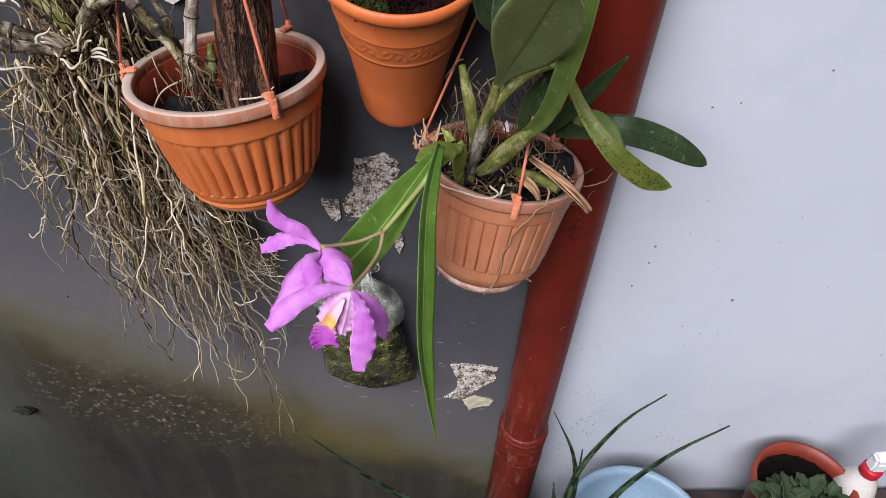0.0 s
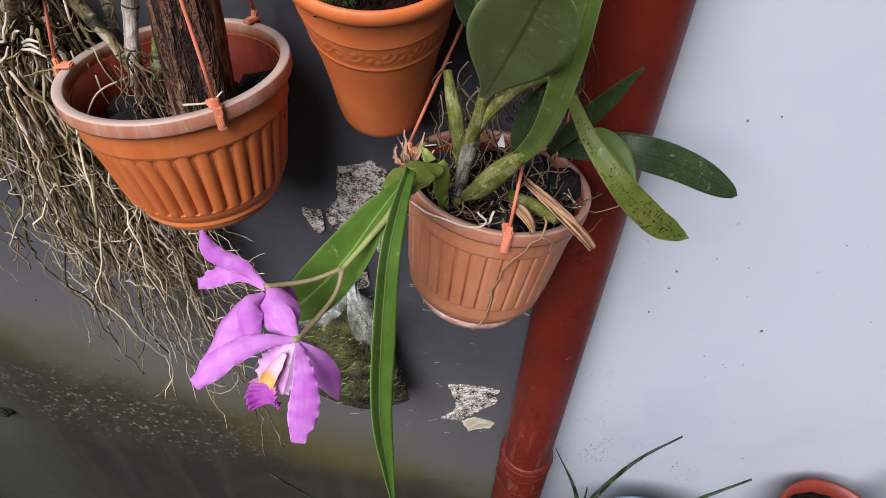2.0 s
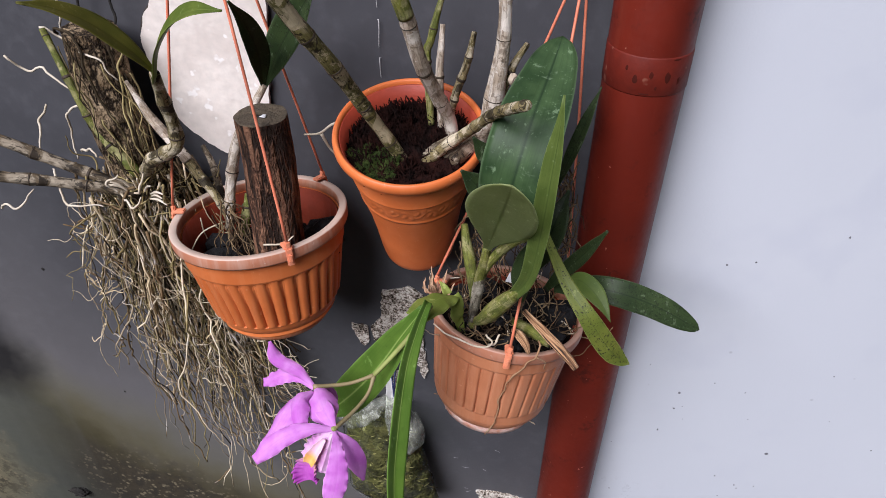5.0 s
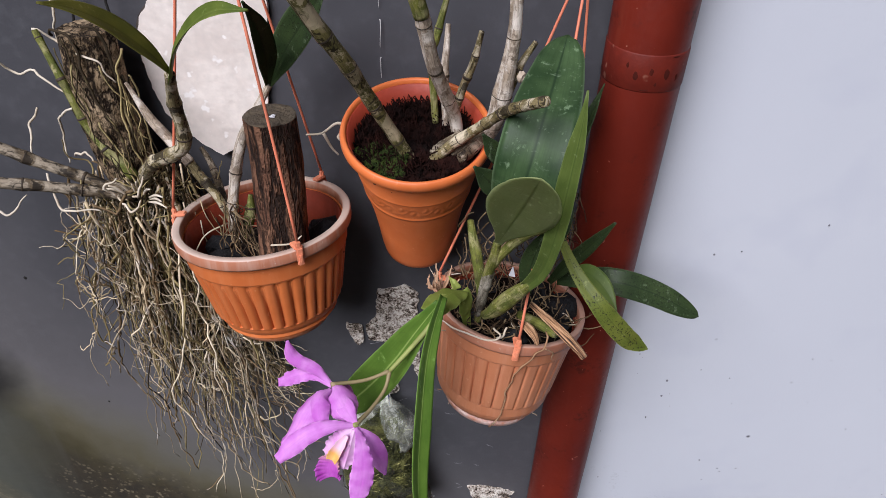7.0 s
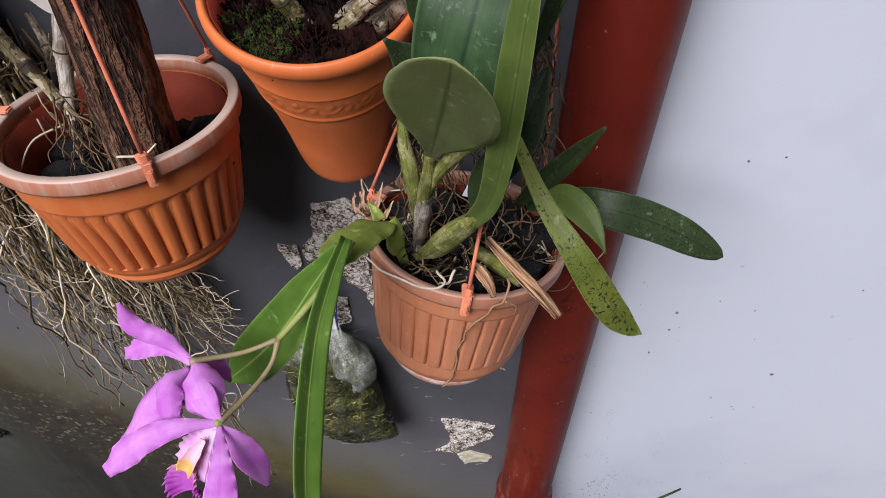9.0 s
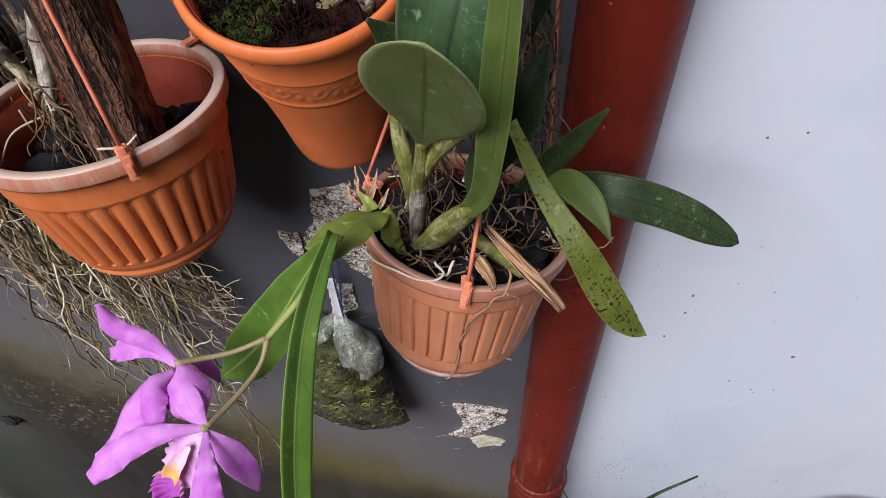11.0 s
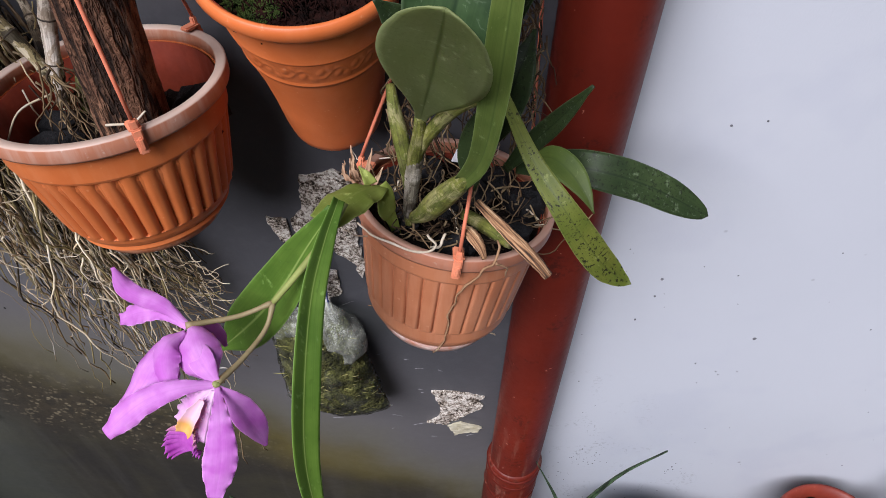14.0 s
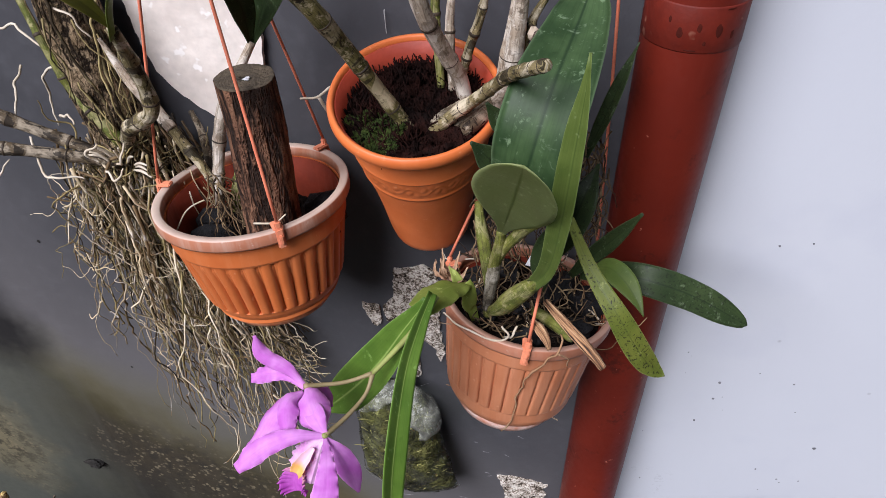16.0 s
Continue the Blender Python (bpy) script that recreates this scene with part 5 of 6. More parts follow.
for k in range(64):
    a = rnd.uniform(0, 2 * math.pi)
    s = CROWN + Vector((rnd.gauss(0, 0.022), rnd.uniform(-0.02, 0.02), rnd.gauss(0.0, 0.018)))
    e = s + Vector((0.05 * math.cos(a), rnd.uniform(-0.03, 0.01), 0.045 * math.sin(a) + 0.01))
    e.y = min(e.y, WALL - 0.005)
    crownlets.append((root_path(s, e, 0.006, 3), rnd.uniform(0.0006, 0.0013), 0.0006))
for k in range(11):
    a = rnd.uniform(3.4, 6.0)
    x, y = -0.285 + 0.038 * math.cos(a), 0.876 + 0.040 * math.sin(a)
    z = rnd.uniform(1.40, 1.515)
    crownlets.append((root_path((x, y, z), (x + rnd.gauss(0.012, 0.014), y - 0.004, z - rnd.uniform(0.06, 0.18)), 0.004, 4), rnd.uniform(0.0007, 0.0013), 0.0007))
tagged(part("crown_tangle", strands(crownlets, 5, 12, 0.005), "root_olive", mount_orchid, "knotted roots at the crown"), kind="stuff")
LONE = [
    [(-0.410, 0.880, 1.47), (-0.395, 0.882, 1.452), (-0.365, 0.880, 1.455), (-0.335, 0.868, 1.438), (-0.318, 0.858, 1.440)],
    [(-0.312, 0.856, 1.425), (-0.340, 0.862, 1.412), (-0.352, 0.866, 1.372), (-0.350, 0.860, 1.345)],
    [(-0.372, 0.872, 1.412), (-0.382, 0.866, 1.392), (-0.372, 0.830, 1.366)],
    [(-0.350, 0.878, 1.508), (-0.325, 0.884, 1.486), (-0.300, 0.852, 1.492), (-0.262, 0.842, 1.49), (-0.250, 0.845, 1.46)],
    [(-0.330, 0.890, 1.56), (-0.322, 0.886, 1.53), (-0.330, 0.886, 1.487)],
    [(-0.355, 0.82, 1.350), (-0.335, 0.80, 1.322), (-0.315, 0.795, 1.318), (-0.29, 0.80, 1.315)],
    [(-0.430, 0.80, 1.30), (-0.410, 0.79, 1.315), (-0.395, 0.79, 1.308), (-0.375, 0.80, 1.33)],
    [(-0.27, 0.81, 1.33), (-0.275, 0.80, 1.345), (-0.255, 0.80, 1.36)],
    [(-0.25, 0.81, 1.33), (-0.235, 0.80, 1.345), (-0.225, 0.81, 1.365)],
    [(-0.26, 0.80, 1.325), (-0.248, 0.79, 1.32), (-0.232, 0.795, 1.335)],
    [(-0.33, 0.85, 1.36), (-0.305, 0.83, 1.378), (-0.29, 0.82, 1.372)],
]
STUBS = []
for k in range(9):
    a = radians(-25 + 23 * k) + rnd.gauss(0, 0.1)
    s = CROWN + Vector((0.004 + 0.017 * math.cos(a), -0.024 + rnd.gauss(0, 0.004), 0.010 * math.sin(a)))
    d = Vector((math.cos(a), -0.35, 0.7 * math.sin(a) + 0.12)) * rnd.uniform(0.016, 0.034)
    STUBS.append([s, s + d * 0.5 + Vector((0, 0, 0.003)), s + d])
for c in STUBS:
    part("root", tube(c, (0.0013, 0.0017, 0.0010), 7, 12), "root_white", mount_orchid, "short fresh white root")
for c in LONE:
    part("root", mesh_of("root", *tube_data(c, (0.0014, 0.0015, 0.0009), 7, 26, (), 0, 0, 3, 0.006)), "root_white", mount_orchid, "thick whitish root")
# long single roots that stand out of the curtain
for c in ([(-0.275, 0.82, 1.30), (-0.335, 0.835, 1.10), (-0.372, 0.86, 0.97), (-0.352, 0.87, 0.88), (-0.335, 0.868, 0.845)],
          [(-0.262, 0.81, 1.28), (-0.300, 0.83, 1.05), (-0.320, 0.85, 0.90), (-0.315, 0.86, 0.83)],
          [(-0.25, 0.81, 1.27), (-0.27, 0.82, 1.0), (-0.31, 0.835, 0.83), (-0.290, 0.835, 0.738)],
          [(-0.20, 0.83, 1.10), (-0.24, 0.85, 0.86), (-0.225, 0.87, 0.70), (-0.185, 0.875, 0.635)],
          [(-0.15, 0.85, 1.05), (-0.175, 0.87, 0.80), (-0.145, 0.88, 0.60), (-0.122, 0.885, 0.42)],
          [(-0.29, 0.82, 1.29), (-0.345, 0.83, 1.18), (-0.340, 0.85, 1.14), (-0.385, 0.85, 1.115)]):
    part("root", mesh_of("root", *tube_data(c, (0.0019, 0.0017, 0.0011), 7, 44, (), 0, 0, 5, 0.007)), "root_tan", mount_orchid, "long thin root")

# ---------------------------------------------------------------- small orchid in the ribbed pot
pot_orchid = thing("orchid", "small jointed orchid with dark leaves beside the log", "orchid", (-0.128, 0.79, 1.262))
cane(pot_orchid, [(-0.192, 0.822, 1.406), (-0.165, 0.810, 1.372), (-0.140, 0.801, 1.340), (-0.124, 0.794, 1.305)], (0.0062, 0.0060, 0.0052, 0.0042), "cane_ringed", (0.2, 0.5, 0.78), label="green and grey cane", seed=8)
cane(pot_orchid, [(-0.176, 0.866, 1.370), (-0.159, 0.848, 1.353), (-0.134, 0.805, 1.325)], (0.003, 0.0045, 0.0045), "cane_brown", (0.4,), label="short dry cane", seed=9)
cane(pot_orchid, [(-0.072, 0.840, 1.470), (-0.088, 0.830, 1.443), (-0.105, 0.811, 1.410), (-0.119, 0.800, 1.353), (-0.127, 0.792, 1.300)], (0.004, 0.0055, 0.0065, 0.0060, 0.005), "cane_white", (0.22, 0.6, 0.8), label="white papery cane", seed=10)
cane(pot_orchid, [(-0.101, 0.803, 1.345), (-0.103, 0.800, 1.325), (-0.112, 0.795, 1.29)], (0.003, 0.007, 0.005), "cane_green", (0.3,), label="short swollen cane", seed=12)
part("leaf", blade([(-0.074, 0.840, 1.468), (-0.066, 0.820, 1.513), (-0.062, 0.790, 1.555), (-0.062, 0.758, 1.590)], (0.006, 0.026, 0.024, 0.003), (0.5, -0.7, 0.3), 0.35), "leaf_dark", pot_orchid)
part("leaf", blade([(-0.073, 0.842, 1.466), (-0.048, 0.832, 1.512), (-0.022, 0.820, 1.550), (0.010, 0.800, 1.596)], (0.006, 0.036, 0.040, 0.006), (-0.15, -0.85, 0.45), 0.25), "leaf_dark", pot_orchid)
rnd = random.Random(31)
rows = []
for k in range(44):
    s = Vector((-0.116, 0.788, 1.325)) + Vector((rnd.gauss(0, 0.010), rnd.gauss(0, 0.008), rnd.gauss(0, 0.012)))
    e = s + Vector((rnd.gauss(0.012, 0.014), rnd.gauss(-0.012, 0.014), -rnd.uniform(0.015, 0.07)))
    rows.append((root_path(s, e, 0.005, 3), rnd.uniform(0.0006, 0.0012), 0.0005))
tagged(part("root_tangle", strands(rows, 5, 14, 0.007), "root_pot", pot_orchid, "olive root tangle"), kind="stuff")
part("root", tube([(-0.128, 0.785, 1.315), (-0.150, 0.765, 1.31), (-0.165, 0.75, 1.285)], (0.0011, 0.0008), 6, 12), "root_tan", pot_orchid)
part("root", tube([(-0.065, 0.742, 1.318), (-0.040, 0.738, 1.325), (-0.028, 0.742, 1.334)], (0.0012, 0.0009), 6, 12), "root_white", pot_orchid)

# ---------------------------------------------------------------- cane orchid in the orange pot
cane_orchid = thing("orchid", "cane orchid with thick grey and olive jointed stems", "orchid", (0.11, 0.80, 1.40))
cane(cane_orchid, [(-0.055, 0.655, 1.730), (-0.028, 0.683, 1.672), (-0.001, 0.710, 1.614), (0.013, 0.727, 1.580), (0.032, 0.748, 1.540), (0.047, 0.773, 1.497), (0.075, 0.796, 1.434), (0.100, 0.801, 1.392)], (0.0078, 0.0080, 0.0080, 0.0078, 0.0072, 0.0072), "cane_moss", (0.12, 0.3, 0.47, 0.60, 0.74, 0.88), label="thick olive cane with peeling sheaths", swell=0.10, seed=13)
cane(cane_orchid, [(0.062, 0.700, 1.730), (0.086, 0.728, 1.660), (0.100, 0.747, 1.605), (0.105, 0.754, 1.585)], (0.0072, 0.0074, 0.0076, 0.0078), "cane_green", (0.4, 0.75), label="green cane", swell=0.1, seed=14)
cane(cane_orchid, [(0.105, 0.754, 1.586), (0.108, 0.760, 1.570), (0.115, 0.775, 1.532), (0.126, 0.800, 1.491), (0.137, 0.826, 1.452), (0.142, 0.832, 1.425)], (0.0074, 0.0074, 0.0075, 0.0077, 0.0075), "cane_white", (0.06, 0.38, 0.68), label="pale papery cane", swell=0.08, seed=15)
cane(cane_orchid, [(0.192, 0.770, 1.740), (0.192, 0.780, 1.660), (0.193, 0.785, 1.604), (0.194, 0.787, 1.560), (0.189, 0.793, 1.504), (0.182, 0.800, 1.458), (0.170, 0.802, 1.432)], (0.0056, 0.0058, 0.0062, 0.0068, 0.0100, 0.0094), "cane_white", (0.2, 0.44, 0.58, 0.8), label="white papery cane", swell=0.08, seed=16)
cane(cane_orchid, [(0.219, 0.675, 1.543), (0.191, 0.727, 1.507), (0.166, 0.770, 1.466), (0.137, 0.790, 1.432), (0.100, 0.801, 1.390)], (0.0046, 0.0053, 0.0056, 0.0061, 0.0066), "cane_ringed", (0.03, 0.09, 0.16, 0.24, 0.34, 0.5, 0.7), label="cut ringed cane", swell=0.12, seed=17)
cane(cane_orchid, [(0.178, 0.802, 1.448), (0.150, 0.800, 1.418), (0.118, 0.797, 1.392)], (0.009, 0.011, 0.010), "cane_brown", (), name="rhizome", label="grey-brown creeping rhizome", swell=0.15, seed=18)
cane(cane_orchid, [(0.150, 0.812, 1.430), (0.122, 0.806, 1.410), (0.100, 0.800, 1.392)], (0.010, 0.012, 0.010), "cane_brown", (), name="rhizome", swell=0.15, seed=28)
for ctrl, m, j, k in (([(0.163, 0.827, 1.546), (0.156, 0.830, 1.511), (0.145, 0.835, 1.476), (0.137, 0.838, 1.440)], "cane_ringed", (0.25, 0.5, 0.75), 19),
                      ([(0.128, 0.880, 1.575), (0.122, 0.868, 1.556), (0.114, 0.860, 1.523), (0.110, 0.856, 1.505), (0.116, 0.845, 1.43)], "cane_green", (0.3, 0.55), 20),
                      ([(0.127, 0.860, 1.541), (0.126, 0.852, 1.515), (0.125, 0.848, 1.490), (0.128, 0.840, 1.43)], "cane_white", (0.5,), 21),
                      ([(0.217, 0.798, 1.548), (0.204, 0.800, 1.523), (0.193, 0.803, 1.486), (0.176, 0.806, 1.440)], "cane_ringed", (0.3, 0.6), 22)):
    cane(cane_orchid, ctrl, (0.0028, 0.0042, 0.0045, 0.004), m, j, label="thin dry cane", seed=k)
part("node_bud", lump((0.004, 0.005, 0.006), 3, 0.5, 2, (0.205, 0.790, 1.515)), "cane_white", cane_orchid)
knot = [[(0.004, 0.870, 1.402), (-0.012, 0.868, 1.405), (-0.030, 0.866, 1.392), (-0.050, 0.868, 1.388)], [(0.002, 0.868, 1.398), (-0.010, 0.862, 1.390), (0.004, 0.858, 1.385), (0.012, 0.866, 1.395)],
        [(-0.028, 0.866, 1.392), (-0.020, 0.868, 1.372), (-0.012, 0.868, 1.362)], [(0.0, 0.868, 1.405), (0.006, 0.862, 1.412), (0.014, 0.865, 1.398)]]
for c in [[Vector(p) + Vector((0.008, -0.004, 0.008)) for p in c] for c in knot]:
    part("root", tube(c, (0.0021, 0.0012), 6, 12), "root_white", cane_orchid, "loose pale root over the rim")
rnd = random.Random(41)
rows = []
for k in range(60):
    s = Vector((0.105, 0.790, 1.394)) + Vector((rnd.gauss(0, 0.014), rnd.gauss(0.004, 0.008), rnd.gauss(0, 0.003)))
    rows.append((root_path(s, s + Vector((rnd.gauss(0, 0.014), rnd.gauss(0.0, 0.007), rnd.gauss(0.003, 0.005))), 0.004, 3), 0.0010, 0.0006))
tagged(part("root_tangle", strands(rows, 5, 6), "root_pot", cane_orchid, "thin surface roots"), kind="stuff")
for ctrl, r in (([(-0.322, 0.868, 1.506), (-0.308, 0.852, 1.517), (-0.290, 0.845, 1.512), (-0.284, 0.838, 1.478), (-0.272, 0.838, 1.438), (-0.262, 0.838, 1.395), (-0.256, 0.838, 1.352)], 0.0016),
                ([(-0.276, 0.852, 1.523), (-0.260, 0.852, 1.522), (-0.252, 0.852, 1.500), (-0.250, 0.850, 1.462), (-0.247, 0.846, 1.410), (-0.244, 0.842, 1.352)], 0.0017),
                ([(-0.240, 0.858, 1.498), (-0.246, 0.850, 1.480), (-0.249, 0.846, 1.448), (-0.252, 0.842, 1.418), (-0.247, 0.840, 1.380), (-0.240, 0.838, 1.345)], 0.0013),
                ([(-0.290, 0.842, 1.412), (-0.277, 0.838, 1.392), (-0.270, 0.838, 1.366), (-0.262, 0.836, 1.340)], 0.0012),
                ([(-0.236, 0.850, 1.470), (-0.228, 0.852, 1.430), (-0.226, 0.846, 1.390), (-0.232, 0.840, 1.345)], 0.0011),
                ([(-0.270, 0.838, 1.432), (-0.262, 0.836, 1.416), (-0.265, 0.838, 1.398), (-0.256, 0.836, 1.375)], 0.0010)):
    part("root", mesh_of("root", *tube_data(ctrl, (r, r * 0.8), 7, 40, (0.3, 0.6), 0.2, 0.1, 5, 0.005)), "root_olive", mount_orchid, "root clinging to the bark")

# ---------------------------------------------------------------- broad-leaved orchid in the dusty pot
big = thing("orchid", "broad-leaved orchid with pink flowers in the dusty hanging pot", "orchid", (0.19, 0.76, 1.19))
part("leaf", blade([(0.201, 0.716, 1.372), (0.213, 0.704, 1.448), (0.226, 0.732, 1.498), (0.241, 0.786, 1.524), (0.252, 0.827, 1.546)], (0.016, 0.050, 0.066, 0.072, 0.073, 0.071, 0.066, 0.058, 0.048, 0.038), (-0.22, -0.80, 0.55), 0.18, -0.05, face_end=(-0.15, -0.45, 0.88), count=34, blunt=0.16), "leaf_blue", big, "long dark leathery leaf")
part("leaf", blade([(0.224, 0.690, 1.318), (0.236, 0.666, 1.364), (0.241, 0.645, 1.428), (0.244, 0.635, 1.500), (0.246, 0.634, 1.543), (0.246, 0.636, 1.572)], (0.014, 0.019, 0.022, 0.023, 0.018, 0.002), (-0.42, -0.75, 0.35), 0.45, face_end=(-0.55, -0.75, 0.2)), "leaf_edge", big, "light green channelled leaf")
ROUND = [0.009, 0.012, 0.021, 0.035, 0.049, 0.060, 0.066, 0.068, 0.068, 0.066, 0.062]
part("leaf", blade([(0.191, 0.714, 1.357), (0.197, 0.678, 1.402), (0.204, 0.635, 1.456), (0.209, 0.604, 1.496), (0.211, 0.584, 1.520)], ROUND, (-0.30, -0.74, -0.50), 0.05, 0.06, count=60, across=14, blunt=0.42), "leaf_olive", big, "broad olive leaf seen from beneath")
part("leaf", blade([(0.250, 0.706, 1.386), (0.273, 0.681, 1.350), (0.297, 0.650, 1.330), (0.311, 0.604, 1.338), (0.318, 0.579, 1.350), (0.324, 0.567, 1.357)], (0.008, 0.010, 0.0125, 0.0155, 0.0185, 0.021, 0.022, 0.021, 0.0175, 0.010), (-0.18, -0.68, 0.70), 0.18, count=44, blunt=0.12), "leaf_spotted", big, "green leaf covered in black spots")
part("leaf", blade([(0.272, 0.772, 1.262), (0.300, 0.758, 1.278), (0.332, 0.741, 1.290), (0.380, 0.735, 1.279), (0.434, 0.727, 1.255)], (0.012, 0.020, 0.027, 0.031, 0.033, 0.0335, 0.032, 0.030, 0.027, 0.024), (0.05, -0.70, 0.72), 0.16, count=44, blunt=0.24), "leaf_dark", big, "dark drooping leaf")
part("leaf", blade([(0.284, 0.752, 1.292), (0.296, 0.735, 1.306), (0.309, 0.720, 1.305), (0.320, 0.705, 1.298), (0.328, 0.692, 1.288)], (0.006, 0.018, 0.024, 0.022, 0.012, 0.001), (0.05, -0.72, 0.69), 0.22, count=30), "leaf_edge", big)
part("leaf", blade([(0.262, 0.768, 1.262), (0.278, 0.758, 1.298), (0.294, 0.740, 1.338), (0.311, 0.712, 1.393)], (0.008, 0.016, 0.018, 0.013, 0.003), (-0.3, -0.8, 0.45), 0.22), "leaf_dark", big)
part("leaf", blade([(0.200, 0.740, 1.392), (0.190, 0.734, 1.408), (0.176, 0.729, 1.427), (0.161, 0.723, 1.446)], (0.008, 0.020, 0.024, 0.003), (0.1, -0.85, 0.5), 0.2), "leaf_dark", big)
part("leaf", blade([(0.204, 0.778, 1.405), (0.192, 0.775, 1.424), (0.180, 0.771, 1.442), (0.169, 0.768, 1.459)], (0.008, 0.018, 0.020, 0.003), (-0.1, -0.85, 0.5), 0.2), "leaf_dark", big)
part("leaf", blade([(0.245, 0.765, 1.290), (0.256, 0.762, 1.332), (0.265, 0.772, 1.362), (0.276, 0.795, 1.385)], (0.010, 0.028, 0.030, 0.003), (-0.3, -0.8, 0.45), 0.2), "leaf_dark", big)
part("leaf", blade([(0.232, 0.735, 1.270), (0.232, 0.728, 1.315), (0.238, 0.724, 1.350), (0.246, 0.722, 1.375)], (0.010, 0.026, 0.024, 0.004), (-0.3, -0.8, 0.45), 0.2), "leaf_dark", big)
part("leaf", blade([(0.262, 0.790, 1.395), (0.274, 0.802, 1.425), (0.286, 0.812, 1.462), (0.297, 0.820, 1.498)], (0.008, 0.016, 0.014, 0.001), (-0.6, -0.7, 0.3), 0.3), "leaf_dark", big)
# swollen stems
cane(big, [(0.162, 0.782, 1.338), (0.166, 0.766, 1.326), (0.172, 0.754, 1.305), (0.178, 0.745, 1.270), (0.180, 0.744, 1.235)], (0.0040, 0.0068, 0.0060, 0.0040), "cane_green", (), name="pseudobulb", label="short yellow-green pseudobulb", seed=23)
cane(big, [(0.191, 0.713, 1.360), (0.189, 0.718, 1.335), (0.184, 0.730, 1.297), (0.178, 0.740, 1.240), (0.178, 0.744, 1.215)], (0.0044, 0.0060, 0.0058, 0.0050, 0.0045), "cane_green", (), name="pseudobulb", label="green pseudobulb with grey sheath", seed=24)
part("dry_sleeve", tube([(0.186, 0.727, 1.310), (0.182, 0.734, 1.275), (0.177, 0.742, 1.228)], (0.0064, 0.0064, 0.0050), 12, 16, (0.3, 0.7), 0.1, 0.12, 4), "cane_grey", big, "papery grey sleeve")
cane(big, [(0.247, 0.702, 1.392), (0.218, 0.702, 1.379), (0.198, 0.715, 1.344), (0.190, 0.722, 1.320)], (0.0042, 0.0056, 0.0054, 0.0040), "cane_green", (), name="pseudobulb", seed=25)
cane(big, [(0.229, 0.688, 1.326), (0.212, 0.700, 1.296), (0.194, 0.716, 1.258), (0.184, 0.724, 1.243)], (0.0062, 0.0092, 0.0098, 0.0056), "cane_green", (), name="pseudobulb", label="fat ribbed pseudobulb", swell=0.06, seed=26)
part("dry_stalk", tube([(0.238, 0.726, 1.262), (0.262, 0.694, 1.261), (0.286, 0.677, 1.246), (0.297, 0.670, 1.236)], (0.0036, 0.0050, 0.0056, 0.0042), 18, 24, (0.84,), 0.06, 0.10, 5), "split_stalk", big, "dry brown split stalk")
part("cut_stem", tube([(0.228, 0.745, 1.228), (0.250, 0.718, 1.238), (0.268, 0.700, 1.241)], (0.0055, 0.0068, 0.0055), 12, 14, (0.9,), 0.12, 0.04, 6), "cane_green", big, "cut green stem")
rnd = random.Random(45)
for k in range(9):
    a = Vector((0.116 + 0.003 * k, 0.790 - 0.001 * k, 1.222))
    up = Vector((rnd.gauss(0, 0.007), rnd.gauss(-0.004, 0.004), rnd.uniform(0.022, 0.056)))
    part("dry_bract", blade([a, a + up * 0.5 + Vector((rnd.gauss(0, 0.003), -0.003, 0)), a + up], (0.004, 0.0055, 0.001), (rnd.uniform(-0.6, 0.6), -0.8, 0.3), 0.6, 0, 0.0015, 3, 0.0006, 14, 6), "sheath", big, "torn brown dry bract")
part("shrivelled_bulb", tube([(0.226, 0.718, 1.240), (0.234, 0.701, 1.248), (0.241, 0.690, 1.246), (0.245, 0.684, 1.238)], (0.0026, 0.0052, 0.0050, 0.0024), 18, 20, (), 0, 0.16, 8), "split_stalk", big, "shrivelled brown striped bulb")
tag = part("plastic_tag", boxes([(0.009, 0.0012, 0.013, pose(0.219, 0.792, 1.256, -20, 8, 0))], 0.0004), "white_plastic")
for v in tag.data.vertices:
    v.co.x = 0.219 + (v.co.x - 0.219) * max(0.08, min(1.0, (1.263 - v.co.z) / 0.012))
tagged(tag, "small white pointed plastic tag stuck among the roots", "plant tag")
# roots that weave through the pot
rnd = random.Random(51)
tan, white = [], []
for k in range(135):
    a, r = rnd.uniform(0, 2 * math.pi), 0.078 * math.sqrt(rnd.random())
    s = RIGHT @ Vector((r * math.cos(a), r * math.sin(a), rnd.uniform(-0.014, 0.006)))
    e = s + Vector((rnd.gauss(0, 0.026), rnd.gauss(0, 0.020), rnd.gauss(0.004, 0.014)))
    row = (root_path(s, e, 0.006, 3), rnd.uniform(0.0006, 0.0012), 0.0005)
    (white if rnd.random() < 0.05 else tan).append(row)
for k in range(70):
    s = Vector((rnd.uniform(0.255, 0.288), rnd.uniform(0.79, 0.84), rnd.uniform(1.30, 1.42)))
    tan.append((root_path(s, s + Vector((rnd.gauss(0, 0.012), rnd.gauss(0, 0.008), -rnd.uniform(0.03, 0.08))), 0.006, 3), 0.0008, 0.0005))
for k in range(70):
    s = Vector((rnd.uniform(0.155, 0.25), rnd.uniform(0.755, 0.82), rnd.uniform(1.245, 1.34)))
    tan.append((root_path(s, s + Vector((rnd.gauss(0, 0.014), rnd.gauss(0, 0.008), -rnd.uniform(0.03, 0.07))), 0.006, 3), 0.0008, 0.0005))
tagged(part("root_tangle", strands(tan, 5, 12, 0.005), "root_pot", big, "tangle of thin dry roots"), kind="stuff")
tagged(part("root_tangle", strands(white, 5, 12, 0.005), "root_white", big, "pale roots over charcoal"), kind="stuff")
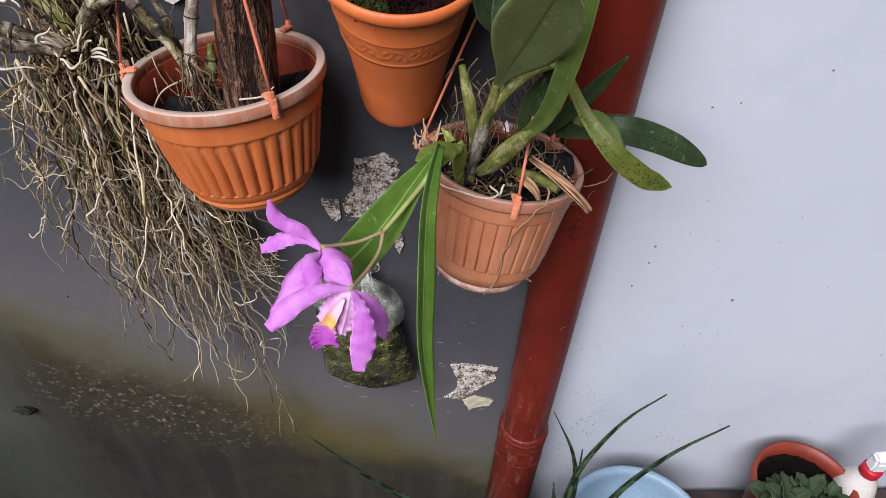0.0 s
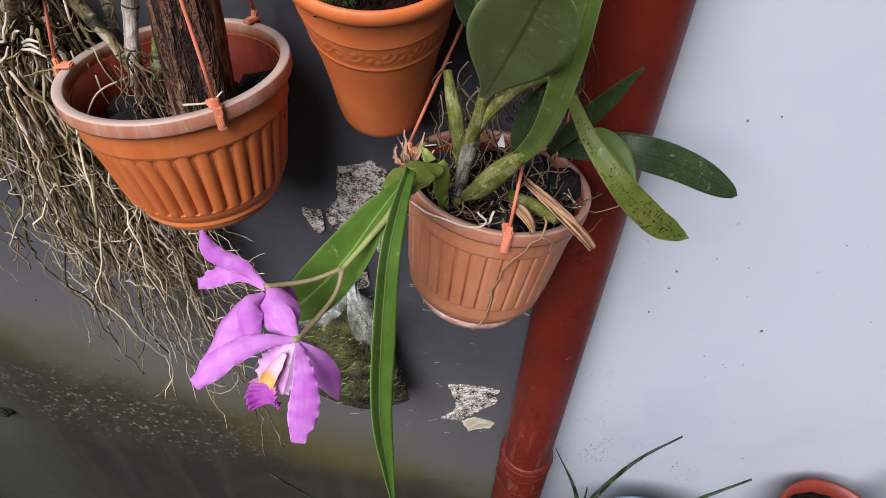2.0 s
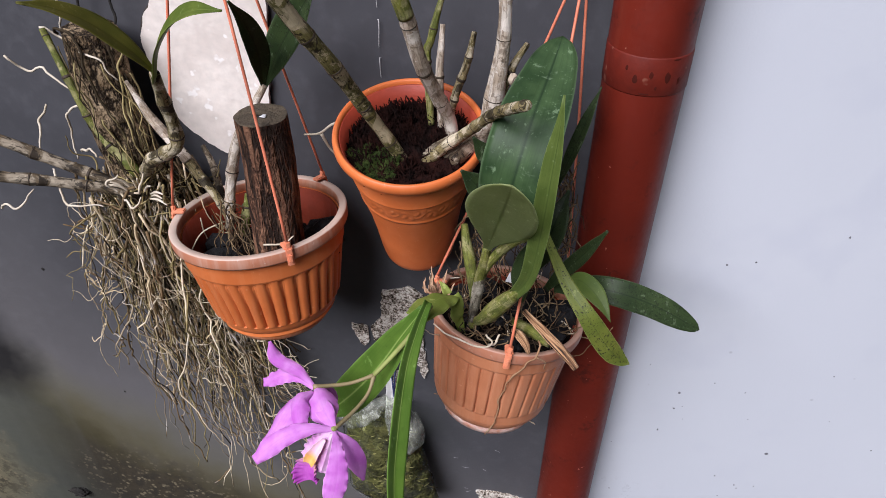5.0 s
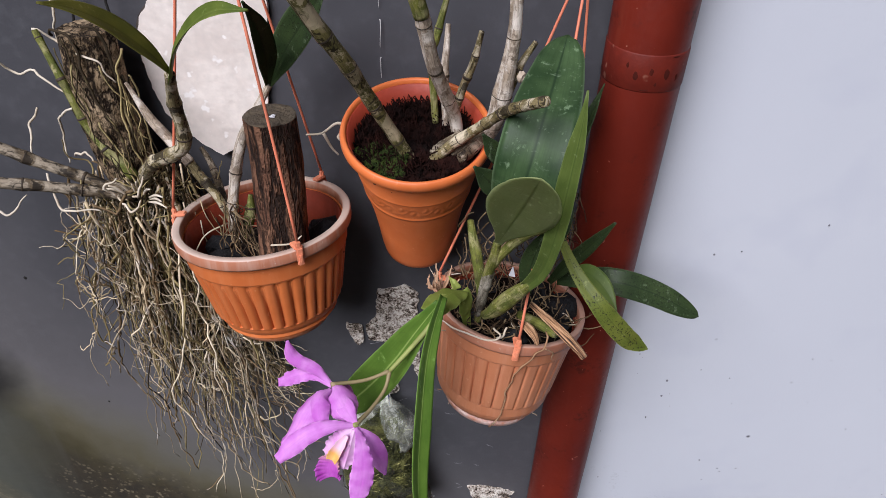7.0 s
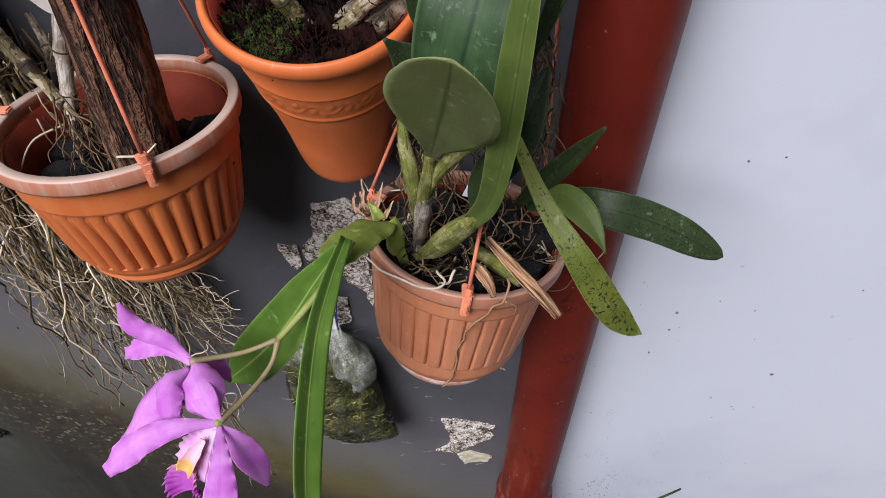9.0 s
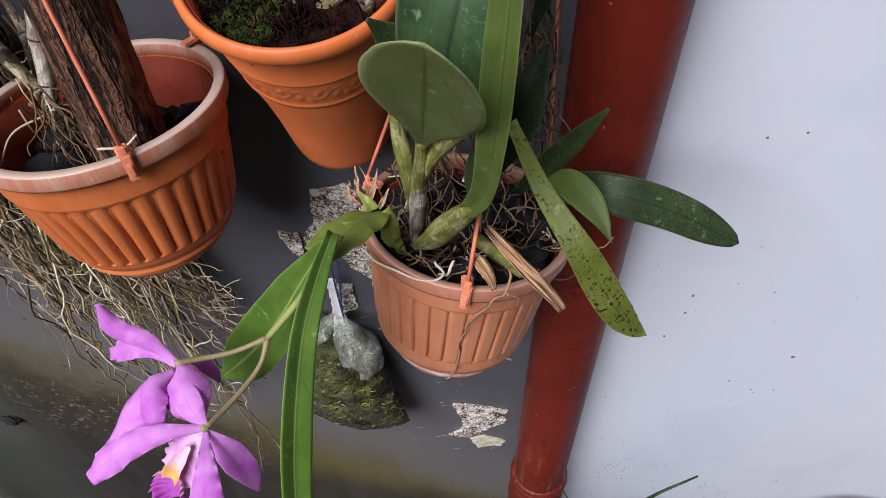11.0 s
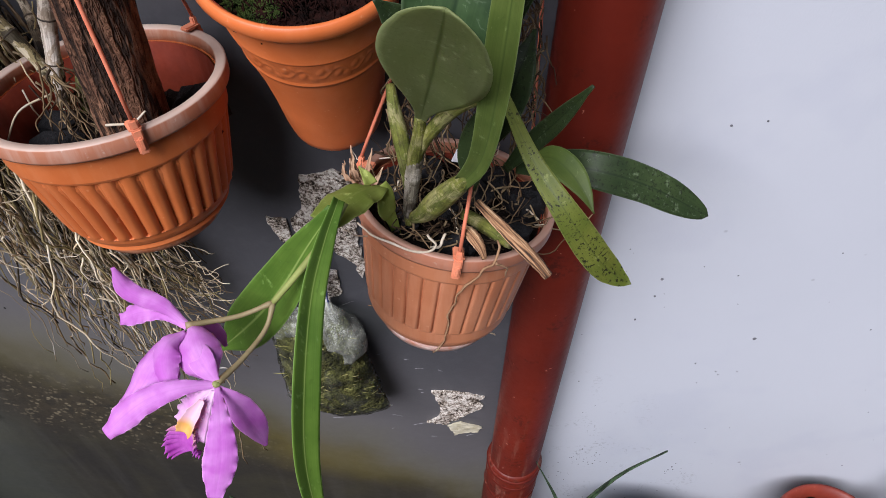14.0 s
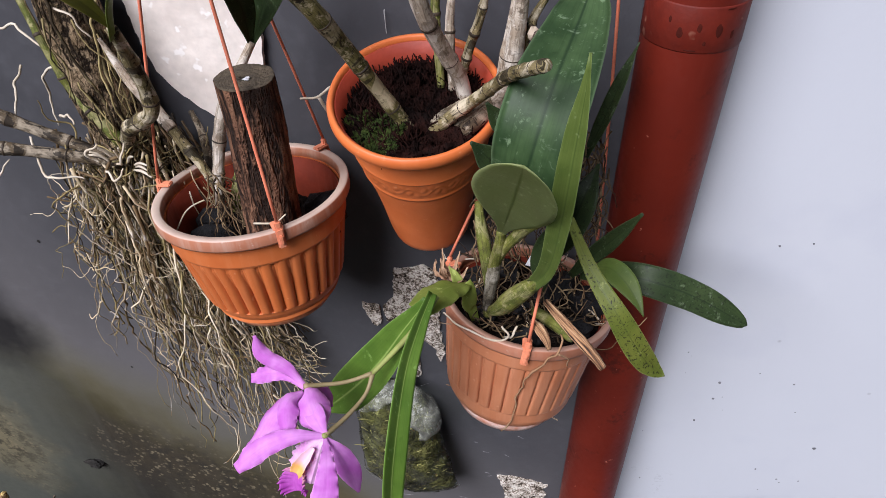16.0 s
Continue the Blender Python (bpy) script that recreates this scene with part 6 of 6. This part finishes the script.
for c, r in (([(0.196, 0.714, 1.232), (0.203, 0.703, 1.231), (0.190, 0.697, 1.230), (0.166, 0.703, 1.2315), (0.146, 0.716, 1.2315), (0.133, 0.730, 1.228)], 0.00152),
             ([(0.212, 0.715, 1.232), (0.206, 0.708, 1.224), (0.198, 0.715, 1.215)], 0.0017),
             ([(0.256, 0.704, 1.240), (0.253, 0.690, 1.229), (0.243, 0.690, 1.211), (0.231, 0.690, 1.194), (0.223, 0.690, 1.164), (0.217, 0.689, 1.129), (0.211, 0.690, 1.099), (0.205, 0.698, 1.074), (0.201, 0.704, 1.058)], 0.0014),
             ([(0.255, 0.690, 1.230), (0.266, 0.692, 1.220), (0.266, 0.693, 1.208)], 0.0012),
             ([(0.252, 0.742, 1.074), (0.260, 0.737, 1.062), (0.266, 0.739, 1.050)], 0.0013),
             ([(0.147, 0.748, 1.085), (0.146, 0.745, 1.066), (0.147, 0.748, 1.050)], 0.0012),
             ([(0.146, 0.748, 1.080), (0.138, 0.745, 1.082), (0.132, 0.748, 1.079)], 0.0009)):
    part("root", mesh_of("root", *tube_data(c, (r * 0.8, r * 0.6), 7, 44, (0.3, 0.55, 0.8), 0.25, 0.1, 7, 0.003 if r > 0.0015 else 0.006)), "root_white" if r > 0.0015 else "root_over", big, "pale root hanging over the pot")

# folded young growth, hanging leaves and flower stalk
part("leaf", blade([(0.158, 0.719, 1.284), (0.153, 0.709, 1.291), (0.145, 0.696, 1.299), (0.136, 0.680, 1.305), (0.128, 0.664, 1.309), (0.122, 0.653, 1.309)], (0.013, 0.021, 0.026, 0.030, 0.031, 0.027, 0.020), (-0.30, -0.52, 0.80), -0.10, -0.16, 0.0010, 3, face_end=(-0.25, -0.70, 0.62), count=34, across=14, phase=0.6), "leaf_sheath", big, "flattened young leaf sheath bent over the rim")
part("leaf", blade([(0.157, 0.716, 1.287), (0.161, 0.715, 1.279), (0.162, 0.716, 1.266), (0.161, 0.719, 1.252), (0.160, 0.724, 1.238)], (0.014, 0.0150, 0.0155, 0.016, 0.013, 0.003), (0.25, -0.86, 0.35), 0.18, -0.35, 0.0010, 3, count=28, across=12, phase=1.9), "leaf_sheath", big, "lobe of the young sheath folded down")
part("leaf", blade([(0.150, 0.716, 1.288), (0.146, 0.719, 1.295), (0.140, 0.723, 1.301)], (0.012, 0.010, 0.006, 0.001), (0.30, -0.70, 0.60), 0.35, 0, 0.0006, 2, count=16, across=8), "leaf_sheath", big, "torn ear of the young sheath")
part("leaf", blade([(0.166, 0.742, 1.206), (0.163, 0.735, 1.232), (0.160, 0.727, 1.258), (0.156, 0.720, 1.281)], (0.010, 0.013, 0.014, 0.012), (-0.20, -0.80, 0.50), 0.3, count=20), "leaf_sheath", big)
part("leaf", blade([(0.136, 0.655, 1.330), (0.129, 0.626, 1.318), (0.123, 0.590, 1.299), (0.121, 0.545, 1.262), (0.121, 0.512, 1.215), (0.128, 0.489, 1.164), (0.135, 0.471, 1.119)], (0.010, 0.018, 0.022, 0.024, 0.021, 0.012, 0.001), (0.50, -0.45, 0.68), 0.34, count=40, face_end=(0.75, -0.65, 0.1)), "leaf_fresh", big, "long narrow hanging leaf")
part("leaf", blade([(0.133, 0.650, 1.326), (0.110, 0.646, 1.288), (0.084, 0.645, 1.240), (0.052, 0.647, 1.190), (0.006, 0.655, 1.128)], (0.010, 0.034, 0.047, 0.042, 0.004), (-0.35, -0.75, 0.45), 0.30, count=32), "leaf_fresh", big, "broad hanging leaf behind the flowers")
stalk = part("flower_stalk", tube([(0.138, 0.664, 1.318), (0.126, 0.642, 1.304), (0.103, 0.631, 1.274), (0.083, 0.622, 1.250)], (0.0032, 0.0027, 0.0024), 10, 22), "stem", big, "green forked flower stalk")
part("branch", tube([(0.083, 0.622, 1.250), (0.060, 0.610, 1.248), (0.038, 0.600, 1.252), (0.026, 0.593, 1.257)], (0.0019, 0.0019, 0.0021, 0.0026), 10, 18, (0.05,), 0.3), "stem_dark", stalk)
part("branch", tube([(0.083, 0.622, 1.250), (0.079, 0.604, 1.240), (0.068, 0.578, 1.240), (0.056, 0.552, 1.246)], (0.0019, 0.0019, 0.0021, 0.0026), 10, 18, (0.05,), 0.3), "stem_dark", stalk)


def flower(rows, lip_rows, label):
    base = part("flower", lump((0.0028, 0.0028, 0.0028), 2, 0.2, 2, rows[0][1][0]), "stem", big, label)
    for kind, ctrl, widths, face, fold, arch, ruffle, waves, ph in rows:
        part(kind, blade(ctrl, widths, face, fold, arch, ruffle, waves, 0.0008, 64, 24, phase=ph, rim=6.0, ragged=0.08), "petal", base)
    for kind, ctrl, widths, face, fold, ruffle, mat_name in lip_rows:
        part(kind, blade(ctrl, widths, face, fold, 0.5, ruffle, 9 if kind == "lip" else 6, 0.0007, 44, 24, phase=1.0, rim=3.5, ragged=0.2), mat_name, base, "ruffled magenta lip" if kind == "lip" else "")
    return base


flower([
    ("sepal", [(0.026, 0.595, 1.253), (0.010, 0.600, 1.270), (-0.006, 0.602, 1.278), (-0.015, 0.605, 1.285), (-0.0185, 0.609, 1.301)], (0.005, 0.009, 0.013, 0.0145, 0.012, 0.003), (0.15, -0.60, 0.62), 0.10, -0.45, 0.0008, 3, 0.3),
    ("petal", [(0.026, 0.593, 1.254), (0.008, 0.600, 1.262), (-0.014, 0.606, 1.252), (-0.035, 0.610, 1.236)], (0.004, 0.009, 0.014, 0.017, 0.016, 0.009), (0.1, -0.45, 0.85), 0.20, -0.30, 0.0016, 6, 1.0),
    ("petal", [(0.025, 0.590, 1.254), (0.015, 0.577, 1.257), (0.005, 0.560, 1.251), (-0.004, 0.547, 1.239), (-0.017, 0.540, 1.225)], (0.007, 0.026, 0.039, 0.040, 0.027, 0.009), (-0.42, -0.45, 0.68), 0.05, -0.75, 0.0012, 6, 2.0),
    ("petal", [(0.026, 0.588, 1.256), (0.019, 0.572, 1.261), (0.020, 0.556, 1.255), (0.030, 0.544, 1.244)], (0.004, 0.014, 0.021, 0.021, 0.014, 0.004), (-0.10, -0.62, 0.72), 0.05, -0.55, 0.0010, 5, 0.7),
    ("sepal", [(0.028, 0.593, 1.255), (0.034, 0.583, 1.261), (0.042, 0.568, 1.259), (0.053, 0.555, 1.249)], (0.007, 0.020, 0.030, 0.032, 0.026, 0.010), (0.20, -0.55, 0.8), 0.05, -0.60, 0.0006, 3, 0.1),
    ("sepal", [(0.029, 0.598, 1.251), (0.035, 0.602, 1.246), (0.040, 0.604, 1.233), (0.044, 0.603, 1.216)], (0.004, 0.008, 0.012, 0.010, 0.003), (0.3, -0.70, 0.5), 0.14, -0.3, 0.0005, 2, 0.1),
], [("lip", [(0.022, 0.590, 1.250), (0.010, 0.580, 1.243), (-0.001, 0.568, 1.235), (-0.008, 0.560, 1.227)], (0.006, 0.011, 0.013, 0.008), (-0.3, -0.3, 0.8), -0.5, 0.0010, "lip")], "mauve-pink orchid flower turned away")

flower([
    ("petal", [(0.056, 0.552, 1.246), (0.034, 0.543, 1.254), (0.014, 0.535, 1.251), (-0.002, 0.527, 1.242), (-0.016, 0.519, 1.229)], (0.005, 0.009, 0.014, 0.018, 0.020, 0.018, 0.010), (-0.02, -0.52, 0.82), 0.10, -0.30, 0.0012, 5, 0.4),
    ("sepal", [(0.057, 0.551, 1.244), (0.070, 0.542, 1.238), (0.081, 0.535, 1.220), (0.087, 0.531, 1.197)], (0.004, 0.013, 0.020, 0.021, 0.015, 0.003), (0.30, -0.65, 0.6), 0.12, -0.40, 0.0006, 2, 1.1),
    ("petal", [(0.057, 0.550, 1.245), (0.066, 0.526, 1.251), (0.070, 0.503, 1.240), (0.065, 0.484, 1.214)], (0.004, 0.009, 0.016, 0.022, 0.022, 0.010), (0.25, -0.65, 0.65), 0.10, -0.25, 0.0016, 8, 2.4),
    ("sepal", [(0.056, 0.553, 1.246), (0.049, 0.559, 1.255), (0.041, 0.569, 1.258), (0.032, 0.580, 1.256)], (0.006, 0.014, 0.019, 0.015, 0.004), (0.05, -0.55, 0.82), 0.14, -0.25, 0.0005, 2, 0.9),
], [
    ("side_lobe", [(0.0555, 0.549, 1.245), (0.046, 0.541, 1.241), (0.036, 0.536, 1.232), (0.0275, 0.5335, 1.2215)], (0.005, 0.014, 0.019, 0.018, 0.009), (-0.30, -0.55, 0.75), -0.8, 0.0016, "lip_tube"),
    ("side_lobe", [(0.0560, 0.547, 1.245), (0.054, 0.537, 1.239), (0.051, 0.529, 1.228), (0.047, 0.523, 1.214)], (0.005, 0.011, 0.016, 0.016, 0.008), (0.30, -0.60, 0.60), -0.8, 0.0016, "lip_tube"),
    ("throat", [(0.050, 0.539, 1.246), (0.042, 0.530, 1.236), (0.036, 0.525, 1.225)], (0.005, 0.010, 0.013, 0.011), (-0.1, -0.6, 0.6), 0.2, 0.0003, "throat"),
    ("lip", [(0.040, 0.531, 1.225), (0.036, 0.528, 1.217), (0.034, 0.525, 1.209), (0.035, 0.522, 1.202)], (0.012, 0.021, 0.026, 0.027, 0.022), (-0.15, -0.55, 0.70), 0.15, 0.0026, "lip"),
], "mauve-pink orchid flower with a frilled magenta lip and yellow throat")

# ---------------------------------------------------------------- moss in a clear bag on the wall
bag = thing("plastic_bag", "clear plastic bag of damp green moss hung on the wall", "bag", (0.045, 0.90, 0.60))


def bag_side(z):
    """Left and right edge, middle depth and half depth of the slack bag at a height."""
    s = max(0.0, min(1.0, (0.868 - z) / 0.222))
    left = -0.048 + 0.006 * s + 0.030 * max(0.0, 0.16 - s) / 0.16
    right = 0.060 + 0.026 * min(1, s * 4) + 0.040 * max(0, s - 0.28) / 0.72
    return left, right, 0.893 - 0.022 * s, 0.008 + 0.030 * math.sin(math.pi * (0.08 + 0.87 * s))


def bag_shape(shrink, top, foot, seed, crease):
    """The slack bag, flat at its welded foot, whose edge sags between two sharp corners."""
    rows, sides = 30, 56
    v, f = [], []
    for k in range(rows + 1):
        s = k / rows
        z = top + (foot - top) * s
        left, right, middle, deep = bag_side(z)
        mid, half = (left + right) / 2, (right - left) / 2 * shrink
        for n in range(sides):
            a = 2 * math.pi * n / sides
            x, y = math.cos(a), math.sin(a)
            sag = 0.030 * s * s * (1 - x * x)
            q = Vector((mid + half * x, middle + deep * shrink * y * (1 - 0.25 * abs(x)), z - sag - 0.010 * s * s * x))
            w = noise.noise(q * 34 + Vector((seed, 0, 0))) + 0.5 * noise.noise(Vector((q.x * 110, q.y * 110, q.z * 26)) + Vector((0, seed, 0)))
            q += Vector((x * 0.4, y, 0)) * crease * w * (1 - 0.75 * s ** 4)
            q.y = min(q.y, WALL - 0.003)
            v.append(q)
    for k in range(rows):
        for n in range(sides):
            m = (n + 1) % sides
            f.append((k * sides + n, (k + 1) * sides + n, (k + 1) * sides + m, k * sides + m))
    f.append(tuple(range(sides)))
    f.append(tuple(rows * sides + n for n in range(sides - 1, -1, -1)))
    return mesh_of("bag", v, f)


part("film", bag_shape(1.0, 0.866, 0.646, 3.0, 0.008), "film", bag, "crumpled clear film")
part("neck_fold", blade([(0.038, 0.893, 0.884), (0.054, 0.868, 0.872), (0.072, 0.850, 0.856), (0.080, 0.842, 0.832), (0.074, 0.843, 0.806)], (0.018, 0.048, 0.064, 0.062, 0.046, 0.012), (0.15, -0.80, 0.55), 0.30, -0.65, 0.005, 2, 0.0006, 40, 24), "film_milky", bag, "milky folded neck of the bag")
part("neck_fold", blade([(0.034, 0.896, 0.884), (0.012, 0.878, 0.872), (-0.018, 0.868, 0.858), (-0.048, 0.872, 0.846)], (0.016, 0.034, 0.040, 0.026), (-0.1, -0.80, 0.55), 0.15, -0.3, 0.004, 4, 0.0006, 34, 20), "film_milky", bag)
M["moss_strand"] = root_material("moss_strands", lin(134, 132, 74), lin(70, 66, 38), lin(158, 152, 100))
M["bag_moss"] = plain("bagged_moss", lin(104, 104, 56), lin(26, 26, 15), 0.8, 24, 120, 1.0, 0.012, 0.2, lin(158, 156, 98))
part("moss", bag_shape(0.96, 0.838, 0.650, 8.0, 0.009), "bag_moss", bag, "damp green-brown moss")
rnd = random.Random(61)
rows = []
for k in range(280):
    z = rnd.uniform(0.655, 0.830)
    left, right, middle, deep = bag_side(z)
    u = rnd.uniform(-0.95, 0.95)
    s = (0.838 - z) / 0.188
    q = Vector(((left + right) / 2 + u * (right - left) / 2 * 0.93, middle - deep * 0.95 * math.sqrt(1 - u * u) * (1 - 0.25 * abs(u)), z - 0.030 * s * s * (1 - u * u)))
    d = Vector((rnd.gauss(0, 0.008), rnd.uniform(-0.001, 0.0), rnd.gauss(0, 0.006)))
    rows.append(([q, q + d * 0.5 + Vector((0, -0.001, 0.001)), q + d], rnd.uniform(0.0004, 0.0010), 0.0004))
tagged(part("moss_strand", strands(rows, 4, 4), "moss_strand", bag), kind="stuff")
part("seam", tube([(-0.044, 0.872, 0.656), (-0.030, 0.869, 0.636), (0.000, 0.867, 0.618), (0.042, 0.866, 0.613), (0.085, 0.867, 0.615), (0.112, 0.869, 0.629), (0.128, 0.871, 0.638)], (0.0010, 0.0010), 6, 30), "film_milky", bag, "welded foot seam")
part("tie", tube([(0.040, 0.905, 1.00), (0.041, 0.900, 0.95), (0.043, 0.897, 0.905), (0.046, 0.893, 0.865)], (0.0013, 0.0012), 7, 16), "blue_wire", bag, "dark blue tie wire")
part("tie", tube([(0.050, 0.905, 1.00), (0.047, 0.899, 0.94), (0.044, 0.897, 0.90)], (0.0012, 0.0012), 7, 16), "blue_wire", bag)
part("neck", blade([(0.036, 0.903, 0.96), (0.037, 0.901, 0.92), (0.040, 0.898, 0.860)], (0.014, 0.014, 0.022), (0, -1, 0.1), 0.2, 0, 0.003, 6, 0.001, 16, 8), "white_tape", bag, "gathered white neck")

# ---------------------------------------------------------------- things at the foot of the wall
bench = thing("plank_bench", "low dark wooden plank bench along the white wall", "bench", (1.15, 0.76, 0.0))
part("plank", boxes([(0.86, 0.30, 0.03, pose(1.19, 0.755, 0.067))], 0.003), "bench", bench)
for x in (0.80, 1.56):
    part("leg", boxes([(0.05, 0.24, 0.052, pose(x, 0.755, 0.026))], 0.003), "bench", bench)

tub = thing("wash_tub", "pale blue plastic tub standing on the ground", "tub", (0.585, 0.703, 0))
part("shell", lathe([(0.06, 0.006, 0), (0.115, 0.0, 0), (0.120, 0.004, 0), (0.150, 0.285, 0), (0.160, 0.292, 0), (0.161, 0.298, 0), (0.157, 0.301, 0), (0.147, 0.298, 0), (0.143, 0.285, 0), (0.114, 0.012, 0), (0.05, 0.010, 0)], 72, None, (0.585, 0.703, 0)), "tub", tub)

snake_pot = thing("plant_pot", "dark plastic pot holding a snake plant", "plant pot", (0.385, 0.66, 0))
part("body", lathe([(0.05, 0.004, 0), (0.068, 0.0, 0), (0.095, 0.24, 0), (0.102, 0.245, 0), (0.102, 0.265, 0), (0.094, 0.266, 0), (0.090, 0.24, 0), (0.06, 0.02, 0)], 48, None, (0.385, 0.66, 0)), "pot_brown", snake_pot)
m = pose(0.385, 0.66, 0.25)
filling("potting_soil", "dark potting soil around a snake plant", m, 0.089, 0.012, "soil", 9, 0.006)
snake = thing("snake_plant", "snake plant with narrow dark banded leaves", "snake plant", (0.385, 0.66, 0.24))
for ctrl, w in (([(0.395, 0.690, 0.24), (0.402, 0.705, 0.50), (0.418, 0.715, 0.605), (0.470, 0.735, 0.705), (0.531, 0.750, 0.762)], 0.020),
                ([(0.430, 0.640, 0.24), (0.435, 0.645, 0.50), (0.460, 0.650, 0.628), (0.520, 0.658, 0.735), (0.594, 0.667, 0.805)], 0.022),
                ([(0.405, 0.700, 0.24), (0.414, 0.705, 0.48), (0.398, 0.722, 0.610), (0.352, 0.748, 0.714)], 0.018),
                ([(0.340, 0.640, 0.24), (0.230, 0.632, 0.48), (0.120, 0.625, 0.645), (0.050, 0.620, 0.745), (-0.028, 0.613, 0.882)], 0.017),
                ([(0.420, 0.70, 0.24), (0.424, 0.72, 0.46), (0.420, 0.74, 0.60)], 0.012),
                ([(0.375, 0.69, 0.24), (0.380, 0.70, 0.45), (0.372, 0.705, 0.545)], 0.026)):
    part("leaf", blade(ctrl, (w * 0.7, w * 0.8, w * 0.75, w * 0.45, 0.001), (0.1, -0.6, 0.6), 0.55, 0, 0, 1, 0.004, 26, 8), "leaf_snake", snake)

violet_pot = thing("plant_pot", "red-brown plastic pot with a downy leafed plant", "plant pot", (0.955, 0.785, 0.082))
part("body", lathe([(0.05, 0.004, 0), (0.072, 0.0, 0), (0.098, 0.235, 0), (0.108, 0.238, 0), (0.110, 0.252, 0), (0.108, 0.266, 0), (0.101, 0.266, 0), (0.096, 0.235, 0), (0.06, 0.02, 0)], 56, None, (0.955, 0.785, 0.083)), "pot_red", violet_pot)
filling("potting_soil", "dark potting soil in the red-brown pot", pose(0.955, 0.785, 0.345), 0.094, 0.030, "soil", 12, 0.008)
violet = thing("leafy_plant", "small downy plant with oval dark green leaves", "potted plant", (0.955, 0.785, 0.32))
rnd = random.Random(71)
for hub, count, size in (((0.890, 0.745), 17, 1.0), ((0.940, 0.760), 9, 0.9), ((0.985, 0.755), 15, 0.6)):
    for k in range(count):
        a = k * 2.4 + hub[0] * 9
        f = k / count
        c = Vector((hub[0] + 0.018 * f * math.cos(a), hub[1] + 0.018 * f * math.sin(a), 0.368 - 0.022 * f))
        o = Vector((math.cos(a), math.sin(a), 0.75 - 0.8 * f))
        L, w = size * rnd.uniform(0.040, 0.056), size * rnd.uniform(0.9, 1.15)
        part("leaf", blade([c - Vector((0, 0, 0.03)), c + o * L * 0.3, c + o * L * 0.75 + Vector((0, 0, 0.003)), c + o * L * 1.1 - Vector((0, 0, 0.004 * f))], (0.003, 0.024 * w, 0.038 * w, 0.034 * w, 0.020 * w), (-0.5 * math.cos(a) + rnd.gauss(0, 0.2), -0.5 * math.sin(a) + rnd.gauss(0, 0.2), 1.0), 0.22, 0, 0.0018, 5, 0.0018, 18, 8, blunt=0.35), "leaf_violet", violet)

BX, BY = 1.081, 0.80
bottle = thing("spray_bottle", "cloudy plastic spray bottle with a red collar", "spray bottle", (BX, BY, 0.082))
part("body", lathe([(0.02, 0.004, 0), (0.040, 0.0, 0), (0.045, 0.006, 0), (0.045, 0.20, 0), (0.043, 0.235, 0), (0.030, 0.275, 0), (0.018, 0.297, 0), (0.015, 0.305, 0)], 40, None, (BX, BY, 0.083)), "bottle", bottle)
part("collar", lathe([(0.019, 0.0, 0), (0.0205, 0.002, 0), (0.0205, 0.022, 0), (0.018, 0.025, 0)], 32, lambda a, z: 0.0, (BX, BY, 0.382)), "red_plastic", bottle, "red screw collar")
part("spray_head", boxes([(0.032, 0.028, 0.034, pose(BX, BY, 0.424)), (0.086, 0.024, 0.026, pose(BX + 0.026, BY, 0.446, 0, -8, 0)), (0.018, 0.020, 0.022, pose(BX + 0.076, BY, 0.453))], 0.005), "white_plastic", bottle, "white trigger spray head")
part("trigger", tube([(BX + 0.042, BY, 0.436), (BX + 0.050, BY, 0.408), (BX + 0.040, BY, 0.380)], (0.006, 0.005, 0.004), 8, 10), "white_plastic", bottle)

fleck = part("bird_dropping", lump((0.0032, 0.0030, 0.0014), 5, 0.7, 2, (-0.052, 0.770, 1.467)), "white_plastic")
tagged(fleck, "tiny white dropping on the sawn log end", "dropping")

# cut stem and stalk by the algae-stained wall
stump = thing("cut_plant", "yellowish ringed cut plant stem beside a thin stalk", "plant stem", (-0.86, 0.80, 0.0))
cane(stump, [(-0.785, 0.800, 0.497), (-0.800, 0.800, 0.465), (-0.835, 0.800, 0.40), (-0.90, 0.800, 0.25), (-0.93, 0.80, 0.0)], (0.006, 0.015, 0.021, 0.031, 0.034), "yellow_stem", (0.05, 0.11, 0.17, 0.25, 0.36), name="stem", swell=0.30, seed=33)
cane(stump, [(-0.664, 0.80, 0.520), (-0.70, 0.80, 0.44), (-0.762, 0.80, 0.308), (-0.83, 0.80, 0.0)], (0.0020, 0.0036, 0.0042, 0.0044), "cane_brown", (0.2, 0.5), name="stalk", seed=34)
lump_ob = part("dirt_clod", lump((0.020, 0.008, 0.010), 4, 0.8, 3, (-0.668, WALL - 0.006, 0.449)), "black")
tagged(lump_ob, "small black clod of dirt stuck to the wall", "dirt")
